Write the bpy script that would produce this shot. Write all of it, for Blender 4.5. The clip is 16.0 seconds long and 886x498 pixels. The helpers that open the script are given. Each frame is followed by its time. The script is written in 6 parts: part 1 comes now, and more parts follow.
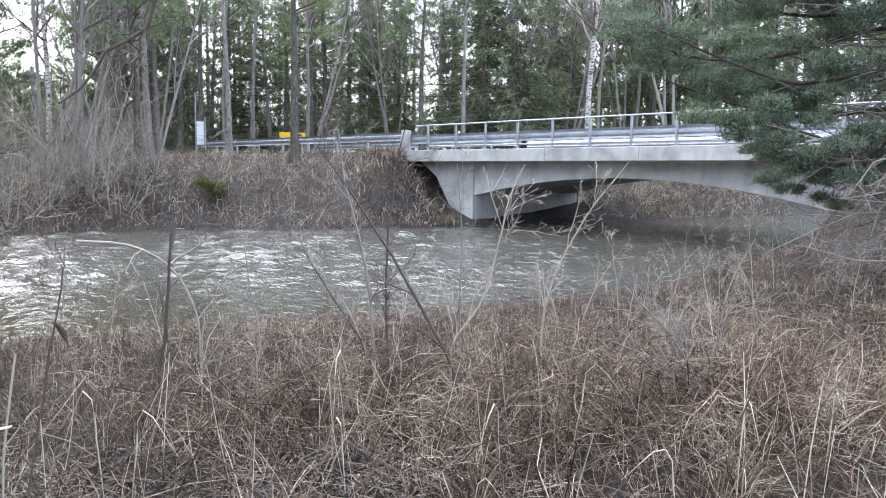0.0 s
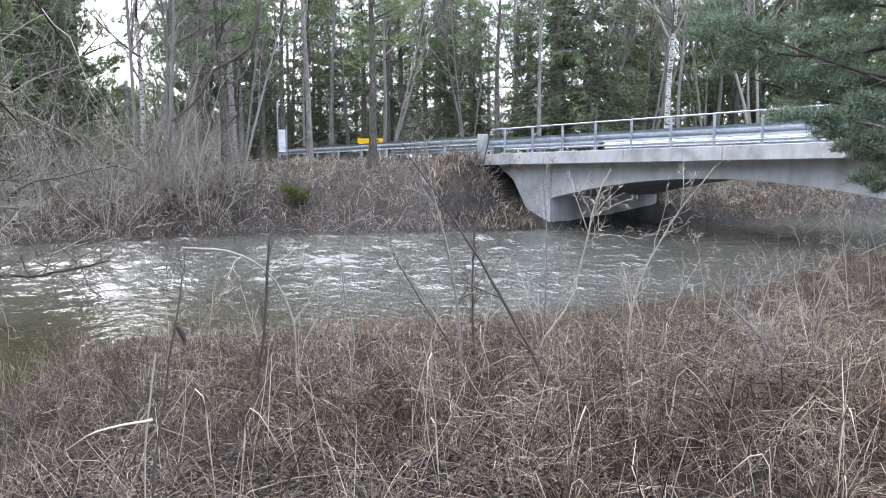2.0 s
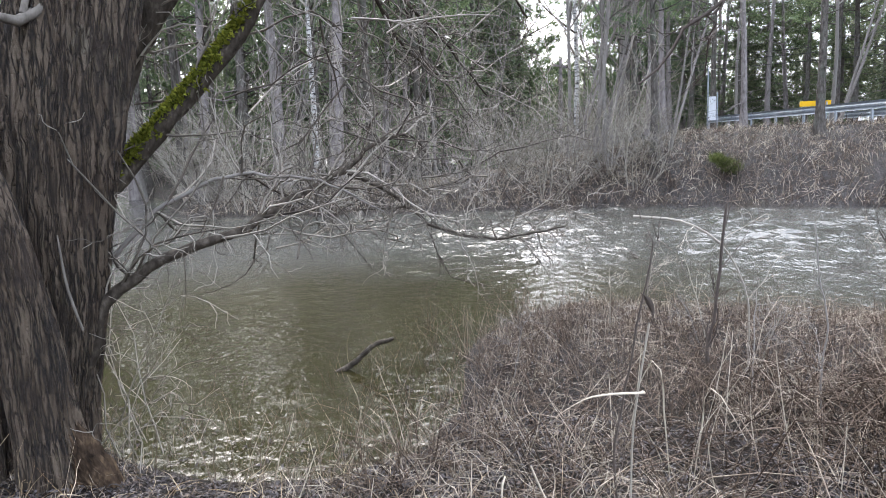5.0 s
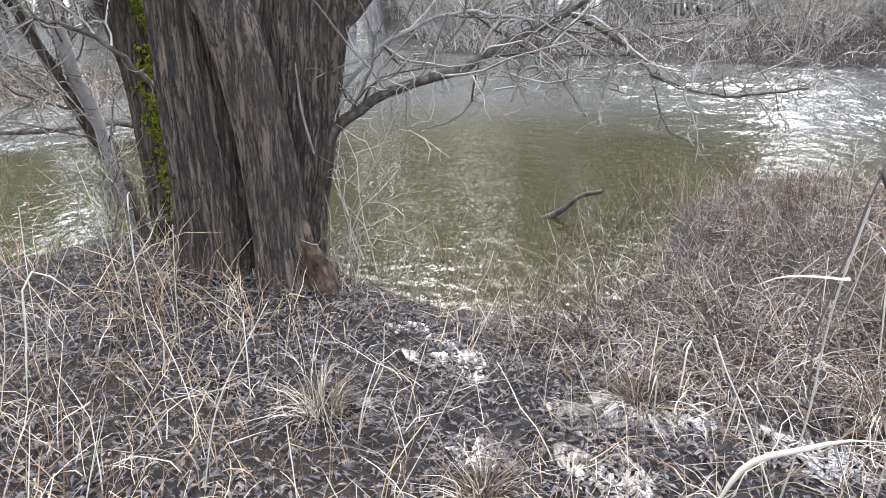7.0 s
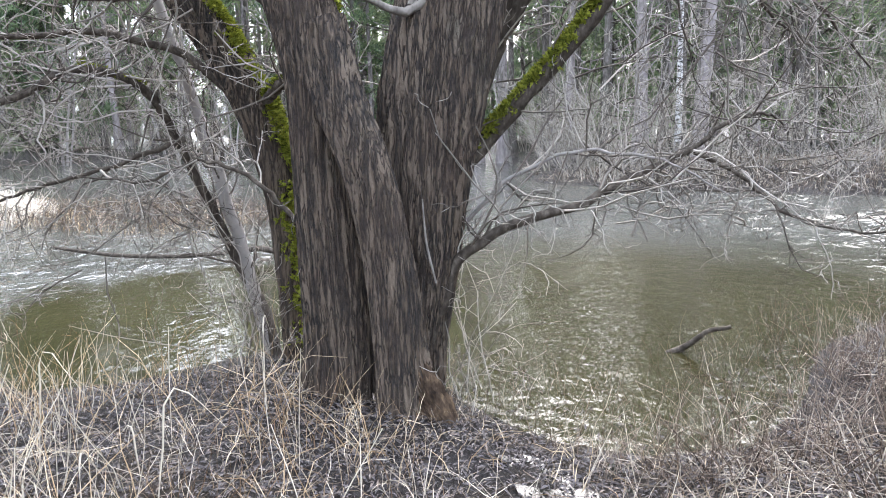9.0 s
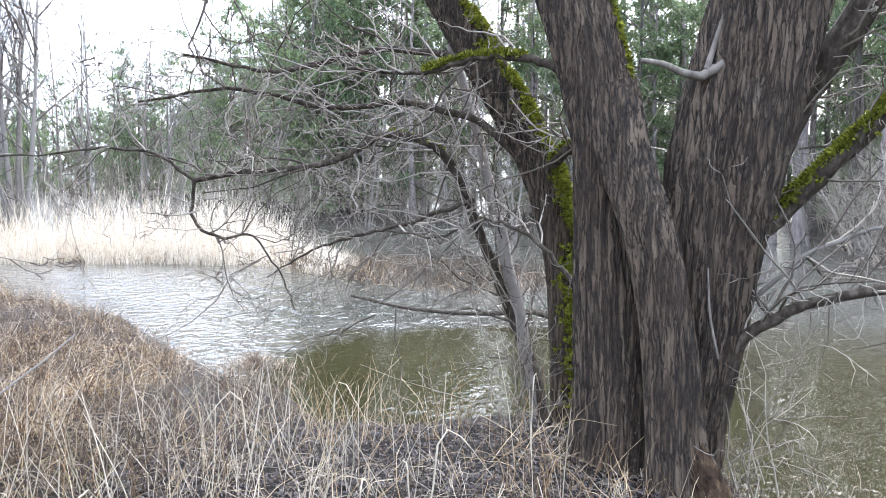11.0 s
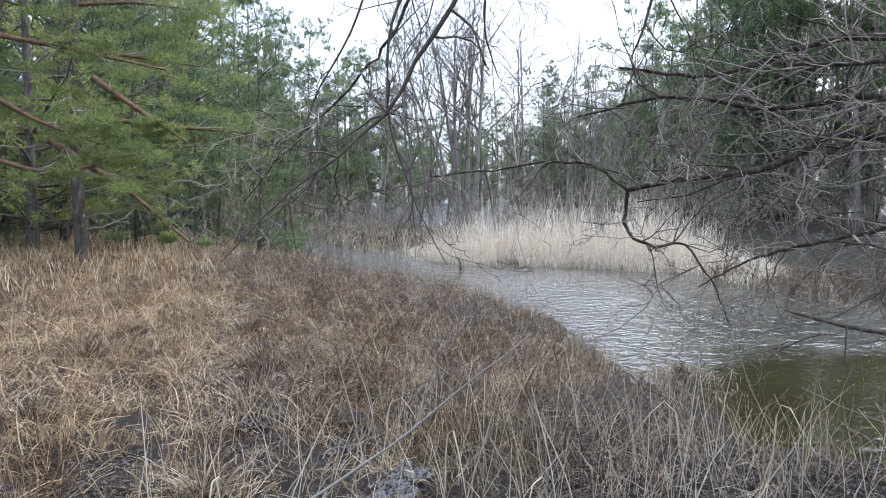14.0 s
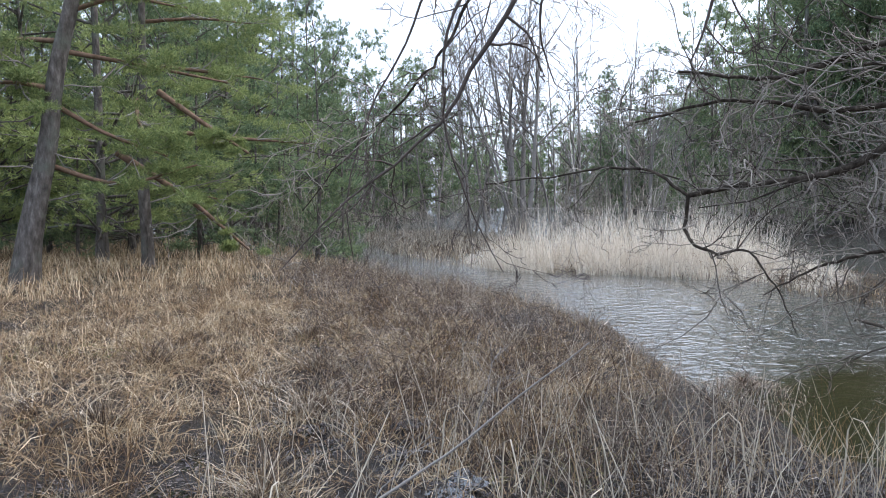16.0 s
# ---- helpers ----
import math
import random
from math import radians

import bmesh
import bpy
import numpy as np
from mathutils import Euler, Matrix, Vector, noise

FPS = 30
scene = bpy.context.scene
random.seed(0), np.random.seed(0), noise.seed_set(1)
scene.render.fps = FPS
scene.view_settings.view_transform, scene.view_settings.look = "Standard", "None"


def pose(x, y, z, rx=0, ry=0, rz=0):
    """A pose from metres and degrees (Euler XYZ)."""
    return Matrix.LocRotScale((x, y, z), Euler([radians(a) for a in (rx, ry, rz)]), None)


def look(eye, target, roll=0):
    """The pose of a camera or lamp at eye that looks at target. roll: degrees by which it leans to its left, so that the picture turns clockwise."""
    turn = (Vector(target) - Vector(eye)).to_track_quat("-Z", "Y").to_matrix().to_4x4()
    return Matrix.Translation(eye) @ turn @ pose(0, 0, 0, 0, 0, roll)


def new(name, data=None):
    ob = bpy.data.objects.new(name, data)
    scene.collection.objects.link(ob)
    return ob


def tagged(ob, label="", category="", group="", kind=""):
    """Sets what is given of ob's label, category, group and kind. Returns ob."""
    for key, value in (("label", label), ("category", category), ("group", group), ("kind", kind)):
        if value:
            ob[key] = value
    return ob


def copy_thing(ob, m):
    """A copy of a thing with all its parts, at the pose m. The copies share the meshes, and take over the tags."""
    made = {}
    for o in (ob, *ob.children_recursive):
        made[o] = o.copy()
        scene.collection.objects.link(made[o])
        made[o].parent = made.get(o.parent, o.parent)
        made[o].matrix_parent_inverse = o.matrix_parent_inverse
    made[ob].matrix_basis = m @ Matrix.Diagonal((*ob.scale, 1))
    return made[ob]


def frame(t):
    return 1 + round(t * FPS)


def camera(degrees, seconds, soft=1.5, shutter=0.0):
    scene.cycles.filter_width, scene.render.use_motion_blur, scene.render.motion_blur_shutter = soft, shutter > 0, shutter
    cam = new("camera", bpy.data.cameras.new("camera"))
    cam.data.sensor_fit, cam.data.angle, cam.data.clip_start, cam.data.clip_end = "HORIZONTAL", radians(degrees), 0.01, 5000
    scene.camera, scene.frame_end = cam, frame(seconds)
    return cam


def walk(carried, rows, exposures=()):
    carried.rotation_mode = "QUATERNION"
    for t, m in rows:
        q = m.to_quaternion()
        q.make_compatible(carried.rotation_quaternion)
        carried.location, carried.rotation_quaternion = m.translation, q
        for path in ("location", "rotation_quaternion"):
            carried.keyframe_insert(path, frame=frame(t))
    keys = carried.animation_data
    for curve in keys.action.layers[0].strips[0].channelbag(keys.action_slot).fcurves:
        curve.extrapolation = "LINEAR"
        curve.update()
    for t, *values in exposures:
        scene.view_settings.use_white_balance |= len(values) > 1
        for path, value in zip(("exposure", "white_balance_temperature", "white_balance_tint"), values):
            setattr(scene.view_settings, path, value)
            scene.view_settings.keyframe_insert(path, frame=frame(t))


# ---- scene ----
cam = camera(60.93, 16.0, soft=1.0)
PATH = [
    (0.0, pose(0.002, 0.000, 2.082, 83.56, -0.90, -0.00)),
    (0.5, pose(0.005, -0.015, 2.089, 83.63, -0.63, 0.03)),
    (1.0, pose(-0.013, -0.026, 2.098, 83.62, -0.53, 0.09)),
    (1.5, pose(-0.031, -0.079, 2.100, 83.69, -0.26, 0.68)),
    (2.0, pose(-0.083, -0.118, 2.108, 83.74, 0.10, 5.60)),
    (2.5, pose(-0.156, -0.087, 2.094, 83.65, 0.07, 11.10)),
    (3.0, pose(-0.192, -0.052, 2.088, 83.54, 0.47, 15.61)),
    (3.5, pose(-0.193, -0.034, 2.094, 83.49, 0.61, 18.97)),
    (4.0, pose(-0.257, -0.008, 2.083, 83.26, 1.02, 22.66)),
    (4.5, pose(-0.342, -0.034, 2.074, 82.10, 0.85, 25.97)),
    (5.0, pose(-0.384, -0.019, 2.072, 82.08, 1.68, 36.62)),
    (5.2, pose(-0.389, -0.009, 2.076, 82.04, 1.82, 38.68)),
    (7.3, pose(-0.303, 0.012, 2.089, 69.28, -0.14, 54.91)),
    (7.5, pose(-0.301, 0.012, 2.092, 68.95, 0.00, 55.06)),
    (8.0, pose(-0.267, 0.005, 2.143, 73.26, 0.58, 56.42)),
    (8.2, pose(-0.263, 0.003, 2.148, 75.84, 0.61, 56.94)),
    (10.3, pose(-0.148, 0.005, 2.084, 85.23, -1.04, 76.58)),
    (10.5, pose(-0.173, -0.012, 2.075, 85.50, -0.64, 78.86)),
    (11.0, pose(-0.218, -0.036, 2.075, 85.61, -0.89, 84.27)),
    (11.5, pose(-0.201, -0.059, 2.072, 85.67, -1.18, 88.26)),
    (12.0, pose(-0.209, -0.083, 2.092, 85.46, -1.00, 92.77)),
    (12.5, pose(-0.199, -0.107, 2.094, 85.44, -0.61, 98.04)),
    (13.0, pose(-0.185, -0.131, 2.091, 85.56, -0.39, 104.59)),
    (13.5, pose(-0.176, -0.144, 2.091, 85.75, -0.21, 110.17)),
    (14.0, pose(-0.181, -0.148, 2.094, 85.89, 0.18, 115.19)),
    (14.5, pose(-0.174, -0.146, 2.092, 86.17, 0.31, 117.82)),
    (15.0, pose(-0.178, -0.151, 2.099, 86.35, 1.00, 121.90)),
    (15.5, pose(-0.178, -0.157, 2.098, 86.39, 1.07, 122.97)),
    (16.0, pose(-0.188, -0.154, 2.091, 86.52, 0.62, 119.41)),
]
walk(cam, PATH, exposures=[(0.0, 2.56, 6400, 12), (4.0, 2.5, 6400, 12), (5.2, 2.5, 6500, 12), (7.5, 3.08, 6400, 12), (8.2, 3.08, 6400, 12), (10.5, 3.08, 6280, 12), (12.0, 2.36, 6220, 12), (13.0, 2.08, 6190, 11), (14.0, 1.9, 6150, 11), (16.0, 1.76, 6140, 11)])

# ---- light: a bright, evenly overcast sky, brightest down the river ----
SUN_AZ, SUN_EL = radians(50), radians(42)      # azimuth to the left of +Y
world = bpy.data.worlds.new("sky")
scene.world = world
world.use_nodes = True
wn = world.node_tree.nodes
sky = wn.new("ShaderNodeTexSky")
sky.sky_type = "NISHITA"
sky.sun_disc = False
sky.sun_elevation, sky.sun_rotation = SUN_EL, -SUN_AZ
sky.air_density, sky.dust_density, sky.ozone_density = 1.0, 4.0, 1.5
pale = wn.new("ShaderNodeHueSaturation")        # thin cloud takes most of the blue out of the sky
pale.inputs["Saturation"].default_value = 0.8
world.node_tree.links.new(sky.outputs[0], pale.inputs["Color"])
cloud = wn.new("ShaderNodeMix")                  # an even veil of high cloud over the whole sky
cloud.data_type = "RGBA"
cloud.inputs[0].default_value = 0.6
cloud.inputs[7].default_value = (4.3, 4.85, 5.8, 1)
world.node_tree.links.new(pale.outputs[0], cloud.inputs[6])
up = wn.new("ShaderNodeSeparateXYZ")                # an overcast sky is brightest overhead
world.node_tree.links.new(wn.new("ShaderNodeTexCoord").outputs["Generated"], up.inputs[0])
zenith = wn.new("ShaderNodeMapRange")
zenith.inputs["To Min"].default_value, zenith.inputs["To Max"].default_value = 0.62, 1.25
world.node_tree.links.new(up.outputs["Z"], zenith.inputs["Value"])
dome = wn.new("ShaderNodeMix")
dome.data_type, dome.blend_type = "RGBA", "MULTIPLY"
dome.inputs[0].default_value = 1.0
world.node_tree.links.new(cloud.outputs[2], dome.inputs[6])
world.node_tree.links.new(zenith.outputs[0], dome.inputs[7])
world.node_tree.links.new(dome.outputs[2], wn["Background"].inputs[0])
wn["Background"].inputs[1].default_value = 0.15
sun_data = bpy.data.lights.new("sun", "SUN")
sun_data.energy, sun_data.angle, sun_data.color = 0.5, radians(100), (1.0, 0.985, 0.97)
sun = new("sun", sun_data)
sun.matrix_world = look((0, 0, 60), (30 * math.sin(SUN_AZ) * math.cos(SUN_EL), -30 * math.cos(SUN_AZ) * math.cos(SUN_EL), 60 - 30 * math.sin(SUN_EL)))


# ---- materials ----
def ramp(nt, fac, stops):
    node = nt.nodes.new("ShaderNodeValToRGB")
    e = node.color_ramp.elements
    while len(e) < len(stops):
        e.new(0.5)
    for el, (pos, col) in zip(e, stops):
        el.position, el.color = pos, (*col, 1)
    nt.links.new(fac, node.inputs[0])
    return node.outputs[0]


def noise_tex(nt, coord, scale, detail=6, rough=0.6, stretch=(1, 1, 1)):
    m = nt.nodes.new("ShaderNodeMapping")
    m.inputs["Scale"].default_value = stretch
    nt.links.new(coord, m.inputs[0])
    n = nt.nodes.new("ShaderNodeTexNoise")
    n.inputs["Scale"].default_value, n.inputs["Detail"].default_value, n.inputs["Roughness"].default_value = scale, detail, rough
    nt.links.new(m.outputs[0], n.inputs["Vector"])
    return n.outputs[0]


def blend(nt, a, b, fac, mode="MIX"):
    m = nt.nodes.new("ShaderNodeMix")
    m.data_type, m.blend_type = "RGBA", mode
    for sock, val in ((m.inputs[0], fac), (m.inputs[6], a), (m.inputs[7], b)):
        if isinstance(val, (int, float)):
            sock.default_value = val
        elif isinstance(val, tuple):
            sock.default_value = (*val, 1)
        else:
            nt.links.new(val, sock)
    return m.outputs[2]


def scalar(nt, op, a, b):
    m = nt.nodes.new("ShaderNodeMath")
    m.operation = op
    for sock, val in zip(m.inputs, (a, b)):
        if isinstance(val, (int, float)):
            sock.default_value = val
        else:
            nt.links.new(val, sock)
    return m.outputs[0]


def surface(name, stops, scale, rough=0.8, bump=0.3, dist=0.02, stretch=(1, 1, 1), metal=0.0, patch=None, patch_scale=0.5, patch_at=(0.5, 0.65), island=None, clear=0.0, bump_scale=None, spec=0.1, clump=0.0):
    """A rough natural surface: fine grain from stops, larger patches of another colour, and spread from piece to piece."""
    m = bpy.data.materials.new(name)
    m.use_nodes = True
    nt = m.node_tree
    b = nt.nodes["Principled BSDF"]
    co = nt.nodes.new("ShaderNodeTexCoord").outputs["Object"]
    n = noise_tex(nt, co, scale, stretch=stretch)
    if island:
        g = nt.nodes.new("ShaderNodeNewGeometry").outputs["Random Per Island"]
        o = nt.nodes.new("ShaderNodeObjectInfo").outputs["Random"]
        spread = scalar(nt, "ADD", scalar(nt, "MULTIPLY", g, island), scalar(nt, "MULTIPLY", o, 0.25))
        n = scalar(nt, "ADD", scalar(nt, "MULTIPLY", n, 1.0 - island - clump), spread)
    if clump:                                        # whole tufts paler or darker than their neighbours
        tuft = ramp(nt, noise_tex(nt, co, 2.4, 3, 0.6, (1, 1, 0.3)), [(0.34, (0, 0, 0)), (0.66, (1, 1, 1))])
        n = scalar(nt, "ADD", n, scalar(nt, "MULTIPLY", tuft, clump))
    col = ramp(nt, n, stops)
    if patch:
        p = noise_tex(nt, co, patch_scale, 4)
        f = ramp(nt, p, [(patch_at[0], (0, 0, 0)), (patch_at[1], (1, 1, 1))])
        col = blend(nt, col, patch, f)
    nt.links.new(col, b.inputs["Base Color"])
    b.inputs["Roughness"].default_value, b.inputs["Metallic"].default_value = rough, metal
    b.inputs["Specular IOR Level"].default_value = spec
    if bump:
        bn = nt.nodes.new("ShaderNodeBump")
        bn.inputs["Strength"].default_value, bn.inputs["Distance"].default_value = bump, dist
        nt.links.new(noise_tex(nt, co, bump_scale or scale * 1.5, 8, 0.65, stretch), bn.inputs["Height"])
        nt.links.new(bn.outputs[0], b.inputs["Normal"])
    if clear:
        t = nt.nodes.new("ShaderNodeBsdfTranslucent")
        nt.links.new(col, t.inputs[0])
        x = nt.nodes.new("ShaderNodeMixShader")
        x.inputs[0].default_value = clear
        nt.links.new(b.outputs[0], x.inputs[1])
        nt.links.new(t.outputs[0], x.inputs[2])
        nt.links.new(x.outputs[0], nt.nodes["Material Output"].inputs[0])
    return m


M_SOIL = surface("mud_and_litter", [(0.3, (0.009, 0.007, 0.007)), (0.52, (0.027, 0.023, 0.022)), (0.75, (0.075, 0.065, 0.062))], 16, 0.2, 1.0, 0.06, patch=(0.04, 0.031, 0.023), patch_scale=0.6, bump_scale=22, spec=0.2)
M_CONCRETE = surface("weathered_concrete", [(0.3, (0.33, 0.327, 0.32)), (0.7, (0.5, 0.497, 0.485))], 3, 0.85, 0.25, 0.01, stretch=(1, 1, 0.35), patch=(0.24, 0.238, 0.23), patch_scale=0.9, patch_at=(0.5, 0.72), bump_scale=30)
M_STEEL = surface("galvanised_steel", [(0.3, (0.27, 0.30, 0.33)), (0.7, (0.42, 0.45, 0.49))], 4, 0.45, 0.05, 0.003, metal=0.5, spec=0.5)
M_ASPHALT = surface("asphalt", [(0.3, (0.04, 0.04, 0.04)), (0.7, (0.07, 0.07, 0.068))], 40, 0.9, 0.4, 0.01)


def bark_material():
    """Deeply furrowed bark: long flat ridges that part and join, with dark crevices between."""
    m = bpy.data.materials.new("furrowed_willow_bark")
    m.use_nodes = True
    nt = m.node_tree
    b = nt.nodes["Principled BSDF"]
    co = nt.nodes.new("ShaderNodeTexCoord").outputs["Object"]

    drift = nt.nodes.new("ShaderNodeTexNoise")       # the ridges wander and braid
    drift.inputs["Scale"].default_value, drift.inputs["Detail"].default_value = 4.5, 3
    nt.links.new(co, drift.inputs["Vector"])
    shift = nt.nodes.new("ShaderNodeVectorMath")
    shift.operation = "MULTIPLY_ADD"
    shift.inputs[1].default_value = (0.055, 0.055, 0.03)
    nt.links.new(drift.outputs["Color"], shift.inputs[0])
    nt.links.new(co, shift.inputs[2])
    wavy = shift.outputs[0]

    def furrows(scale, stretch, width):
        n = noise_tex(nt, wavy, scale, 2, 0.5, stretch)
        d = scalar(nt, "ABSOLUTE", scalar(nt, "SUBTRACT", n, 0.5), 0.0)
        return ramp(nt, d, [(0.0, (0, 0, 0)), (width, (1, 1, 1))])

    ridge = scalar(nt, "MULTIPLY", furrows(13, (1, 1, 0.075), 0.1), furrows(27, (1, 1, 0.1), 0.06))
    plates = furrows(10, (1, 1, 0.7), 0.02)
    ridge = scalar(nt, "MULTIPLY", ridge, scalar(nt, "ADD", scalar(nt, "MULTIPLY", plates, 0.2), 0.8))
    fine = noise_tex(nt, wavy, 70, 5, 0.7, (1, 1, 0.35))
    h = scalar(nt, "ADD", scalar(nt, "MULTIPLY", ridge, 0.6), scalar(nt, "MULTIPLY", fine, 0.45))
    # furrow shade and lit ridge tops are painted in, following the bump height
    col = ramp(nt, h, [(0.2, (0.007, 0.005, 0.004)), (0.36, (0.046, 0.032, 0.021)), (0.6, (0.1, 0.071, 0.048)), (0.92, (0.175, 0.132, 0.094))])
    tint = ramp(nt, noise_tex(nt, co, 1.7, 4, 0.6), [(0.4, (0, 0, 0)), (0.7, (1, 1, 1))])
    col = blend(nt, col, (0.085, 0.052, 0.034), scalar(nt, "MULTIPLY", tint, 0.35))
    lichen = ramp(nt, noise_tex(nt, co, 2.6, 5, 0.7), [(0.56, (0, 0, 0)), (0.72, (1, 1, 1))])
    col = blend(nt, col, (0.16, 0.155, 0.12), scalar(nt, "MULTIPLY", scalar(nt, "MULTIPLY", lichen, ridge), 0.35))
    nt.links.new(col, b.inputs["Base Color"])
    b.inputs["Roughness"].default_value = 0.9
    bn = nt.nodes.new("ShaderNodeBump")
    bn.inputs["Strength"].default_value, bn.inputs["Distance"].default_value = 1.0, 0.05
    nt.links.new(h, bn.inputs["Height"])
    nt.links.new(bn.outputs[0], b.inputs["Normal"])
    return m


M_BARK = bark_material()
M_BRANCH = surface("grey_brown_bark", [(0.3, (0.08, 0.07, 0.061)), (0.7, (0.26, 0.235, 0.212))], 14, 0.85, 0.4, 0.01, island=0.4)
M_TWIG = surface("grey_twigs", [(0.2, (0.075, 0.063, 0.047)), (0.5, (0.18, 0.157, 0.122)), (0.85, (0.40, 0.36, 0.30))], 3, 0.8, 0, island=0.75)
M_BRAMBLE = surface("bramble_canes", [(0.15, (0.016, 0.010, 0.007)), (0.42, (0.068, 0.047, 0.034)), (0.68, (0.172, 0.128, 0.096)), (0.93, (0.44, 0.37, 0.29))], 3, 0.8, 0, island=0.5, clump=0.38)
M_LIMB = surface("dark_willow_limb_bark", [(0.3, (0.025, 0.02, 0.015)), (0.55, (0.07, 0.057, 0.045)), (0.75, (0.16, 0.136, 0.11))], 22, 0.88, 0.8, 0.02, stretch=(1, 1, 0.5))
M_WILLOWTWIG = surface("willow_twigs", [(0.2, (0.04, 0.032, 0.026)), (0.5, (0.11, 0.093, 0.076)), (0.88, (0.34, 0.305, 0.26))], 3, 0.8, 0, island=0.75)
M_PUDDLE = surface("still_puddle_water", [(0.3, (0.012, 0.011, 0.01)), (0.7, (0.02, 0.018, 0.016))], 3, 0.05, 0, spec=0.5)
M_MOSS = surface("bright_moss", [(0.3, (0.05, 0.062, 0.010)), (0.7, (0.23, 0.245, 0.035))], 30, 0.95, 0, island=0.6, clear=0.15)
M_PINEBARK = surface("pine_bark", [(0.3, (0.12, 0.102, 0.094)), (0.7, (0.35, 0.31, 0.295))], 9, 0.9, 0.8, 0.03, stretch=(1, 1, 0.4), patch=(0.27, 0.24, 0.23), patch_scale=1.0)
M_REDBARK = surface("orange_pine_bark", [(0.3, (0.085, 0.055, 0.038)), (0.7, (0.23, 0.15, 0.10))], 9, 0.9, 0.5, 0.02)
M_BIRCH = surface("birch_bark", [(0.42, (0.06, 0.055, 0.05)), (0.5, (0.5, 0.48, 0.45)), (0.8, (0.68, 0.66, 0.62))], 5, 0.75, 0.2, 0.01, stretch=(1, 1, 3))
M_NEEDLE = surface("pine_needles", [(0.2, (0.036, 0.058, 0.035)), (0.5, (0.105, 0.15, 0.082)), (0.82, (0.23, 0.28, 0.14))], 0.7, 0.6, 0, island=0.45, clear=0.28)
M_SPRUCE = surface("spruce_needles", [(0.15, (0.05, 0.07, 0.045)), (0.5, (0.135, 0.165, 0.1)), (0.85, (0.25, 0.28, 0.155))], 0.5, 0.6, 0, island=0.45, clear=0.32)
M_JUNIPER = surface("dark_juniper_needles", [(0.2, (0.05, 0.07, 0.022)), (0.8, (0.14, 0.155, 0.05))], 1, 0.7, 0, island=0.5, clear=0.2)
M_GRASS = surface("dry_grass", [(0.18, (0.012, 0.008, 0.006)), (0.46, (0.056, 0.038, 0.026)), (0.68, (0.175, 0.132, 0.094)), (0.92, (0.60, 0.52, 0.405))], 0.5, 0.75, 0, island=0.5, clump=0.38, clear=0.1)
M_MEADOW = surface("golden_meadow_grass", [(0.15, (0.02, 0.012, 0.007)), (0.4, (0.14, 0.086, 0.046)), (0.64, (0.36, 0.25, 0.14)), (0.92, (0.68, 0.55, 0.375))], 0.6, 0.75, 0, island=0.5, clump=0.38, clear=0.1)
M_GREENGRASS = surface("winter_green_grass", [(0.1, (0.10, 0.11, 0.04)), (0.9, (0.30, 0.27, 0.10))], 0.6, 0.7, 0, island=0.6, clear=0.25)
M_REED = surface("bleached_reed", [(0.1, (0.2, 0.15, 0.105)), (0.45, (0.5, 0.42, 0.32)), (0.9, (0.78, 0.715, 0.61))], 0.5, 0.7, 0, island=0.7, clear=0.3)
M_STRAW = surface("bleached_straw", [(0.1, (0.36, 0.30, 0.22)), (0.9, (0.62, 0.55, 0.44))], 6, 0.7, 0.2, 0.004, island=0.5, clear=0.15)
M_LITTER = surface("fallen_leaves", [(0.1, (0.02, 0.016, 0.015)), (0.5, (0.055, 0.044, 0.042)), (0.8, (0.105, 0.088, 0.084)), (0.97, (0.2, 0.15, 0.11))], 8, 0.35, 0.2, 0.004, island=0.7, spec=0.3)
M_YELLOW = surface("yellow_sign_paint", [(0.3, (0.75, 0.42, 0.02)), (0.7, (0.85, 0.5, 0.03))], 3, 0.4, 0)
M_WHITE = surface("white_sign_paint", [(0.3, (0.66, 0.67, 0.68)), (0.7, (0.78, 0.79, 0.8))], 3, 0.45, 0)
M_BLUE = surface("blue_sign_paint", [(0.3, (0.08, 0.2, 0.36)), (0.7, (0.1, 0.24, 0.42))], 3, 0.4, 0)
M_DARKSTEEL = surface("dark_steel", [(0.3, (0.05, 0.05, 0.052)), (0.7, (0.09, 0.09, 0.092))], 6, 0.5, 0.05, 0.003, metal=0.5)
M_ROT = surface("rotten_wood", [(0.32, (0.015, 0.01, 0.007)), (0.52, (0.075, 0.05, 0.033)), (0.74, (0.24, 0.165, 0.1))], 18, 0.9, 0.8, 0.03, stretch=(1, 1, 0.4))

M_BLUEPINE = surface("blue_green_needles", [(0.15, (0.05, 0.075, 0.055)), (0.5, (0.15, 0.2, 0.145)), (0.85, (0.32, 0.38, 0.26))], 1.5, 0.6, 0, island=0.5, clear=0.35)
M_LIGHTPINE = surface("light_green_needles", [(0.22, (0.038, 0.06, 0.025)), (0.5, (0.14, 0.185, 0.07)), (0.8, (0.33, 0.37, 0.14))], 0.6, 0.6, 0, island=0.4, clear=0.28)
M_BARE = surface("barkless_dead_wood", [(0.3, (0.09, 0.078, 0.066)), (0.7, (0.22, 0.195, 0.168))], 20, 0.8, 0.4, 0.008, stretch=(1, 1, 0.4))
M_OLDBARK = surface("old_pine_bark", [(0.3, (0.045, 0.038, 0.033)), (0.55, (0.12, 0.105, 0.092)), (0.75, (0.23, 0.205, 0.185))], 11, 0.92, 1.0, 0.04, stretch=(1, 1, 0.35), patch=(0.12, 0.125, 0.10), patch_scale=1.3)
M_DARKTWIG = surface("dark_wet_twigs", [(0.2, (0.05, 0.04, 0.034)), (0.8, (0.13, 0.105, 0.09))], 6, 0.7, 0.2, 0.003)


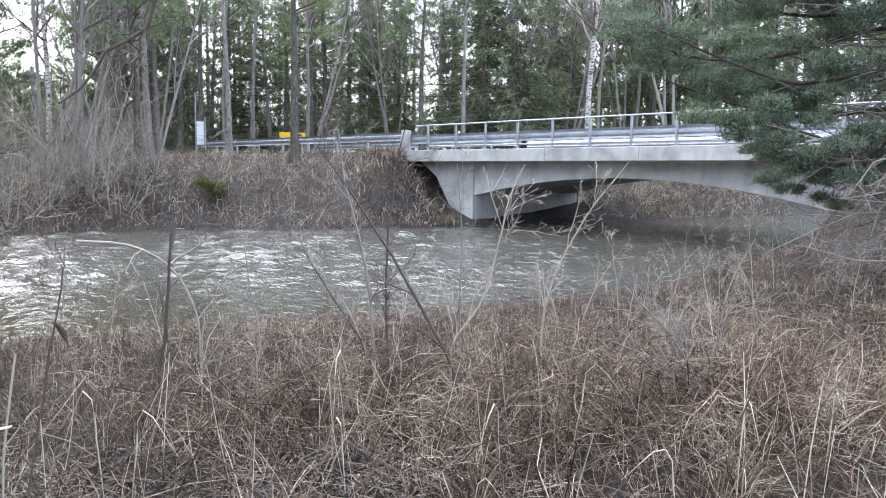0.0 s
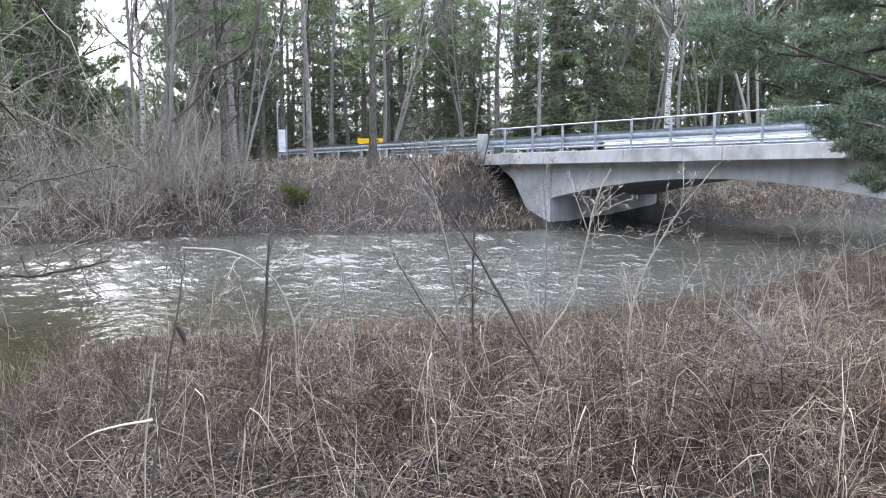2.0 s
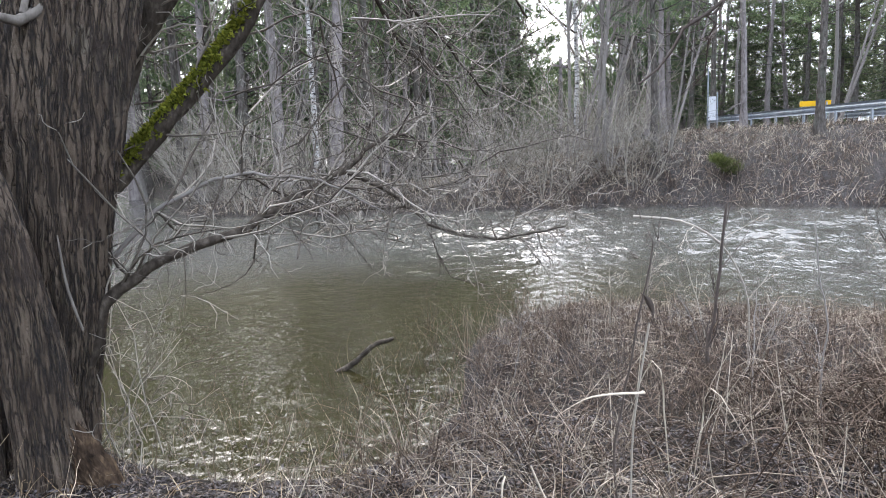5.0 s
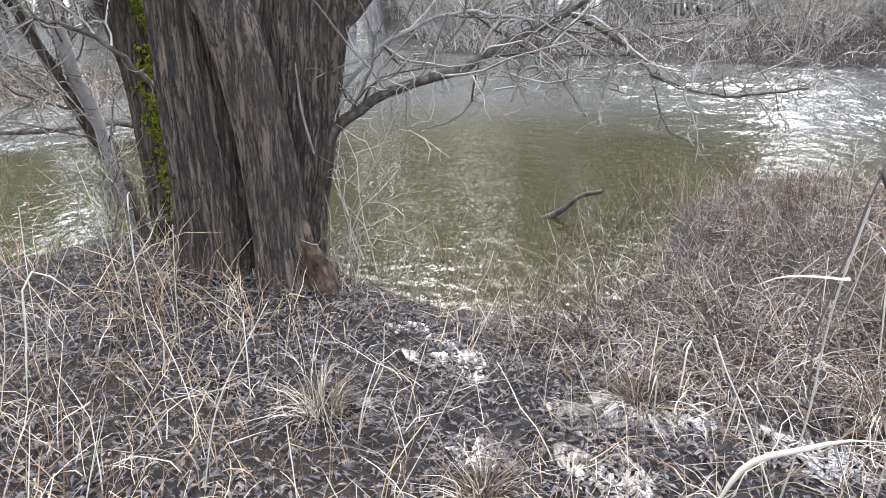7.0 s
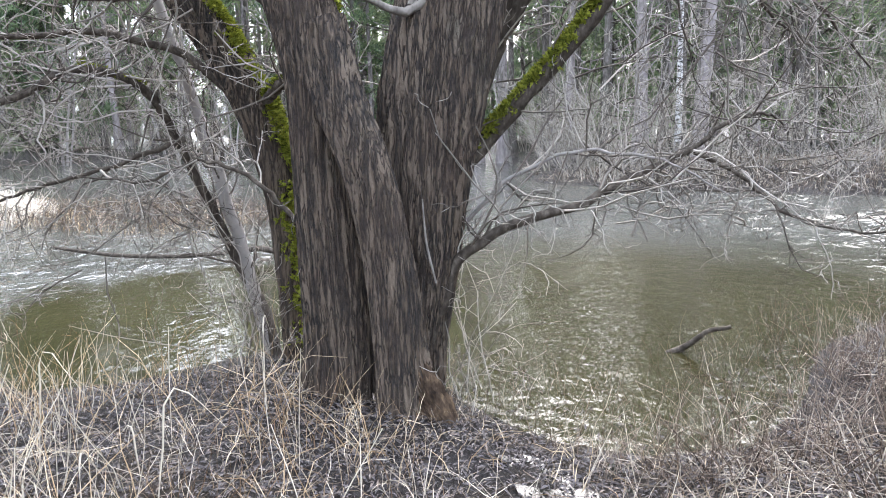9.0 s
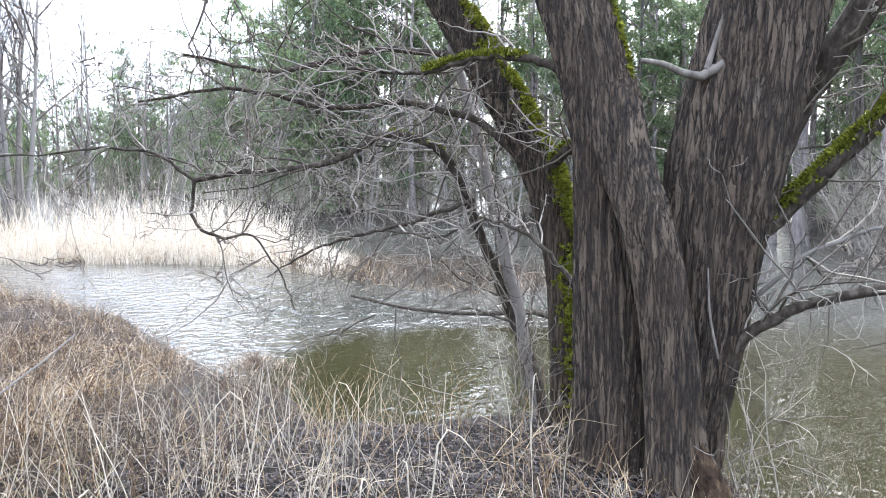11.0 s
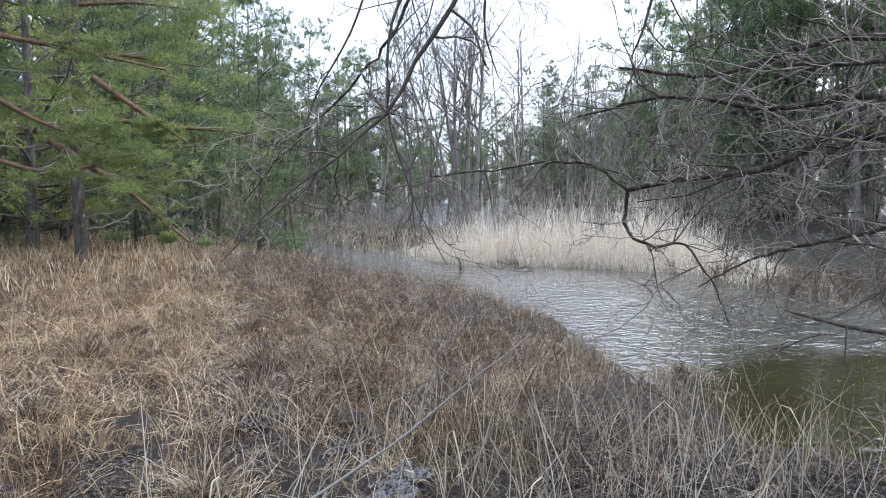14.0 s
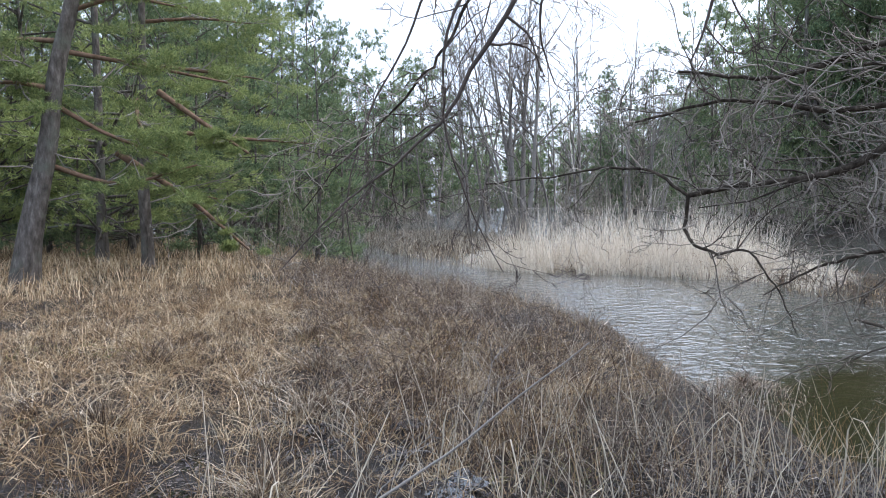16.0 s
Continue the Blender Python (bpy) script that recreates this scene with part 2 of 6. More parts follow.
def water_material():
    m = bpy.data.materials.new("murky_river_water")
    m.use_nodes = True
    nt = m.node_tree
    b = nt.nodes["Principled BSDF"]
    co = nt.nodes.new("ShaderNodeTexCoord").outputs["Object"]
    # slack water: murky olive, darkened in the colour for the trees mirrored there
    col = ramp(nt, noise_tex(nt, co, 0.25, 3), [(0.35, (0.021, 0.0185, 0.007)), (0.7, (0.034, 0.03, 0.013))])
    b.inputs["Roughness"].default_value, b.inputs["IOR"].default_value, b.inputs["Specular IOR Level"].default_value = 0.05, 1.45, 0.5
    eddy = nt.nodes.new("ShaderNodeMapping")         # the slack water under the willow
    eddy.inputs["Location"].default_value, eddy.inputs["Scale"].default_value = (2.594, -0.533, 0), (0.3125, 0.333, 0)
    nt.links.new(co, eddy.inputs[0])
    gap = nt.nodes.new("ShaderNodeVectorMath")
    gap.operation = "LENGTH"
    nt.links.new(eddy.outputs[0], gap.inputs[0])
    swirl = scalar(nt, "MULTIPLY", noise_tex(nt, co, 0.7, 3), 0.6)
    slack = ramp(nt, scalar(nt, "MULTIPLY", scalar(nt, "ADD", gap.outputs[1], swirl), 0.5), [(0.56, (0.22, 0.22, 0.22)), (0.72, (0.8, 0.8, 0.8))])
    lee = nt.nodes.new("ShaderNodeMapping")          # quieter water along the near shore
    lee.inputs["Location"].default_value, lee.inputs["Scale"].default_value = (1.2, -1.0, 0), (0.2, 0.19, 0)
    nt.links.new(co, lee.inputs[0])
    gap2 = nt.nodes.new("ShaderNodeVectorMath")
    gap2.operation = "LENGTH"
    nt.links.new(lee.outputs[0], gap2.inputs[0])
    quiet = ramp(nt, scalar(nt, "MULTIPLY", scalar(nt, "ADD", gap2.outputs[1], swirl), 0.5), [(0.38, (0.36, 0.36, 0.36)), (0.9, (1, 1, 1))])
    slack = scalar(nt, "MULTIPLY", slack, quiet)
    silt_sheen = ramp(nt, noise_tex(nt, co, 0.4, 4), [(0.35, (0.05, 0.05, 0.042)), (0.7, (0.078, 0.076, 0.066))])   # main stream: silt, with its silvery sky reflection painted in as a paler grey
    nt.links.new(blend(nt, col, silt_sheen, ramp(nt, slack, [(0.4, (0, 0, 0)), (0.8, (1, 1, 1))])), b.inputs["Base Color"])
    turn = nt.nodes.new("ShaderNodeMapping")
    turn.inputs["Rotation"].default_value = (0, 0, 0.7)
    nt.links.new(co, turn.inputs[0])
    h = scalar(nt, "ADD", noise_tex(nt, turn.outputs[0], 3.6, 2, 0.5, (0.95, 1.2, 1)), scalar(nt, "MULTIPLY", noise_tex(nt, turn.outputs[0], 9.0, 2, 0.5, (0.9, 1.25, 1)), 0.32))
    bn = nt.nodes.new("ShaderNodeBump")
    bn.inputs["Distance"].default_value = 0.085
    nt.links.new(scalar(nt, "MULTIPLY", slack, 0.8), bn.inputs["Strength"])
    nt.links.new(h, bn.inputs["Height"])
    nt.links.new(bn.outputs[0], b.inputs["Normal"])
    return m


M_WATER = water_material()


# ---- building helpers ----
def mesh_of(name, pieces, mat, smooth=True):
    """One mesh from (verts, faces) arrays; faces have 3 or 4 corners."""
    me = bpy.data.meshes.new(name)
    vs, loops, starts, n, at = [], [], [], 0, 0
    for v, f in pieces:
        if not len(v):
            continue
        v, f = np.asarray(v, np.float32).reshape(-1, 3), np.asarray(f, np.int32)
        vs.append(v)
        loops.append((f + n).ravel())
        starts.append(at + np.arange(len(f), dtype=np.int32) * f.shape[1])
        n, at = n + len(v), at + f.size
    vs, loops, starts = np.concatenate(vs), np.concatenate(loops), np.concatenate(starts)
    me.vertices.add(len(vs))
    me.vertices.foreach_set("co", vs.ravel())
    me.loops.add(len(loops))
    me.loops.foreach_set("vertex_index", loops)
    me.polygons.add(len(starts))
    me.polygons.foreach_set("loop_start", starts)
    me.update(calc_edges=True)
    if not smooth:
        me.polygons.foreach_set("use_smooth", np.zeros(len(starts), bool))
    me.materials.append(mat)
    return me


def thing(name, label, category, group="", kind="", at=(0, 0, 0), data=None):
    ob = new(name, data)
    ob.location = at
    return tagged(ob, label, category, group, kind)


def part(name, data, parent, label=""):
    ob = new(name, data)
    ob.parent = parent
    return tagged(ob, label) if label else ob


def tubes(P, R, sides=3, cap=False):
    """Tapered tubes along polylines P (n, k, 3) with radii R (n, k)."""
    P, R = np.asarray(P, float), np.asarray(R, float)
    n, k, _ = P.shape
    T = np.gradient(P, axis=1)
    T /= np.linalg.norm(T, axis=2, keepdims=True) + 1e-9
    ref = np.where(np.abs(T[:, :1, 2:3]) > 0.8, np.array([1.0, 0, 0]), np.array([0, 0, 1.0]))
    U = np.cross(T, np.broadcast_to(ref, T.shape))
    U /= np.linalg.norm(U, axis=2, keepdims=True) + 1e-9
    W = np.cross(T, U)
    a = np.arange(sides) * 2 * np.pi / sides
    V = P[:, :, None] + R[:, :, None, None] * (U[:, :, None] * np.cos(a)[:, None] + W[:, :, None] * np.sin(a)[:, None])
    i, j, s = np.meshgrid(np.arange(n), np.arange(k - 1), np.arange(sides), indexing="ij")
    s2 = (s + 1) % sides
    base = (i * k + j) * sides
    F = np.stack([base + s, base + s2, base + sides + s2, base + sides + s], -1).reshape(-1, 4)
    return V.reshape(-1, 3), F


def smooth_line(points, k, radii=None):
    """A polyline through the points, evenly resampled with k points."""
    p = np.asarray(points, float)
    t = np.concatenate([[0], np.cumsum(np.linalg.norm(np.diff(p, axis=0), axis=1))])
    u = np.linspace(0, t[-1], k)
    m = np.gradient(p, t, axis=0)
    i = np.clip(np.searchsorted(t, u, "right") - 1, 0, len(t) - 2)
    h = (t[i + 1] - t[i])[:, None]
    x = ((u - t[i]) / h[:, 0])[:, None]
    q = (2 * x**3 - 3 * x**2 + 1) * p[i] + (x**3 - 2 * x**2 + x) * h * m[i] + (3 * x**2 - 2 * x**3) * p[i + 1] + (x**3 - x**2) * h * m[i + 1]
    return (q, np.interp(u, t, radii)) if radii is not None else q


def unit(v):
    v = np.asarray(v, float)
    return v / (np.linalg.norm(v) + 1e-9)


def grow(rng, out, p, d, length, r, level, spec):
    """A limb and its side shoots. spec, level by level: n shoots, ratio of length, angle, wander, pull upwards."""
    k = spec["k"]
    step = length / (k - 1)
    pts, d = [np.asarray(p, float)], unit(d)
    for _ in range(k - 1):
        d = unit(d + rng.normal(0, spec["wander"][level], 3) + np.array([0, 0, spec["pull"][level]]))
        pts.append(pts[-1] + d * step)
    pts = np.array(pts)
    rad = r * (1 - (1 - spec["tip"][level]) * np.linspace(0, 1, k))
    out.setdefault(level, []).append((pts, rad))
    if level + 1 < len(spec["n"]):
        for _ in range(spec["n"][level + 1]):
            t = rng.uniform(spec["from"][level + 1], 1.0) * (k - 1)
            i = min(int(t), k - 2)
            q = pts[i] + (pts[i + 1] - pts[i]) * (t - i)
            ax = unit(pts[i + 1] - pts[i])
            side = unit(np.cross(ax, rng.normal(0, 1, 3)))
            ang = radians(spec["angle"][level + 1] * rng.uniform(0.6, 1.3))
            nd = ax * math.cos(ang) + side * math.sin(ang)
            L = length * spec["ratio"][level + 1] * rng.uniform(0.55, 1.15) * (1.15 - 0.5 * t / (k - 1))
            grow(rng, out, q, nd, L, max(rad[i] * spec["thin"], spec["least"]), level + 1, spec)


def limbs(out, sides):
    res = []
    for level, items in sorted(out.items()):
        P, R = np.array([a for a, _ in items]), np.array([b for _, b in items])
        res.append(tubes(P, R, sides[min(level, len(sides) - 1)]))
    return res


def sprays(rng, C, D, size, n, width, spread=0.8):
    """n thin needle blades round each centre C, fanned about the directions D."""
    C, D = np.repeat(np.asarray(C, float), n, 0), np.repeat(np.asarray(D, float), n, 0)
    m = len(C)
    d = D + rng.normal(0, spread, (m, 3))
    d /= np.linalg.norm(d, axis=1, keepdims=True) + 1e-9
    s = size * rng.uniform(0.6, 1.25, (m, 1))
    b = C + rng.normal(0, 0.22, (m, 3)) * size
    w = np.cross(d, rng.normal(0, 1, (m, 3)))
    w /= np.linalg.norm(w, axis=1, keepdims=True) + 1e-9
    w *= width * rng.uniform(0.7, 1.3, (m, 1))
    V = np.stack([b - w * 0.5, b + w * 0.5, b + d * s], 1)
    return V.reshape(-1, 3), np.arange(m * 3).reshape(-1, 3)


def blades(rng, base, height, width, bend, k=4, azimuth=None, tip=0.15):
    """Bent ribbons standing on the points base."""
    n = len(base)
    az = rng.uniform(0, 2 * np.pi, n) if azimuth is None else azimuth
    out = np.stack([np.cos(az), np.sin(az), np.zeros(n)], 1)
    f = rng.uniform(0, np.pi, n)
    side = np.stack([np.cos(f), np.sin(f), np.zeros(n)], 1)
    t = np.linspace(0, 1, k)
    P = base[:, None] + (height * (1 - 0.45 * bend))[:, None, None] * t[None, :, None] * np.array([0, 0, 1.0])
    P = P + out[:, None] * (height * bend)[:, None, None] * (t**2)[None, :, None]
    P[:, :, :2] += (rng.normal(0, 0.2, (n, 2)) * height[:, None])[:, None] * t[None, :, None]
    P[:, :, 2] -= (height * bend * 0.35)[:, None] * (t**3)[None]
    W = (width[:, None] * (1 - (1 - tip) * t)[None])[:, :, None] * 0.5
    V = np.stack([P - side[:, None] * W, P + side[:, None] * W], 2)
    i, j = np.meshgrid(np.arange(n), np.arange(k - 1), indexing="ij")
    b = (i * k + j) * 2
    return V.reshape(-1, 3), np.stack([b, b + 1, b + 3, b + 2], -1).reshape(-1, 4)


def box(x0, x1, y0, y1, z0, z1, bevel=0.0):
    bm = bmesh.new()
    bmesh.ops.create_cube(bm, size=1)
    for v in bm.verts:
        v.co = Vector((x0 if v.co.x < 0 else x1, y0 if v.co.y < 0 else y1, z0 if v.co.z < 0 else z1))
    if bevel:
        bmesh.ops.bevel(bm, geom=bm.edges[:], offset=bevel, segments=2, affect="EDGES")
    return bm


def solid(name, bm, mat):
    me = bpy.data.meshes.new(name)
    bmesh.ops.recalc_face_normals(bm, faces=bm.faces[:])
    bm.to_mesh(me)
    bm.free()
    me.materials.append(mat)
    me.polygons.foreach_set("use_smooth", np.zeros(len(me.polygons), bool))
    return me


# ---- the lie of the land ----
NEAR_SHORE = [(300, 170), (40, 42), (20, 29.5), (13, 24), (10.5, 20), (8.6, 18.4), (6.7, 17.2), (4.65, 13.7), (3, 12.3), (1, 10.9), (-1.3, 9.8), (-3.3, 9.1), (-4.7, 8.6), (-5.0, 7.6),
              (-4.8, 6.4), (-4.4, 5.4), (-3.95, 4.6), (-3.6, 3.85), (-3.8, 3.25), (-4.4, 2.95), (-5.2, 2.9), (-6.0, 2.75), (-6.7, 2.4), (-7.1, 1.5), (-6.8, 0.3), (-7.0, -0.5), (-8.0, -0.9), (-8.8, -1.7), (-10, -2.5), (-12.7, -4),
              (-14.2, -5.7), (-16.6, -8.8), (-19, -13), (-24, -20), (-35, -30), (-70, -62), (-300, -290)]
NEAR_LAND = NEAR_SHORE + [(-300, -600), (600, -600), (600, 170)]
FAR_SHORE = [(-300, -240), (-120, -96), (-62, -45), (-50, -29), (-51, -18), (-45, -5), (-44, 10), (-42, 24), (-29, 18.5), (-22, 13.8), (-18.5, 15), (-16.3, 16.6), (-10.8, 20.5), (-8.1, 22.2), (-4.8, 22.8),
             (-1.5, 24), (0.3, 24.9), (1.3, 25.3), (3.2, 26.8), (5.7, 28.4), (9.1, 29.2), (12.6, 32.3), (17.5, 34.5), (40, 52), (300, 190)]
FAR_LAND = FAR_SHORE + [(300, 600), (-600, 600), (-600, -240)]
BR_K, BR_D, BR_N = np.array([5.19, 21.0]), np.array([-0.703, 0.711]), np.array([0.711, 0.703])


def inside(x, y, poly):
    res = np.zeros(x.shape, bool)
    for (x0, y0), (x1, y1) in zip(poly, poly[1:] + poly[:1]):
        if y0 == y1:
            continue
        res ^= ((y0 > y) != (y1 > y)) & (x < (x1 - x0) * (y - y0) / (y1 - y0) + x0)
    return res


def away(x, y, line):
    best = np.full(x.shape, 1e9)
    for (x0, y0), (x1, y1) in zip(line, line[1:]):
        dx, dy = x1 - x0, y1 - y0
        t = np.clip(((x - x0) * dx + (y - y0) * dy) / (dx * dx + dy * dy), 0, 1)
        best = np.minimum(best, np.hypot(x - x0 - t * dx, y - y0 - t * dy))
    return best


def waves(x, y, f, seed=0.0):
    return (np.sin(x * f + 1.3 + seed) * np.sin(y * f * 1.13 + 0.4 - seed) + 0.6 * np.sin((x + y) * f * 1.7 + 2 * seed) * np.sin((x - y) * f * 2.1 + seed) + 0.35 * np.sin(x * f * 4.3 - y * f * 1.9) * np.sin(y * f * 3.7 + x * f)) / 1.95


def ground_z(x, y):
    x, y = np.asarray(x, float), np.asarray(y, float)
    dn, df = away(x, y, NEAR_SHORE), away(x, y, FAR_SHORE)
    near, far = inside(x, y, NEAR_LAND), inside(x, y, FAR_LAND)
    z = np.maximum(-0.7, -0.22 * np.minimum(dn, df))
    rise = np.clip((x - 4) / 5, 0, 1) * np.clip((y - 2) / 6, 0, 1)
    zn = (0.46 + 0.5 * rise) * (1 - np.exp(-dn / (2.6 - 0.8 * rise))) + 0.05 * waves(x, y, 1.9) * np.minimum(1, dn) + (0.022 * waves(x, y, 6.3, 1) + 0.02 * waves(x, y, 15.0, 4)) * np.minimum(1, dn)
    zn = zn - 0.15 * np.exp(-((x + 4.75) ** 2 / 0.8 + (y - 3.9) ** 2 / 1.5)) - 0.08 * np.exp(-((x + 5.9) ** 2 + (y - 3.2) ** 2) / 0.4)
    zn = zn + np.clip(dn - 25, 0, 300) * 0.012
    e = np.clip((x + 18) / 8, 0, 1)
    top, slope = 0.55 + 1.85 * e, 0.18 + 0.47 * e
    zf = top * (1 - np.exp(-(df * slope / top) ** 1.6)) + 0.06 * waves(x, y, 1.4, 2) * np.minimum(1, df) + np.clip(df - 30, 0, 300) * 0.015
    z = np.where(near, zn, np.where(far, zf, z))
    s, o = (x - BR_K[0]) * BR_D[0] + (y - BR_K[1]) * BR_D[1], (x - BR_K[0]) * BR_N[0] + (y - BR_K[1]) * BR_N[1]
    into = np.maximum(0, np.minimum(9.3 - s, s + 6.6))
    e2 = np.maximum(0, np.abs(o - 3.5) - 4.6) + into * 2.0
    road = np.where((near | far) | (into <= 0), 2.36 - 0.6 * e2, -9)
    return np.maximum(z, np.minimum(road, 2.36))


def on_land(x, y, margin=0.0):
    return ground_z(x, y) > margin


def axis(lo, hi, dense_lo, dense_hi, fine, growth=1.09):
    mid = list(np.arange(dense_lo, dense_hi + 1e-6, fine))
    s, v, left = fine, dense_lo, []
    while v > lo:
        s *= growth
        v -= s
        left.append(v)
    s, v, right = fine, mid[-1], []
    while v < hi:
        s *= growth
        v += s
        right.append(v)
    return np.array(left[::-1] + mid + right)


GX, GY = axis(-900, 900, -6, 0, 0.09, 1.07), axis(-900, 900, -5, 4.5, 0.09, 1.07)
gx, gy = np.meshgrid(GX, GY, indexing="ij")
gv = np.stack([gx, gy, ground_z(gx, gy)], -1).reshape(-1, 3)
ii, jj = np.meshgrid(np.arange(len(GX) - 1), np.arange(len(GY) - 1), indexing="ij")
g0 = ii * len(GY) + jj
gf = np.stack([g0, g0 + len(GY), g0 + len(GY) + 1, g0 + 1], -1).reshape(-1, 4)
thing("ground", "muddy river bank with dead leaves and flattened grass", "ground", kind="structure", data=mesh_of("ground", [(gv, gf)], M_SOIL))

# the river: real ripples near the camera, a plain sheet far off
def ripples(x, y):
    g = np.random.default_rng(42)
    z = np.zeros(x.shape)
    for _ in range(46):
        lam = g.uniform(0.32, 1.0)
        a = g.normal(2.2, 0.75)
        k = 2 * np.pi / lam
        z += lam * 0.0065 * np.sin(k * (x * math.cos(a) + y * math.sin(a)) + g.uniform(0, 6.28) + 1.2 * np.sin(0.35 * x + g.uniform(0, 6)) + 1.2 * np.sin(0.31 * y + g.uniform(0, 6)))
    lively = 0.16 + 0.95 * np.clip((y - 7.5 + 0.3 * np.minimum(0, x + 4)) / 4, 0, 1) + 0.3 * np.clip((-x - 8) / 3, 0, 1) * np.clip((3 - y) / 3, 0, 1)
    patches = (0.8 + 0.4 * waves(x, y, 0.55, 3)) * np.clip(np.hypot((x + 8.3) / 3.2, (y - 1.6) / 3.0) * 4 - 3.5, 0.04, 1)
    edge = np.clip((x + 34) / 6, 0, 1) * np.clip((18 - x) / 4, 0, 1) * np.clip((y + 15) / 4, 0, 1) * np.clip((36 - y) / 4, 0, 1)
    still = np.clip((away(x, y, NEAR_SHORE) - 0.5) / 3.0, 0.06, 1)
    return z * still * np.clip(lively, 0, 1.15) * np.clip(patches, 0.05, 1.2) * edge


WX, WY = axis(-900, 900, -15, 6, 0.125, 1.12), axis(-900, 900, -4, 24, 0.125, 1.12)
wx, wy = np.meshgrid(WX, WY, indexing="ij")
wv = np.stack([wx, wy, ripples(wx, wy)], -1).reshape(-1, 3)
wi, wj = np.meshgrid(np.arange(len(WX) - 1), np.arange(len(WY) - 1), indexing="ij")
w0 = wi * len(WY) + wj
wf = np.stack([w0, w0 + len(WY), w0 + len(WY) + 1, w0 + 1], -1)
cx, cy = wx[:-1, :-1], wy[:-1, :-1]
wet = (ground_z(cx, cy) < 0.25) | (np.hypot(cx, cy) > 45)
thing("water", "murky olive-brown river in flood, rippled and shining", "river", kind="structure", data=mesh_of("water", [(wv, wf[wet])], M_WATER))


# ---- the bridge and the road ----
def at_bridge(s, off, z):
    return (BR_K[0] + s * BR_D[0] + off * BR_N[0], BR_K[1] + s * BR_D[1] + off * BR_N[1], z)


def deck_z(s):
    return 2.645 - 0.0105 * s


def prism(profile, off0, off1, bevel=0.0):
    """A profile in (s, z), drawn across the bridge from off0 to off1."""
    bm = bmesh.new()
    a = [bm.verts.new(at_bridge(s, off0, z)) for s, z in profile]
    b = [bm.verts.new(at_bridge(s, off1, z)) for s, z in profile]
    n = len(profile)
    bm.faces.new(a)
    bm.faces.new(b[::-1])
    for i in range(n):
        bm.faces.new((a[i], b[i], b[(i + 1) % n], a[(i + 1) % n]))
    if bevel:
        bmesh.ops.bevel(bm, geom=bm.edges[:], offset=bevel, segments=1, affect="EDGES")
    return bm


def along(s0, s1, off0, off1, dz0, dz1, bevel=0.0):
    return prism([(s0, deck_z(s0) + dz0), (s1, deck_z(s1) + dz0), (s1, deck_z(s1) + dz1), (s0, deck_z(s0) + dz1)], off0, off1, bevel)


bridge = thing("bridge", "grey concrete road bridge with a shallow arch and steel railings", "bridge")
S0, S1, SPR, SPL, MID = -10.0, 9.7, -5.5, 6.45, 0.475
part("deck_slab", solid("deck_slab", along(S0, S1, 0.3, 6.9, -0.36, -0.07), M_CONCRETE), bridge)
for off in (0.0, 6.9):
    s = S0
    while s < S1 - 0.1:
        e = min(s + 3.25, S1)
        part("edge_beam", solid("edge_beam", along(s + 0.004, e - 0.004, off, off + 0.3, -0.4, 0.0, 0.015), M_CONCRETE), bridge)
        s = e
part("road_surface", solid("road_surface", along(S0, S1, 0.32, 6.88, -0.066, -0.03), M_ASPHALT), bridge)
arch = [(MID + u * 5.975, 1.75 - 0.73 * u * u) for u in np.linspace(-1, 1, 25)]
part("arch_girder", solid("arch_girder", prism(arch + [(SPL, deck_z(SPL) - 0.36), (SPR, deck_z(SPR) - 0.36)], 0.62, 6.6), M_CONCRETE), bridge)
part("abutment", solid("abutment", prism([(SPL, -0.9), (SPL, deck_z(SPL) - 0.364), (9.1, deck_z(9.1) - 0.364), (8.25, 1.62), (7.65, 0.72), (7.2, 0.0), (7.0, -0.9)], 0.55, 6.65), M_CONCRETE), bridge)
part("abutment", solid("abutment", prism([(SPR, -0.9), (SPR, deck_z(SPR) - 0.364), (-8.7, deck_z(-8.7) - 0.364), (-7.9, 1.62), (-7.2, 0.72), (-6.6, 0.0), (-6.4, -0.9)], 0.55, 6.65), M_CONCRETE), bridge)


def lines_on_bridge(name, off, dz, r, s0, s1, sides=8, n=16):
    q = np.array([at_bridge(s, off, deck_z(s) + dz) for s in np.linspace(s0, s1, n)])
    return mesh_of(name, [tubes(q[None], np.full((1, n), r), sides)], M_STEEL)


def w_beam(name, off, dz, s0, s1, face):
    """A corrugated crash barrier; face -1 turns its back to the camera's side."""
    prof = [(0.0, -0.155), (0.045, -0.12), (0.06, -0.085), (0.005, -0.03), (0.005, 0.03), (0.06, 0.085), (0.045, 0.12), (0.0, 0.155)]
    ss = np.linspace(s0, s1, 8)
    V = np.array([[at_bridge(s, off + face * a, deck_z(s) + dz + b) for a, b in prof + [(a - 0.006, b) for a, b in prof[::-1]]] for s in ss])
    k = V.shape[1]
    i, j = np.meshgrid(np.arange(len(ss) - 1), np.arange(k), indexing="ij")
    F = np.stack([i * k + j, i * k + (j + 1) % k, (i + 1) * k + (j + 1) % k, (i + 1) * k + j], -1).reshape(-1, 4)
    return mesh_of(name, [(V.reshape(-1, 3), F)], M_STEEL, smooth=False)


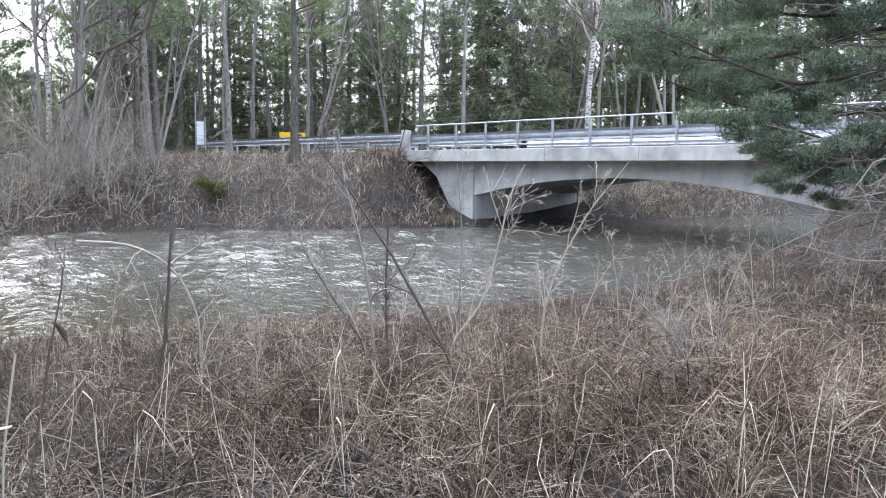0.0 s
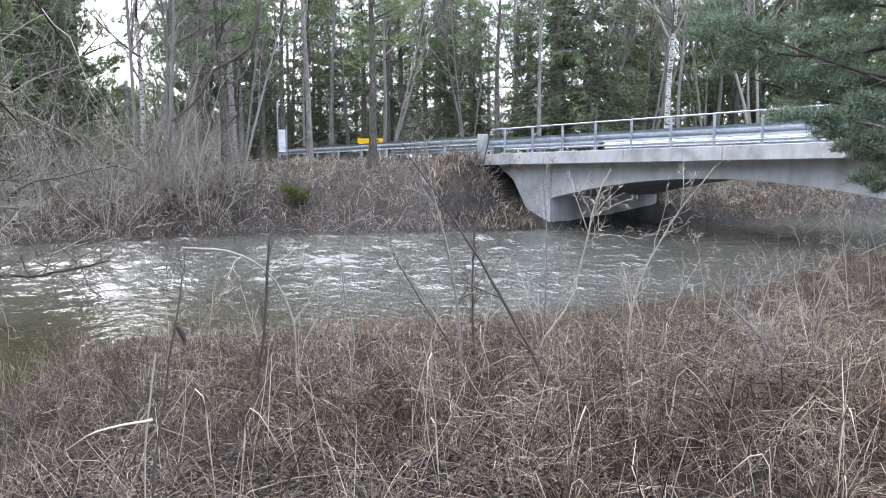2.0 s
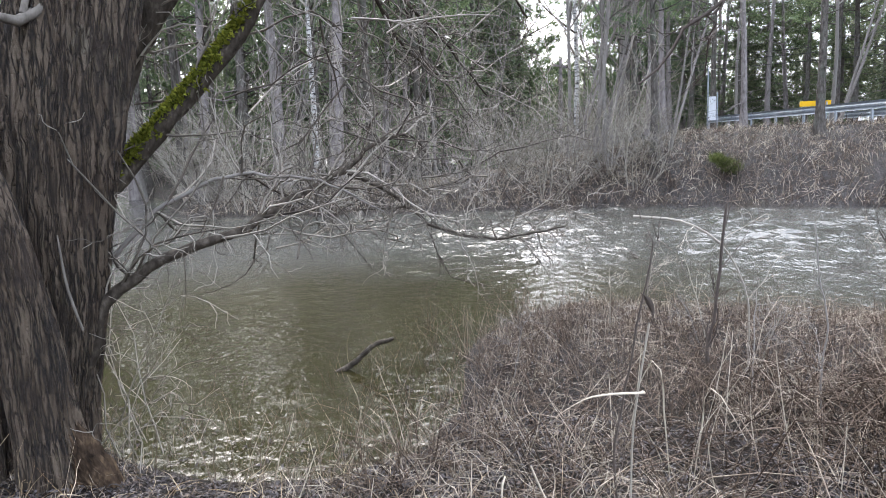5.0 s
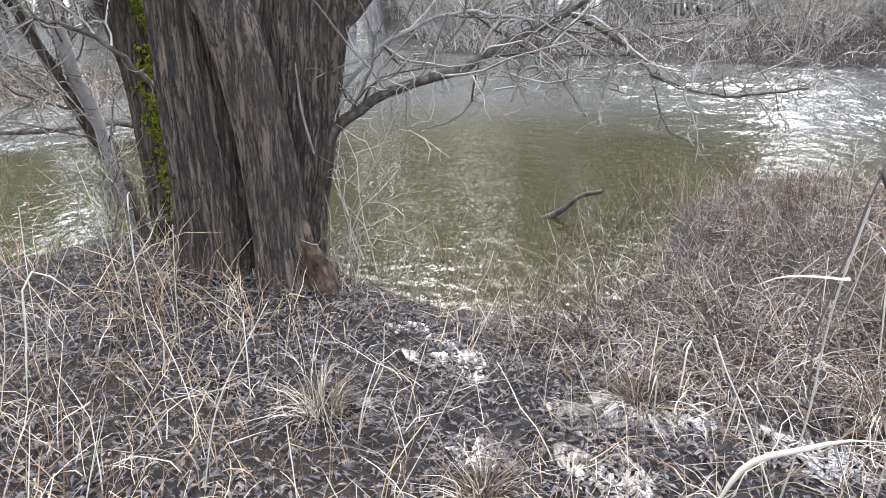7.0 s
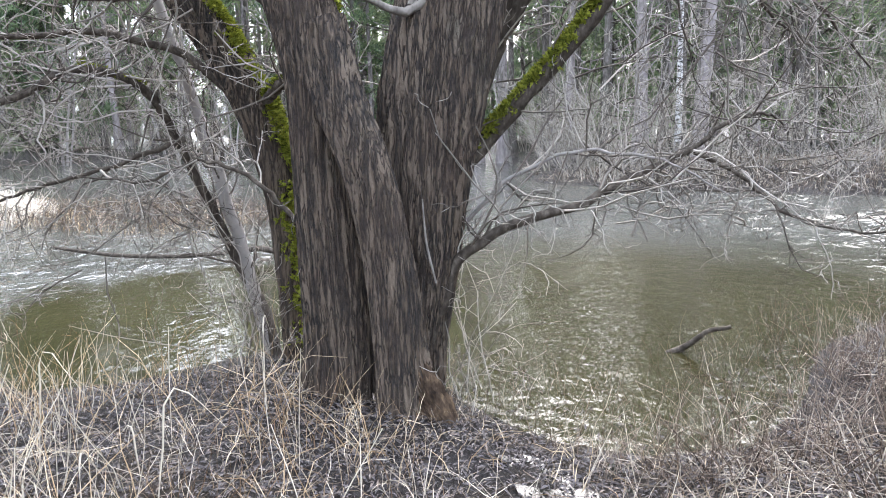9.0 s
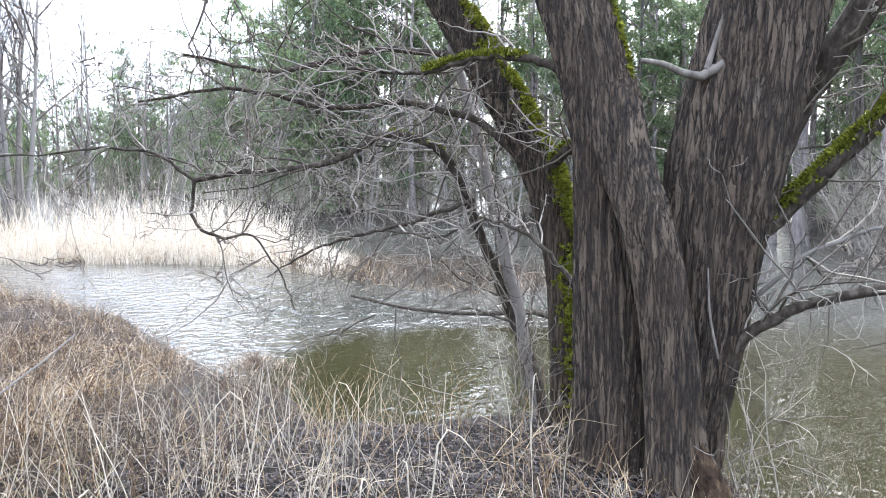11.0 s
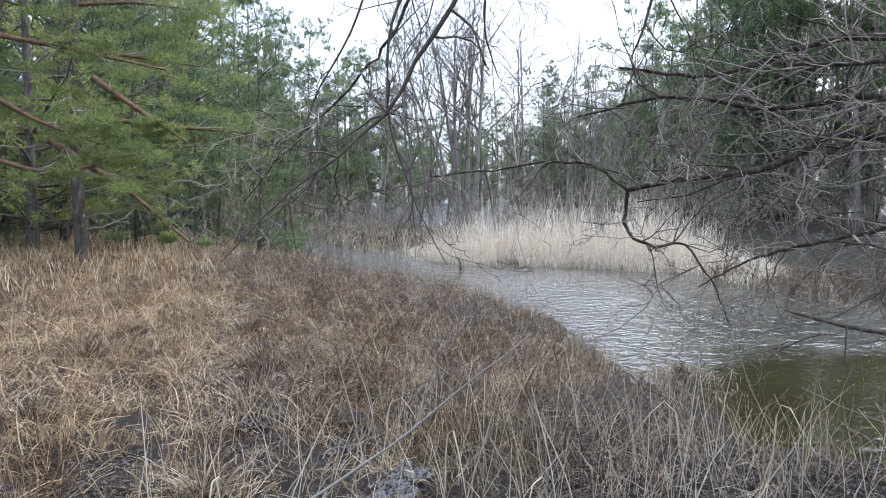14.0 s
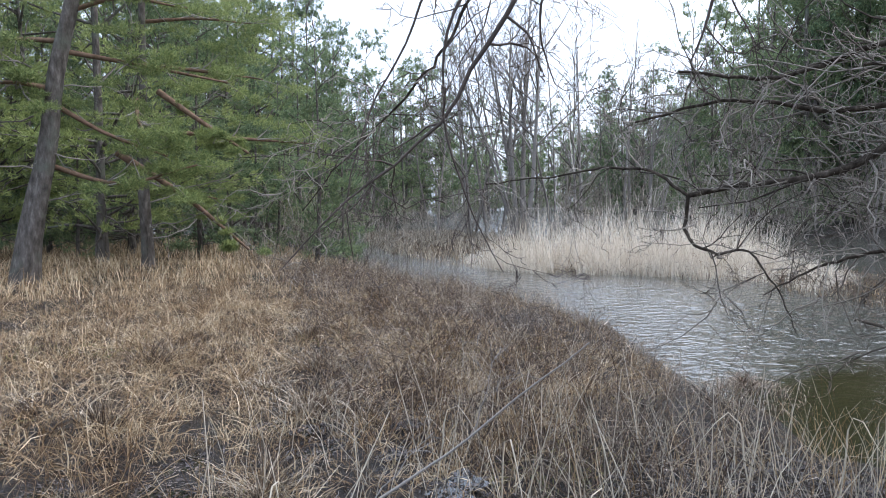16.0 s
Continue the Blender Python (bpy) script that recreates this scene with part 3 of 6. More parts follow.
for off, face in ((0.12, 1), (7.06, -1)):
    part("handrail", lines_on_bridge("handrail", off, 0.87, 0.024, -9.3, 8.9), bridge, "thin galvanised top rail")
    part("lower_rail", lines_on_bridge("lower_rail", off, 0.14, 0.03, -9.3, 8.3), bridge, "galvanised lower rail")
    part("guard_beam", w_beam("guard_beam", off + face * 0.1, 0.40, -9.3, 9.3, face), bridge, "corrugated galvanised crash barrier")
    for i in range(14):
        s = 8.27 - 1.365 * i
        z = deck_z(s)
        bm = prism([(s - 0.03, z), (s + 0.03, z), (s + 0.03, z + 0.87), (s - 0.03, z + 0.87)], off - 0.035, off + 0.035, 0.006)
        post = part("post", solid("post", bm, M_STEEL), bridge)
        bm = prism([(s - 0.08, z), (s + 0.08, z), (s + 0.08, z + 0.018), (s - 0.08, z + 0.018)], off - 0.1, off + 0.1)
        part("base_plate", solid("base_plate", bm, M_STEEL), post)
pil = prism([(9.3, 2.2), (9.56, 2.2), (9.56, 3.28), (9.3, 3.28)], -0.04, 0.26, 0.02)
part("end_post", solid("end_post", pil, M_CONCRETE), bridge, "concrete end post")

for a, b in ((9.5, 75.0), (-75.0, -10.0)):
    bm = prism([(a, 2.40), (b, 2.40), (b, 2.48), (a, 2.48)], 0.35, 6.85)
    thing("road", "grey asphalt road across the bridge", "road", kind="structure", data=solid("road", bm, M_ASPHALT))

rail = thing("guardrail", "galvanised crash barrier along the roadside past the bridge", "guardrail")
part("beam", w_beam("beam", 0.25, 0.52, 9.6, 26.0, 1), rail)
for i in range(9):
    s = 9.9 + 2.0 * i
    bm = prism([(s - 0.05, 2.2), (s + 0.05, 2.2), (s + 0.05, 3.1), (s - 0.05, 3.1)], 0.27, 0.35, 0.005)
    part("post", solid("post", bm, M_STEEL), rail)
rail2 = copy_thing(rail, Matrix.Translation((BR_N[0] * 6.7, BR_N[1] * 6.7, 0.02)))


def turned_box(cx, cy, z0, z1, w, d, yaw):
    bm = box(-w / 2, w / 2, -d / 2, d / 2, z0, z1, min(w, d) * 0.12)
    bmesh.ops.transform(bm, matrix=pose(cx, cy, 0, 0, 0, yaw), verts=bm.verts[:])
    return bm


def sign_post(x, y, z):
    q = np.array([[x, y, ground_z(x, y) - 0.1 + (z - ground_z(x, y) + 0.1) * u] for u in (0, 0.5, 1)])
    return mesh_of("pole", [tubes(q[None], np.full((1, 3), 0.035), 10)], M_STEEL)


sx, sy = -7.38, 37.28
sign = thing("road_sign", "yellow direction sign with a white and blue lower panel", "road sign")
part("pole", sign_post(sx - 0.45, sy, 3.45), sign)
part("pole", sign_post(sx + 0.45, sy, 3.45), sign)
part("upper_panel", solid("upper_panel", turned_box(sx, sy - 0.06, 3.26, 3.5, 1.25, 0.03, 11), M_YELLOW), sign, "yellow sign panel")
part("lower_panel", solid("lower_panel", turned_box(sx, sy - 0.06, 3.0, 3.255, 1.1, 0.03, 11), M_WHITE), sign, "white sign panel")
part("blue_bar", solid("blue_bar", turned_box(sx + 0.05, sy - 0.085, 3.06, 3.16, 0.9, 0.012, 11), M_BLUE), sign, "blue bar")
for i in range(2):
    part("text_bar", solid("text_bar", turned_box(sx - 0.2 + 0.45 * i, sy - 0.085, 3.33, 3.41, 0.3, 0.012, 11), M_DARKSTEEL), sign, "dark bar in place of lettering")

nx, ny = -12.15, 38.11
board = thing("notice_board", "narrow white notice board on two posts by the road", "notice board")
part("pole", sign_post(nx - 0.24, ny, 5.4), board)
part("pole", sign_post(nx + 0.22, ny, 4.2), board)
part("panel", solid("panel", turned_box(nx, ny - 0.06, 2.85, 4.0, 0.34, 0.04, 16), M_WHITE), board, "white panel")

for i, (h, sag) in enumerate(((5.6, 0.35), (5.95, 0.3), (6.3, 0.4))):
    u = np.linspace(0, 1, 24)[:, None]
    a, b = np.array([-22.0, 41.0, h]), np.array([26.0, 44.0, h + 1.2])
    q = a + (b - a) * u
    q[:, 2] -= sag * 4 * (u * (1 - u))[:, 0]
    thing("overhead_cable", "thin dark cable strung above the road", "cable", "cables above the road", data=mesh_of("overhead_cable", [tubes(q[None], np.full((1, 24), 0.012), 5)], M_DARKSTEEL))
for x, y, h in ((-22.0, 41.0, 6.9), (26.0, 44.0, 8.1)):
    z = float(ground_z(x, y))
    q = np.array([[x, y, z - 0.2], [x, y, z + 2], [x, y, h]])
    pole = thing("utility_pole", "weathered wooden pole carrying cables", "utility pole", "cables above the road")
    part("pole", mesh_of("pole", [tubes(q[None], np.array([[0.14, 0.13, 0.1]]), 10)], M_PINEBARK), pole)
    part("crossarm", solid("crossarm", box(x - 0.06, x + 0.06, y - 0.8, y + 0.8, h - 0.5, h - 0.38, 0.01), M_PINEBARK), pole)


# ---- trees: kinds ----
def polar(yaw, dist):
    return -math.sin(radians(yaw)) * dist, math.cos(radians(yaw)) * dist


def place(x, y, yaw=0.0, scale=1.0, tall=1.0, sink=0.12):
    return pose(x, y, float(ground_z(x, y)) - sink, 0, 0, yaw) @ Matrix.Diagonal((scale, scale, scale * tall, 1))


def pine_parts(rng, h, crown_from, reach, tufts, size, n, width, lean=0.03, r=0.2, low_dead=8, thick=0.9):
    """A Scots pine: bare lower trunk with dead snags, open crown of flat needle pads."""
    k = 14
    t = np.linspace(0, 1, k)
    bendx, bendy = rng.normal(0, lean, 2) * h
    trunk = np.stack([bendx * t**1.5 + 0.12 * np.sin(t * 5 + rng.uniform(0, 6)), bendy * t**1.5 + 0.12 * np.sin(t * 4 + rng.uniform(0, 6)), t * h], 1)
    rad = r * (1 - 0.85 * t) * (1 + 0.5 * np.exp(-t * 30))
    P1, R1, C, D = [], [], [], []

    def limb(z, az, L, lift, live):
        p = np.array([np.interp(z, trunk[:, 2], trunk[:, i]) for i in range(3)])
        d = np.array([math.cos(az), math.sin(az), lift])
        pts = [p]
        for _ in range(4):
            d = unit(d + rng.normal(0, 0.16, 3) + np.array([0, 0, 0.05 if live else -0.08]))
            pts.append(pts[-1] + d * L / 4)
        pts = np.array(pts)
        P1.append(pts)
        R1.append(np.linspace(0.055, 0.012, 5) * (0.6 + 0.12 * L))
        return pts

    for i in range(low_dead):
        limb(h * rng.uniform(0.08, crown_from + 0.1), rng.uniform(0, 6.28), rng.uniform(0.5, 1.9), rng.uniform(-0.4, 0.2), False)
    m = max(10, tufts // 22)
    for i in range(m):
        u = rng.uniform(0, 1) ** thick
        z = h * (crown_from + (1 - crown_from) * u * 0.99)
        L = reach * (0.35 + 0.9 * math.sin(math.pi * min(1, 0.25 + 0.75 * (1 - u)) * 0.75)) * rng.uniform(0.55, 1.1)
        pts = limb(z, rng.uniform(0, 6.28), max(0.5, L), rng.uniform(-0.1, 0.5) + 0.5 * u, True)
        for _ in range(max(3, int(tufts / m))):
            q = pts[rng.integers(2, 5)] + rng.normal(0, 1, 3) * np.array([0.34, 0.34, 0.08]) * (0.5 + 0.2 * L)
            C.append(q)
            D.append(unit(q - pts[1] + np.array([0, 0, 0.5])))
    wood = [tubes(trunk[None], rad[None], 9), tubes(np.array(P1), np.array(R1), 3)]
    return wood, [sprays(rng, np.array(C), np.array(D), size, n, width, 0.75)]


def spruce_parts(rng, h, r_max, rows, n, low=0.08):
    """A Norway spruce: whorls of drooping boughs with hanging sprays."""
    t = np.linspace(0, 1, 8)
    trunk = np.stack([0.1 * np.sin(t * 3), 0 * t, t * h], 1)
    P, R, C, D = [], [], [], []
    for i in range(rows):
        u = low + (1 - low) * (i + rng.uniform(-0.3, 0.3)) / rows
        L0 = r_max * (1 - u) ** 0.75 + 0.15
        for j in range(rng.integers(5, 8)):
            az, L = rng.uniform(0, 6.28), L0 * rng.uniform(0.6, 1.2)
            d = np.array([math.cos(az), math.sin(az), 0.25 * u])
            w = np.linspace(0, 1, 4)
            pts = np.array([0, 0, u * h]) + d * (w * L)[:, None]
            pts[:, 2] += L * (-0.42 * w + 0.2 * w**3)
            P.append(pts[::3])
            R.append(np.array([0.035, 0.008]) * (0.4 + 0.3 * L))
            for q in np.linspace(0.2, 1, max(3, int(L * 3.2))):
                c = np.array([np.interp(q, w, pts[:, a]) for a in range(3)])
                C.append(c + rng.normal(0, 0.06, 3))
                D.append(unit(d * 0.7 + np.array([0, 0, -0.45])))
    wood = [tubes(trunk[None], (0.2 * (1 - 0.93 * t))[None], 8), tubes(np.array(P), np.array(R), 3)]
    return wood, [sprays(rng, np.array(C), np.array(D), 0.44, n, 0.09, 0.65)]


def tree(name, label, group, wood, leaves, bark, green, m):
    ob = thing(name, label, "tree", group)
    part("trunk", mesh_of("trunk", wood, bark), ob)
    if leaves:
        part("crown", mesh_of("crown", leaves, green, smooth=False), ob)
    ob.matrix_basis = m
    return ob


BARE = dict(k=5, n=[1, 9, 4, 2], ratio=[1, 0.42, 0.5, 0.5], angle=[0, 42, 45, 45], wander=[0.05, 0.12, 0.18, 0.22], pull=[0.03, 0.07, 0.04, 0.02], tip=[0.2, 0.3, 0.4, 0.5], thin=0.58, least=0.012)
BARE["from"] = [0, 0.3, 0.25, 0.2]
BUSH = dict(k=4, n=[1, 7, 2], ratio=[1, 0.45, 0.5, 0.5], angle=[0, 38, 48, 45], wander=[0.19, 0.22, 0.26, 0.25], pull=[0.04, 0.03, 0.0, 0.0], tip=[0.25, 0.35, 0.5, 0.6], thin=0.6, least=0.0075)
BUSH["from"] = [0, 0.15, 0.15, 0.2]


def bare_parts(rng, stems, h, r, tilt, spec=BARE):
    out = {}
    for i in range(stems):
        az = rng.uniform(0, 6.28)
        tl = tilt * rng.uniform(0.3, 1.2) if stems > 1 else tilt * 0.3
        p = np.array([math.cos(az), math.sin(az), 0]) * (0.25 if stems > 1 else 0)
        grow(rng, out, p, (math.cos(az) * tl, math.sin(az) * tl, 1), h * rng.uniform(0.7, 1.0), r * rng.uniform(0.6, 1.0), 0, spec)
    return out


def bush_parts(rng, stems, h, tilt=0.6):
    out = {}
    for i in range(stems):
        az = rng.uniform(0, 6.28)
        tl = tilt * rng.uniform(0.1, 1.3)
        p = np.array([math.cos(az), math.sin(az), 0]) * rng.uniform(0, 0.5)
        grow(rng, out, p, (math.cos(az) * tl, math.sin(az) * tl, 1), h * rng.uniform(0.5, 1.0), rng.uniform(0.01, 0.024), 0, BUSH)
    return out


# ---- the wood all round ----
rng = np.random.default_rng(11)
PINE_LABEL = "tall Scots pine with a bare trunk and open green crown"
LOWPINE_LABEL = "pine with dark green boughs down to the ground"
SPRUCE_LABEL = "dense dark green Norway spruce"
BARE_LABEL = "leafless grey tree with fine branches"
BUSH_LABEL = "leafless grey-brown willow and alder thicket"
kinds = {"pine": [], "low": [], "edge": [], "spruce": [], "bare": [], "bush": []}


def stems_and_twigs(name, label, category, group, out, stem, mat, sides, m):
    ob = thing(name, label, category, group)
    for p, r in out[0]:
        part(stem, mesh_of(stem, [tubes(p[None], r[None], sides)], mat), ob)
    part("crown", mesh_of("crown", limbs({q: v for q, v in out.items() if q}, (3, 3, 3, 3)), mat), ob)
    ob.matrix_basis = m
    return ob


def stand(kind, x, y, scale=1.0, tall=1.0, yaw=None):
    yaw = float(rng.uniform(0, 360)) if yaw is None else yaw
    made = kinds[kind]
    limit = {"pine": 4, "low": 3, "edge": 3, "spruce": 3, "bare": 4, "bush": 5}[kind]
    m = place(x, y, yaw, scale, tall)
    if len(made) >= limit:
        return copy_thing(made[int(rng.integers(0, limit))], m)
    r = np.random.default_rng(100 + 17 * len(made) + 7 * len(kind))
    if kind == "pine":
        w, l = pine_parts(r, 17.0, 0.36, 3.0, 440, 0.3, 11, 0.055, r=0.21)
        ob = tree("pine_tree", PINE_LABEL, "wood across the water", w, l, M_PINEBARK if len(made) in (0, 2) else M_OLDBARK, M_NEEDLE, m)
    elif kind == "low":
        w, l = pine_parts(r, 15.0, 0.04, 3.2, 600, 0.34, 12, 0.065, r=0.17, low_dead=4, thick=1.5)
        ob = tree("pine_tree", LOWPINE_LABEL, "wood across the water", w, l, M_OLDBARK, M_NEEDLE, m)
    elif kind == "edge":
        w, l = pine_parts(r, 15.0, 0.05, 3.4, 1250, 0.21, 20, 0.031, r=0.15, low_dead=14, thick=1.4)
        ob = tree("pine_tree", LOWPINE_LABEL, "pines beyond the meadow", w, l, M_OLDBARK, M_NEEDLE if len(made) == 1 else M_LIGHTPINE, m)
    elif kind == "spruce":
        w, l = spruce_parts(r, 19.0, 3.0, 46, 7)
        ob = tree("spruce_tree", SPRUCE_LABEL, "wood across the water", w, l, M_PINEBARK, M_SPRUCE, m)
    elif kind == "bare":
        ob = stems_and_twigs("leafless_tree", BARE_LABEL, "tree", "leafless trees by the water", bare_parts(r, 1 + len(made), 12.0, 0.1, 0.28), "trunk", M_BRANCH, 7, m)
    else:
        ob = stems_and_twigs("thicket", BUSH_LABEL, "shrub", "thicket along the banks", bush_parts(r, 9, 4.2), "stem", M_TWIG, 4, m)
    made.append(ob)
    return ob


def sector(kind, yaw0, yaw1, d0, d1, count, s0=0.85, s1=1.15):
    for i in range(count):
        yaw = yaw0 + (yaw1 - yaw0) * (i + rng.uniform(0.1, 0.9)) / count
        d = rng.uniform(d0, d1)
        stand(kind, *polar(yaw, d), float(rng.uniform(s0, s1)), float(rng.uniform(0.9, 1.15)))


# across the river, behind the road
for yaw, d, s in ((-0.6, 47, 0.85), (-3.0, 44, 0.95), (-5.2, 43, 0.95), (-7.6, 46, 0.9), (3.4, 50, 0.85), (5.6, 48, 0.8), (-9.5, 52, 0.85), (9.5, 52, 0.85), (14, 55, 0.9), (19.5, 54, 0.85)):
    stand("spruce", *polar(yaw, d), s)
sector("pine", 3, 24, 42, 58, 16, 0.85, 1.0)
sector("spruce", 4, 23.5, 56, 70, 6, 0.75, 0.95)
sector("low", 8, 23, 52, 70, 4, 0.9, 1.15)
sector("pine", -34, -10, 46, 62, 9, 0.8, 1.0)
sector("low", -34, -11, 50, 65, 10, 0.9, 1.1)
sector("bare", -20, 25, 40, 50, 8, 0.9, 1.2)
for x, y, s, kd in ((-5.5, 28.5, 0.85, "pine"), (-10.2, 25.2, 0.75, "pine"), (-12.2, 31.5, 0.8, "pine"), (-14.5, 34.0, 0.8, "pine"), (-9.4, 33.0, 0.75, "pine"), (-1.0, 37.0, 0.8, "pine"), (1.0, 39.5, 0.7, "pine")):
    stand(kd, x, y, s)
sector("bush", 26, 31, 40, 52, 6, 0.9, 1.2)
# the wood to the left of the road, behind the thickets
sector("pine", 34, 62, 40, 56, 12, 0.95, 1.15)
sector("low", 33, 62, 46, 65, 17, 0.95, 1.25)
sector("spruce", 33, 60, 56, 70, 6, 0.8, 1.0)
sector("pine", 62, 93, 52, 60, 6, 1.0, 1.15)
sector("low", 62, 94, 52, 64, 18, 1.0, 1.3)
for yaw0, yaw1, d0, d1, n, s in ((90, 95, 54, 62, 5, 1.22), (94, 97.5, 60, 68, 5, 1.15), (97, 102, 80, 92, 7, 1.05), (101.5, 108, 102, 116, 9, 0.98), (107, 118, 122, 142, 14, 0.95)):
    sector("low", yaw0, yaw1, d0, d1, n, s * 0.92, s * 1.05)
# the green wall of pines beyond the meadow
for yaw0, yaw1, d0, d1, n in ((119.5, 124, 92, 108, 6), (122, 129, 82, 98, 9), (127, 134, 64, 76, 10)):
    sector("low", yaw0, yaw1, d0, d1, n, 0.9, 1.1)
sector("edge", 132, 140, 44, 58, 12, 0.85, 1.05)
sector("edge", 138, 160, 34, 46, 16, 0.9, 1.15)
sector("edge", 139, 160, 25, 32, 6, 0.8, 1.05)
sector("low", 126, 160, 25, 38, 20, 0.3, 0.55)
# behind the camera
sector("low", 165, 320, 28, 50, 9, 0.9, 1.1)

# leafless trees beyond the reeds and along the thickets
for yaw, d, s in ((113.2, 44, 1.3), (115.6, 46, 1.1), (111.0, 47, 0.95), (106.0, 50, 1.0), (104.5, 47, 0.85), (98.5, 47, 0.8), (117.5, 48, 1.0), (90, 44, 0.8), (83, 42, 0.8)):
    stand("bare", *polar(yaw, d), s)
sector("bare", 33, 80, 28, 44, 12, 0.6, 0.9)
for x, y, s in ((-11.6, 24.4, 0.85), (-12.3, 24.9, 0.8), (-13.3, 25.0, 0.8), (-9.9, 25.6, 0.6)):
    stand("bare", x, y, s)

# the tallest leafless trees, standing behind the reeds
TALL = dict(BARE, n=[1, 11, 5, 3], least=0.02, ratio=[1, 0.36, 0.5, 0.5])
for i, (yaw, d, stems, h, r) in enumerate(((113.6, 44, 4, 17.5, 0.17), (117.2, 46, 2, 15.0, 0.14), (109.2, 46, 2, 13.5, 0.14), (120.2, 50, 2, 13.0, 0.12), (105.6, 52, 2, 12.0, 0.13))):
    stems_and_twigs("leafless_tree", "tall leafless grey tree with several stems", "tree", "leafless trees by the water", bare_parts(np.random.default_rng(500 + i), stems, h, r, 0.16, TALL), "trunk", M_BRANCH, 7, place(*polar(yaw, d)))

# thickets on the banks
for i in range(30):
    u = i / 29
    line = np.array([(-9.6, 22.6), (-12.5, 20.9), (-16.8, 17.4), (-20.5, 15.4), (-25.5, 17.3), (-31, 20.5), (-38, 24)])
    seg = u * 5.99
    p = line[int(seg)] + (line[int(seg) + 1] - line[int(seg)]) * (seg % 1)
    off = rng.uniform(-0.3, 3.5)
    stand("bush", p[0] - off * 0.5, p[1] + off * 0.85, float(rng.uniform(0.75, 1.35)))
sector("bush", 60, 121, 43, 47, 28, 0.8, 1.25)
sector("bush", 62, 121, 47, 55, 34, 1.2, 1.75)
sector("bush", 119, 131, 30, 44, 12, 0.7, 1.1)
sector("bush", 131, 150, 24, 34, 6, 0.5, 0.8)
SPREAD = dict(BUSH, n=[1, 10, 4], k=5, wander=[0.25, 0.3, 0.34], pull=[0.0, 0.0, -0.02], angle=[0, 55, 55], least=0.0085)
SPREAD["ratio"] = [1, 0.5, 0.55]
spreading = []
for i in range(3):
    g = np.random.default_rng(640 + i)
    out = {}
    for j in range(9):
        az, tl = g.uniform(0, 6.28), g.uniform(0.2, 1.5)
        grow(g, out, (g.normal(0, 0.3), g.normal(0, 0.3), 0), (math.cos(az) * tl, math.sin(az) * tl, 1), g.uniform(2.2, 4.6), g.uniform(0.014, 0.03), 0, SPREAD)
    spreading.append(out)
first = []
for i in range(15):
    u = i / 14 * 4.99
    line = np.array([(-9.0, 23.2), (-12.5, 21.2), (-16.8, 17.6), (-20.5, 15.6), (-25.5, 17.6), (-31, 21.0)])
    p = line[int(u)] + (line[int(u) + 1] - line[int(u)]) * (u % 1)
    off = float(rng.uniform(-0.2, 2.6))
    m = place(float(p[0] - off * 0.5), float(p[1] + off * 0.85), float(rng.uniform(0, 360)), float(rng.uniform(0.4, 1.0)))
    if i < 3:
        first.append(stems_and_twigs("thicket", "spreading leafless willow bush hung over the water", "shrub", "thicket along the banks", spreading[i], "stem", (M_TWIG, M_BRANCH, M_WILLOWTWIG)[i], 4, m))
    else:
        copy_thing(first[i % 3], m)
for x, y, s in ((8.4, 15.6, 0.4), (9.4, 14.8, 0.45)):
    stand("bush", x, y, s)
for x, y, s in ((11.5, 27.5, 0.5), (8.0, 30.8, 0.5), (13, 36, 0.6), (5.2, 31.5, 0.5)):
    stand("bush", x, y, s)


# the wood on both sides of the bright gap in the trees
sector("pine", 22.4, 24.0, 44, 58, 4, 0.85, 1.0)
sector("low", 22.6, 24.2, 48, 66, 5, 0.9, 1.15)
sector("spruce", 31.4, 34.5, 50, 62, 4, 0.8, 0.95)
sector("low", 31.2, 36, 46, 62, 6, 0.95, 1.2)
sector("low", 26, 31.5, 54, 64, 5, 0.3, 0.38)
sector("pine", 38.5, 62, 31, 42, 10, 1.15, 1.35)
sector("low", -21, -9, 46, 60, 6, 0.9, 1.15)
sector("bare", -20, -6, 40, 46, 4, 1.0, 1.3)
sector("bush", 23.5, 26, 30, 42, 5, 0.9, 1.3)
sector("bush", 31.5, 36, 30, 42, 6, 1.0, 1.5)
sector("bush", 26, 31.5, 32, 42, 6, 0.55, 0.75)


# white birches
def birch(x, y, h, r, seed):
    g = np.random.default_rng(seed)
    out = {}
    spec = dict(BARE, n=[1, 16, 5, 3], ratio=[1, 0.22, 0.5, 0.5])
    grow(g, out, (0, 0, 0), (g.normal(0, 0.03), g.normal(0, 0.03), 1), h, r, 0, spec)
    ob = thing("birch_tree", "slim white-barked birch without leaves", "tree", "birches")
    part("trunk", mesh_of("trunk", [tubes(np.array([a for a, _ in out[0]]), np.array([b for _, b in out[0]]), 8)], M_BIRCH), ob)
    part("crown", mesh_of("crown", limbs({q: v for q, v in out.items() if q}, (4, 3, 3)), M_TWIG), ob, "fine dark twigs")
    ob.matrix_basis = place(x, y)


birch(-22.0, 20.8, 14, 0.13, 1)
birch(7.4, 39.3, 15, 0.16, 2)
birch(-13.6, 26.2, 12, 0.11, 3)

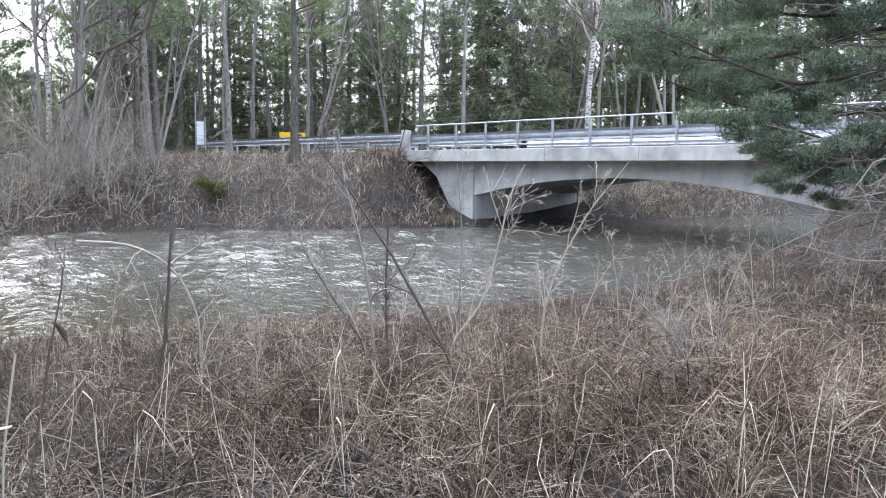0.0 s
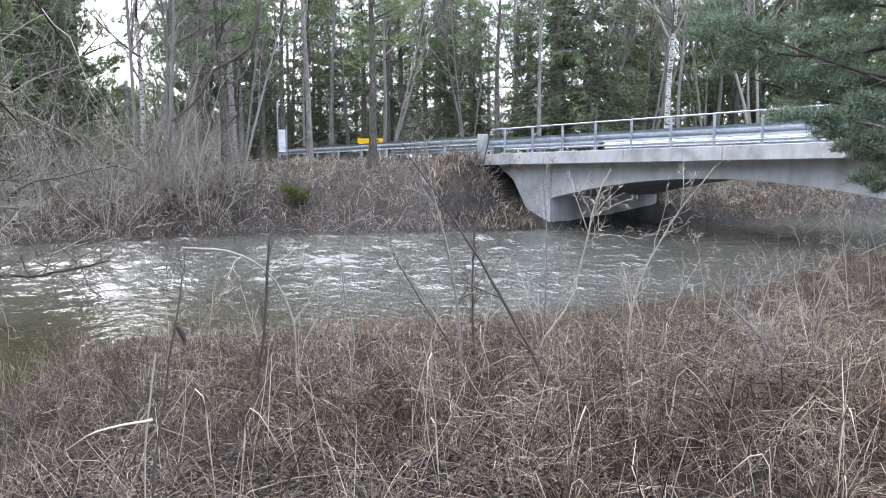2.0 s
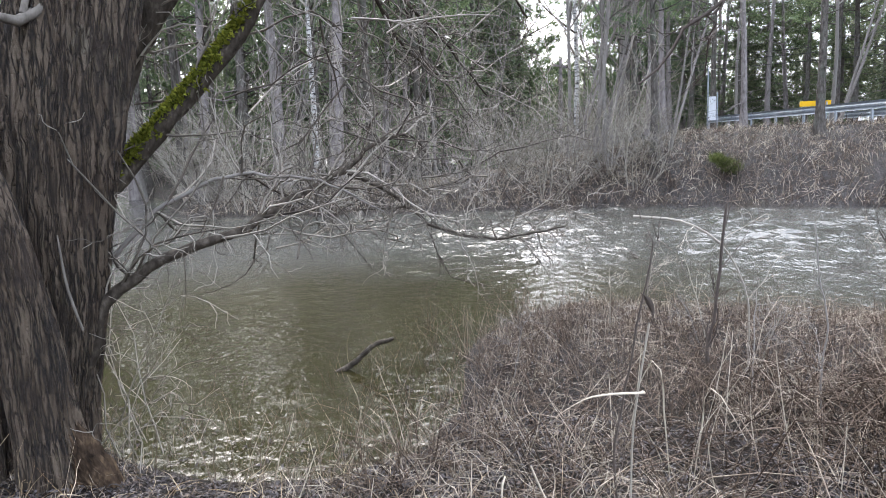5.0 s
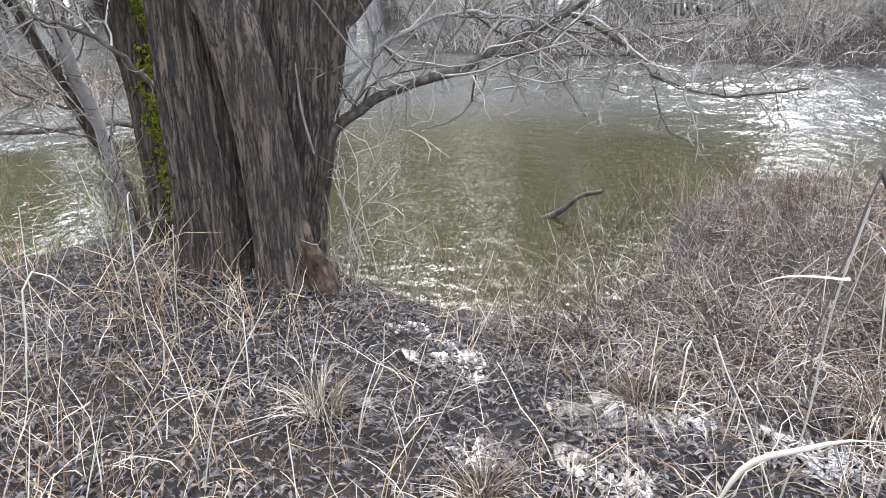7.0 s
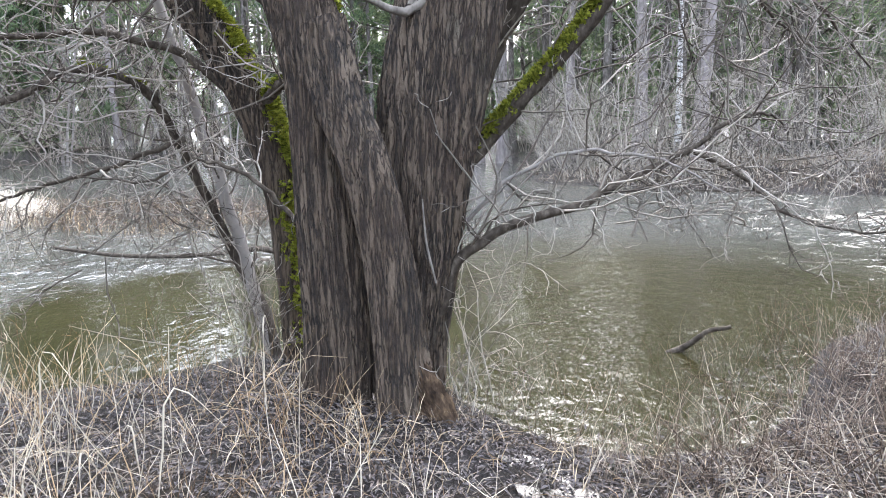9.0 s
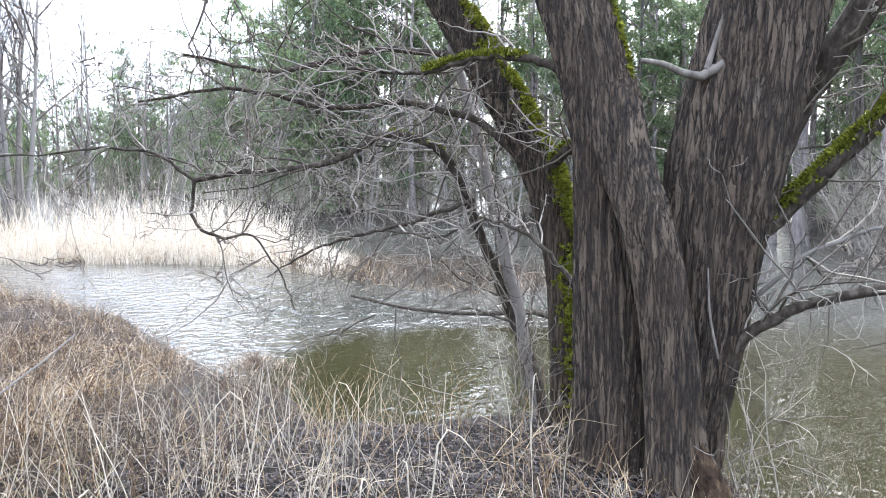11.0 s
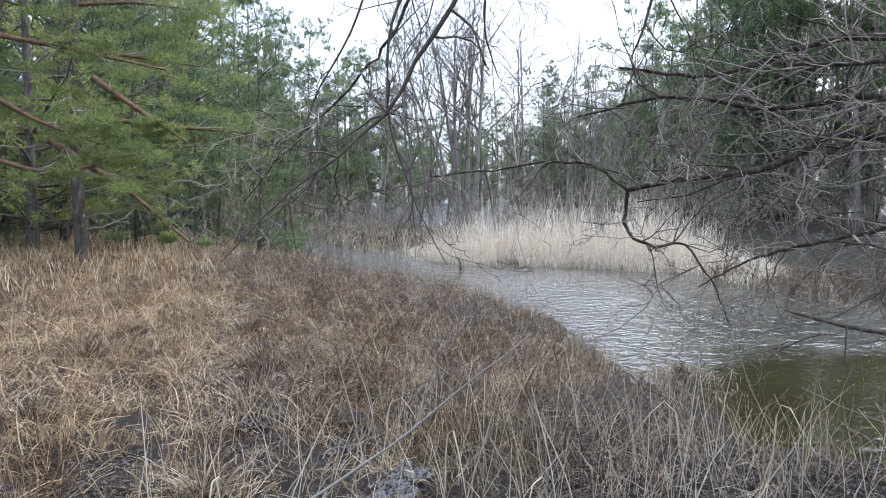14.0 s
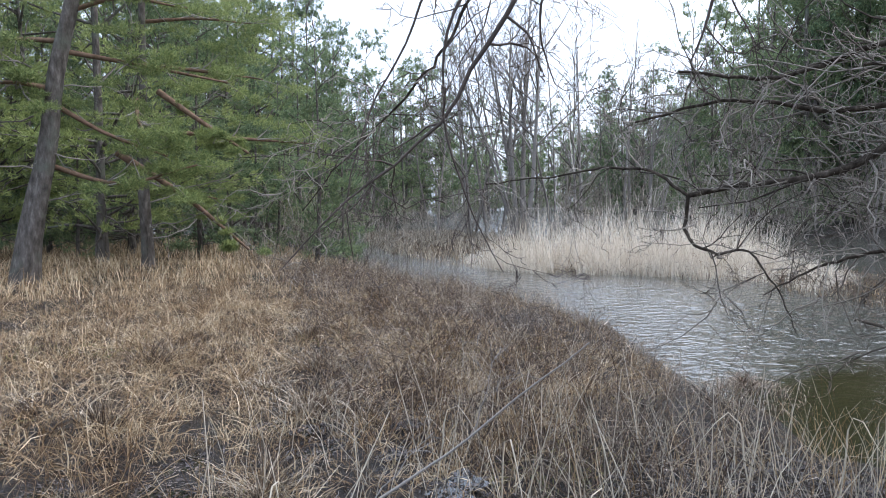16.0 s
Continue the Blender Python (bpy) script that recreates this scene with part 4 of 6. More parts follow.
# the deeper wood behind the nearest rows, too thick to tell its trees apart
def deep_wood(name, label, seed, rows, clumps, n, size, width):
    g = np.random.default_rng(seed)
    C, D, P, R = [], [], [], []
    for yaw0, yaw1, d0, d1, h0, h1, count in rows:
        for i in range(count):
            x, y = polar(g.uniform(yaw0, yaw1), g.uniform(d0, d1))
            h, z = g.uniform(h0, h1), float(ground_z(x, y))
            P.append([(x, y, z - 0.5), (x, y, z + h * 0.6), (x, y, z + h)])
            R.append([0.17, 0.12, 0.03])
            lean = g.uniform(0.7, 1.3)
            for _ in range(clumps):
                u = g.uniform(0.03, 1)
                rr = lean * (2.4 * (1 - u) ** 0.6 + 0.25)
                C.append((x + g.normal(0, rr * 0.6), y + g.normal(0, rr * 0.6), z + h * u))
                D.append((0, 0, -0.1))
    far = thing(name, label, "woods", kind="stuff")
    part("trunk", mesh_of("trunk", [tubes(np.array(P), np.array(R), 4)], M_PINEBARK), far)
    part("crown", mesh_of("crown", [sprays(g, np.array(C), np.array(D), size, n, width, 1.0)], M_SPRUCE, smooth=False), far)


deep_wood("deep_wood", "dark green conifers filling the wood behind the road", 3, [(-36, 0.4, 54, 80, 12, 18, 85), (2.2, 25.4, 54, 82, 11, 17, 22), (24.5, 32, 60, 85, 5, 8, 30), (31.2, 62, 56, 82, 13, 19, 118), (62, 94, 56, 80, 16, 22, 150),
                                                                                    (94, 97.5, 62, 80, 14, 18, 24), (97.2, 102, 88, 105, 13, 16, 28), (102, 108, 112, 130, 12, 15, 36), (107, 119.5, 130, 158, 11, 15, 62), (119.5, 128, 98, 125, 12, 15, 40), (127, 136, 70, 90, 12, 16, 32), (136, 162, 46, 66, 12, 18, 80)], 38, 8, 0.68, 0.14)
deep_wood("far_woods", "dark green pine woods along the horizon", 4, [(0, 360, 150, 230, 11, 15, 420)], 16, 9, 1.5, 0.5)


# ---- the old willow at the water's edge ----
def stem_mesh(points, radii, rings, sides, seed, flare=0.0, ridge=0.085):
    """A thick stem with furrowed bark worked into its surface."""
    q, rad = smooth_line(points, rings, radii)
    V, F = tubes(q[None], rad[None], sides)
    V = V.reshape(rings, sides, 3)
    th = np.arange(sides)[None] * 2 * np.pi / sides
    s = np.concatenate([[0], np.cumsum(np.linalg.norm(np.diff(q, axis=0), axis=1))])[:, None]
    g = np.random.default_rng(seed)
    a, b, c = g.uniform(0, 6.28, 3)
    f = np.abs(np.sin(15 * th + 1.6 * np.sin(2.3 * s + a) + 0.8 * np.sin(7 * s + b))) + 0.7 * np.abs(np.sin(27 * th + 1.9 * np.sin(3.1 * s + c) + 0.7 * np.sin(11 * s)))
    lump = 0.10 * np.sin(2 * th + a + 0.8 * s) + 0.07 * np.sin(3 * th + b - 1.1 * s)
    k = 1 + lump + ridge * (f - 0.9) + flare * np.exp(-s / 0.22) * (0.5 + 0.5 * np.sin(5 * th + c))
    V = q[:, None] + (V - q[:, None]) * k[..., None]
    return V.reshape(-1, 3), F


WB = np.array([-5.35, 1.9, 0.0])


def wil(pts):
    return np.array(pts, float) - WB


willow = thing("willow_tree", "old many-stemmed willow with furrowed bark and moss, leafless", "tree", at=tuple(WB))
A = [(-5.38, 1.70, -0.2), (-5.35, 1.70, 0.58), (-5.36, 1.65, 1.21), (-5.37, 1.62, 1.82), (-5.38, 1.60, 2.43), (-5.42, 1.50, 2.95), (-5.48, 1.34, 3.5), (-5.7, 1.0, 4.6), (-5.9, 0.6, 6.0)]
Bs = [(-4.77, 2.02, -0.15), (-4.80, 1.96, 0.5), (-4.82, 1.88, 1.26), (-4.89, 1.785, 1.8), (-5.08, 1.665, 2.3), (-5.22, 1.58, 2.75)]
Cs = [(-5.22, 2.1, -0.2), (-5.2, 2.2, 0.62), (-5.17, 2.26, 1.03), (-5.13, 2.3, 1.64), (-5.1, 2.36, 2.23), (-5.05, 2.45, 2.81), (-5.0, 2.56, 3.4), (-4.9, 2.9, 4.6), (-4.75, 3.3, 6.2)]
Ds = [(-6.5, 1.75, -0.2), (-6.53, 1.70, 0.76), (-6.56, 1.64, 1.52), (-6.60, 1.48, 2.21), (-6.66, 1.19, 2.79), (-6.71, 0.87, 3.31), (-6.74, 0.63, 3.68), (-6.8, 0.0, 4.6), (-6.8, -0.8, 5.8)]
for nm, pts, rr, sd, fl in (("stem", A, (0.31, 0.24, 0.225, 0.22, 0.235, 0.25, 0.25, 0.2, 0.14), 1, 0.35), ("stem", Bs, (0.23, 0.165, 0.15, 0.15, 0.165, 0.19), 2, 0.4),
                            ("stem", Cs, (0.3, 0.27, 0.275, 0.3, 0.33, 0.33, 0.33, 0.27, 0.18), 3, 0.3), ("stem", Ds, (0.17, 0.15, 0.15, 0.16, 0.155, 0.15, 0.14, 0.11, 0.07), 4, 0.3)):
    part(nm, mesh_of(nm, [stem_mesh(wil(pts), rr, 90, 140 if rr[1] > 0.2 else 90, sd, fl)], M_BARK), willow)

BRANCHES = [
    ([(-5.05, 2.2, 0.3), (-5.0, 2.36, 0.8), (-4.93, 2.45, 1.13), (-4.75, 2.70, 1.36), (-4.45, 3.10, 1.53), (-4.35, 3.75, 1.80), (-4.3, 4.02, 1.90)], 0.05, 0.022),
    ([(-4.3, 4.02, 1.90), (-4.25, 4.4, 1.74), (-4.05, 4.68, 1.46), (-3.73, 4.97, 1.32), (-3.16, 5.31, 1.40)], 0.02, 0.007),
    ([(-5.25, 2.5, 1.7), (-5.22, 2.80, 1.93), (-5.06, 3.10, 2.30), (-4.81, 3.48, 2.82), (-4.65, 3.67, 3.18), (-4.5, 3.85, 3.45), (-4.2, 4.2, 4.1)], 0.075, 0.045),
    ([(-5.25, 2.6, 1.9), (-5.31, 2.89, 2.58), (-5.20, 3.07, 2.98), (-5.11, 3.22, 3.25), (-5.0, 3.4, 3.6), (-4.8, 3.8, 4.6)], 0.13, 0.09),
    ([(-6.95, 1.6, -0.1), (-7.03, 1.38, 0.89), (-7.06, 1.22, 1.58), (-7.09, 1.09, 2.1), (-7.10, 0.98, 2.57), (-7.1, 0.7, 3.4)], 0.065, 0.04),
    ([(-6.9, 1.6, 0.0), (-7.0, 1.52, 0.46), (-7.05, 1.28, 1.0), (-7.09, 1.04, 1.58), (-7.05, 0.86, 2.05), (-6.85, 0.6, 2.42), (-6.77, 0.15, 2.56), (-6.77, -0.15, 2.41), (-6.75, -0.57, 2.25), (-6.70, -1.01, 2.22), (-6.61, -1.45, 2.13)], 0.055, 0.02),
    ([(-6.61, -1.45, 2.13), (-6.6, -1.75, 2.34), (-6.6, -2.15, 2.38), (-6.5, -2.65, 2.31), (-6.4, -3.2, 2.26)], 0.016, 0.006),
    ([(-6.61, -1.45, 2.13), (-6.60, -1.46, 1.8), (-6.55, -1.2, 1.66), (-6.5, -1.0, 1.7), (-6.4, -0.8, 1.5), (-6.3, -0.6, 1.1)], 0.016, 0.005),
    ([(-5.4, 1.4, 2.9), (-5.7, 1.1, 3.05), (-6.0, 0.75, 3.08), (-6.2, 0.4, 3.0), (-6.4, -0.2, 3.05)], 0.035, 0.012),
    ([(-6.5, 1.5, 2.3), (-6.1, 1.6, 2.45), (-5.8, 1.7, 2.5)], 0.045, 0.04),
    ([(-6.62, 1.35, 2.3), (-6.8, 0.9, 2.7), (-7.0, 0.3, 2.85), (-7.1, -0.4, 2.8), (-7.1, -1.2, 2.95), (-7.0, -2.0, 2.8)], 0.04, 0.01),
    ([(-6.7, 0.9, 3.2), (-6.9, 0.1, 3.3), (-7.0, -0.8, 3.1), (-6.9, -1.6, 3.2)], 0.035, 0.01),
    ([(-6.75, 0.9, 2.0), (-6.9, 0.2, 1.75), (-6.8, -0.4, 1.6), (-6.9, -0.9, 1.3)], 0.025, 0.006),
    ([(-5.2, 2.6, 1.3), (-4.9, 2.95, 1.75), (-4.6, 3.3, 1.9), (-4.3, 3.7, 1.85), (-4.0, 4.1, 1.6)], 0.02, 0.007),
    ([(-5.6, 1.5, 1.4), (-5.9, 1.2, 1.75), (-6.1, 0.9, 1.85), (-6.3, 0.5, 1.7), (-6.4, 0.1, 1.75)], 0.02, 0.007),
    ([(-5.5, 0.9, 4.8), (-5.2, 0.0, 5.1), (-4.9, -1.0, 4.9), (-4.7, -1.7, 4.3), (-4.6, -2.1, 3.75), (-4.5, -2.4, 3.35)], 0.03, 0.01),
    ([(-4.5, -2.4, 3.35), (-4.45, -2.6, 3.0), (-4.4, -2.85, 2.75), (-4.35, -3.2, 2.45), (-4.3, -3.6, 2.05)], 0.013, 0.004),
    ([(-5.8, 0.6, 5.6), (-5.8, -0.4, 5.6), (-5.7, -1.4, 5.0), (-5.6, -2.0, 4.2), (-5.55, -2.2, 3.9)], 0.028, 0.006),
    ([(-4.85, 3.0, 4.8), (-4.6, 3.9, 5.0), (-4.4, 4.8, 4.6), (-4.2, 5.6, 3.9), (-4.0, 6.2, 3.2)], 0.035, 0.008),
    ([(-5.0, 2.6, 3.5), (-4.7, 3.5, 3.9), (-4.5, 4.4, 3.6), (-4.3, 5.2, 3.0), (-4.2, 5.8, 2.5)], 0.03, 0.007),
    ([(-4.5, 3.85, 3.45), (-4.4, 4.4, 3.3), (-4.5, 5.0, 2.9), (-4.6, 5.6, 2.7)], 0.025, 0.006),
    ([(-4.3, 4.02, 1.90), (-4.3, 4.4, 2.1), (-4.4, 4.9, 2.15), (-4.6, 5.4, 2.0)], 0.02, 0.006),
]
g = np.random.default_rng(5)
TWIG = dict(k=6, n=[1, 5, 2], ratio=[1, 0.5, 0.5], angle=[0, 45, 50], wander=[0.28, 0.34, 0.4], pull=[0.0, -0.01, 0.0], tip=[0.4, 0.5, 0.6], thin=0.62, least=0.0034)
TWIG["from"] = [0, 0.2, 0.2]
twigs = {}
for n_br, (pts, r0, r1) in enumerate(BRANCHES):
    q, rad = smooth_line(wil(pts), 26, np.linspace(r0, r1, len(pts)))
    q[2:-2] += g.normal(0, 0.008, (22, 3))
    part("branch", mesh_of("branch", [tubes(q[None], rad[None], 10 if r0 > 0.03 else 6)], M_BRANCH if n_br in (4, 13) else M_LIMB), willow)
    L = np.linalg.norm(np.diff(q, axis=0), axis=1).sum()
    for _ in range(int(3 + L * 8)):
        i = int(g.integers(6, 26))
        ax = unit(q[min(i + 1, 25)] - q[i - 1])
        d = unit(ax * 0.5 + g.normal(0, 0.7, 3))
        grow(g, twigs, q[i], d, g.uniform(0.35, 1.15), min(0.011, rad[i] * 0.6), 0, TWIG)
for _ in range(48):
    p = np.array([g.uniform(-7.6, -6.3), g.uniform(-1.6, 1.2), g.uniform(0.9, 3.3)]) - WB
    grow(g, twigs, p, unit(np.array([-0.1, -0.7, -0.1]) + g.normal(0, 0.6, 3)), g.uniform(0.6, 1.5), 0.008, 0, TWIG)
for _ in range(45):
    p = np.array([g.uniform(-5.0, -3.8), g.uniform(3.0, 5.8), g.uniform(1.3, 3.6)]) - WB
    grow(g, twigs, p, unit(np.array([0.1, 0.6, -0.15]) + g.normal(0, 0.6, 3)), g.uniform(0.6, 1.4), 0.009, 0, TWIG)
CROWN = dict(BARE, n=[1, 10, 5, 3], k=6, wander=[0.12, 0.16, 0.2, 0.24], pull=[0.02, 0.0, -0.02, -0.04], least=0.005)
upper = {}
for p, d in (((-5.9, 0.6, 5.9), (-0.1, -0.3, 1)), ((-5.9, 0.6, 5.9), (-0.6, 0.1, 1)), ((-4.75, 3.3, 6.1), (0.1, 0.4, 1)), ((-4.75, 3.3, 6.1), (-0.6, 0.3, 1)), ((-6.8, -0.8, 5.7), (-0.2, -0.7, 1)), ((-6.8, -0.8, 5.7), (-0.8, 0.1, 1)), ((-4.2, 4.2, 4.1), (0.1, 0.7, 0.9)), ((-4.8, 3.8, 4.6), (-0.4, 0.6, 1))):
    grow(g, upper, np.array(p) - WB, unit(d), g.uniform(4.0, 5.5), 0.085, 0, CROWN)
for p, r in upper[0]:
    part("limb", mesh_of("limb", [tubes(p[None], r[None], 8)], M_LIMB), willow)
tagged(part("crown", mesh_of("crown", limbs({q: v for q, v in upper.items() if q}, (3, 3, 3, 3)), M_WILLOWTWIG), willow, "high leafless crown of fine branches"), kind="stuff")
for i in range(36):                                 # thin shoots from the foot of the tree
    cx, cy = ((-6.6, 1.75), (-6.2, 1.3), (-6.75, 1.4), (-4.95, 2.45))[i % 4]
    p = np.array([cx + g.normal(0, 0.16), cy + g.normal(0, 0.16), 0.1]) - WB
    grow(g, twigs, p, unit(np.array([g.normal(0, 0.22), g.normal(0, 0.22), 1.0])), g.uniform(0.6, 1.9), g.uniform(0.004, 0.009), 0, TWIG)
part("twig_growth", mesh_of("twig_growth", limbs(twigs, (3, 3, 3)), M_WILLOWTWIG), willow, "fine grey leafless twigs")
tagged(willow.children[-1], kind="stuff")


def moss_on(points, radius, n, side, seed, width=0.7):
    g2 = np.random.default_rng(seed)
    q = smooth_line(wil(points), 60)
    i = g2.integers(0, 60, n)
    T = np.gradient(q, axis=0)[i]
    T /= np.linalg.norm(T, axis=1, keepdims=True)
    s = np.array(side, float) - T * (T @ np.array(side, float))[:, None]
    s /= np.linalg.norm(s, axis=1, keepdims=True)
    w = np.cross(T, s)
    a = g2.normal(0, width * 0.5, n)[:, None]
    o = s * np.cos(a) + w * np.sin(a)
    clump = 0.5 + 0.5 * np.sin(i * 0.9 + seed) * np.sin(i * 0.37)
    keep = clump + 0.35 * np.sin(a[:, 0] * 5 + i * 0.6) > 0.33
    C = (q[i] + o * (radius * (0.96 + 0.08 * clump))[:, None] + T * g2.uniform(-0.03, 0.03, n)[:, None])[keep]
    o = o[keep]
    return sprays(g2, C, o, 0.04, 8, 0.022, 0.8)


part("moss", mesh_of("moss", [moss_on(Ds[2:8], 0.16, 3400, (0.5, 0.6, 0.6), 1, 0.75)], M_MOSS, False), willow, "bright yellow-green moss")
part("moss", mesh_of("moss", [moss_on(Ds[0:3], 0.168, 1300, (0.9, 0.35, 0.0), 2, 0.8)], M_MOSS, False), willow, "bright yellow-green moss")
part("moss", mesh_of("moss", [moss_on(BRANCHES[2][0][1:6], 0.062, 1500, (-0.1, -0.5, 0.85), 3, 1.1)], M_MOSS, False), willow, "bright yellow-green moss")
part("moss", mesh_of("moss", [moss_on(A[4:7], 0.25, 700, (0.1, 0.9, 0.4), 4, 0.35)], M_MOSS, False), willow, "bright yellow-green moss")
part("moss", mesh_of("moss", [moss_on(BRANCHES[8][0][1:4], 0.03, 350, (0, 0, 1), 6, 0.9), moss_on(BRANCHES[9][0], 0.045, 260, (0, 0, 1), 7, 0.9)], M_MOSS, False), willow, "bright yellow-green moss")
part("moss", mesh_of("moss", [moss_on(BRANCHES[5][0][5:7], 0.036, 140, (0, 0, 1), 8, 0.6)], M_MOSS, False), willow, "bright yellow-green moss")
DEAD = [([(-4.97, 1.70, 2.93), (-4.95, 1.83, 2.91), (-4.93, 1.98, 2.85), (-4.92, 2.10, 2.83)], 0.016, 0.03), ([(-4.92, 2.08, 2.83), (-4.91, 2.2, 2.9), (-4.9, 2.33, 3.03)], 0.03, 0.042), ([(-4.92, 2.12, 2.88), (-4.92, 2.2, 3.15), (-4.94, 2.32, 3.5)], 0.022, 0.012)]
for pts, r0, r1 in DEAD:
    q, rad = smooth_line(wil(pts), 14, np.linspace(r0, r1, len(pts)))
    part("broken_branch", mesh_of("broken_branch", [tubes(q[None], rad[None], 8)], M_BARE), willow, "pale broken dead branch without bark")
q, rad = smooth_line(wil([(-4.74, 2.10, 1.62), (-4.72, 2.12, 1.3), (-4.69, 2.17, 1.05)]), 8, (0.005, 0.009, 0.008))
part("split_wood", mesh_of("split_wood", [tubes(q[None], rad[None], 5)], M_BARE), willow, "pale splinter hanging from the stem")
part("root_flare", mesh_of("root_flare", [stem_mesh(wil([(-4.85, 1.97, 0.8), (-4.80, 2.0, 0.55), (-4.74, 2.05, 0.34), (-4.64, 2.12, 0.17), (-4.53, 2.2, 0.02)]), (0.04, 0.085, 0.125, 0.125, 0.07), 60, 80, 9, 0, 0.3)], M_ROT), willow, "rotten orange-brown root")


# ---- the pine leaning over the near bank ----
def pads(rng, centre, radius, flat, n):
    d = rng.normal(0, 1, (n, 3))
    d /= np.linalg.norm(d, axis=1, keepdims=True)
    p = centre + d * np.array([radius, radius, radius * flat]) * rng.uniform(0.3, 1, (n, 1)) ** 0.6
    return p, d * 0.7 + np.array([0, 0, 0.6])


def near_pine(name, label, base, trunk, r0, r1, boughs, dead, seed, size=0.15, n=15, width=0.013, bough_bark=None, green=None, shoots=10, tight=0.42):
    g = np.random.default_rng(seed)
    b0 = np.array(base, float)
    ob = thing(name, label, "tree", at=base)
    q, rad = smooth_line(np.array(trunk, float) - b0, 24, np.linspace(r0, r1, len(trunk)))
    rad[:3] *= (1.25, 1.12, 1.05)
    part("trunk", mesh_of("trunk", [stem_mesh(q, rad, 70, 48, seed, 0.15, 0.05)], M_OLDBARK), ob)
    C, D, P, R = [], [], [], []
    for pts, ra, rb, pad in boughs:
        q, rad = smooth_line(np.array(pts, float) - b0, 14, np.linspace(ra, rb, len(pts)))
        part("bough", mesh_of("bough", [tubes(q[None], rad[None], 8)], bough_bark or M_REDBARK), ob)
        for _ in range(shoots):
            i = int(g.integers(4, 14))
            e = q[i] + unit(g.normal(0, 1, 3) * (1, 1, 0.45) + unit(q[-1] - q[0]) * 0.5) * pad * g.uniform(0.4, 1.1)
            mid = (q[i] + e) / 2 + g.normal(0, 0.06, 3)
            P.append(smooth_line([q[i], mid, e], 6))
            R.append(np.linspace(rad[i] * 0.5, 0.004, 6))
            c, d = pads(g, e, pad * tight, 0.24, 46)
            C.append(c)
            D.append(d)
    tagged(part("twig_growth", mesh_of("twig_growth", [tubes(np.array(P), np.array(R), 4)], M_BRANCH), ob), kind="stuff")
    part("crown", mesh_of("crown", [sprays(g, np.concatenate(C), np.concatenate(D), size, n, width, 0.8)], green or M_NEEDLE, False), ob)
    out = {}
    for p, d, L, r in dead:
        grow(g, out, np.array(p, float) - b0, d, L, r, 0, TWIG)
    if out:
        part("dead_wood", mesh_of("dead_wood", limbs(out, (5, 3, 3)), M_BRANCH), ob, "bare grey dead branches")
    return ob


g = np.random.default_rng(21)
boughs, dead = [], []
for z, az, L, lift, pad in ((2.2, 165, 2.6, 0.05, 0.8), (2.5, 140, 2.6, -0.1, 0.8), (2.7, 185, 3.2, -0.05, 0.9), (3.0, 155, 3.9, 0.05, 1.0), (3.3, 175, 4.0, 0.1, 1.0), (3.5, 125, 3.2, 0.1, 1.0), (3.8, 165, 4.6, 0.05, 1.1),
                            (4.2, 150, 4.2, 0.15, 1.1), (4.4, 190, 4.0, 0.1, 1.1), (4.8, 170, 4.8, 0.05, 1.1), (5.2, 140, 3.9, 0.15, 1.1), (5.4, 180, 4.3, 0.1, 1.2), (5.9, 160, 4.4, 0.1, 1.2), (6.3, 200, 3.6, 0.2, 1.1), (6.6, 130, 3.5, 0.25, 1.1), (7.2, 170, 3.4, 0.3, 1.1)):
    L, pad = L * 1.08, pad * 0.85
    p = np.array([7.2, 10.2, z])
    d = np.array([math.cos(radians(az)), math.sin(radians(az)) * 0.9, lift])
    mid = p + d * L * 0.5 + np.array([g.normal(0, 0.2), g.normal(0, 0.2), -0.25])
    boughs.append(([p, p + d * L * 0.25 + g.normal(0, 0.12, 3), mid, p + d * L * 0.75 + g.normal(0, 0.15, 3), p + d * L + np.array([0, 0, 0.05 * L])], 0.04, 0.01, pad))
for i in range(96):
    a = radians(g.uniform(120, 215))
    dead.append(((7.5, 10.2, g.uniform(1.0, 4.2)), (math.cos(a), math.sin(a), g.uniform(-0.35, 0.1)), g.uniform(1.6, 3.4), 0.02))
near_pine("pine_tree", "Scots pine with spreading blue-green boughs on the near bank", (7.5, 10.2, float(ground_z(7.5, 10.2)) - 0.1),
          [(7.5, 10.2, 0.4), (7.55, 10.2, 2.5), (7.45, 10.25, 5.0), (7.4, 10.2, 8.5), (7.4, 10.2, 10.0)], 0.2, 0.07, boughs, dead, 31, 0.105, 11, 0.016, bough_bark=M_DARKTWIG, green=M_BLUEPINE, shoots=20, tight=0.3)

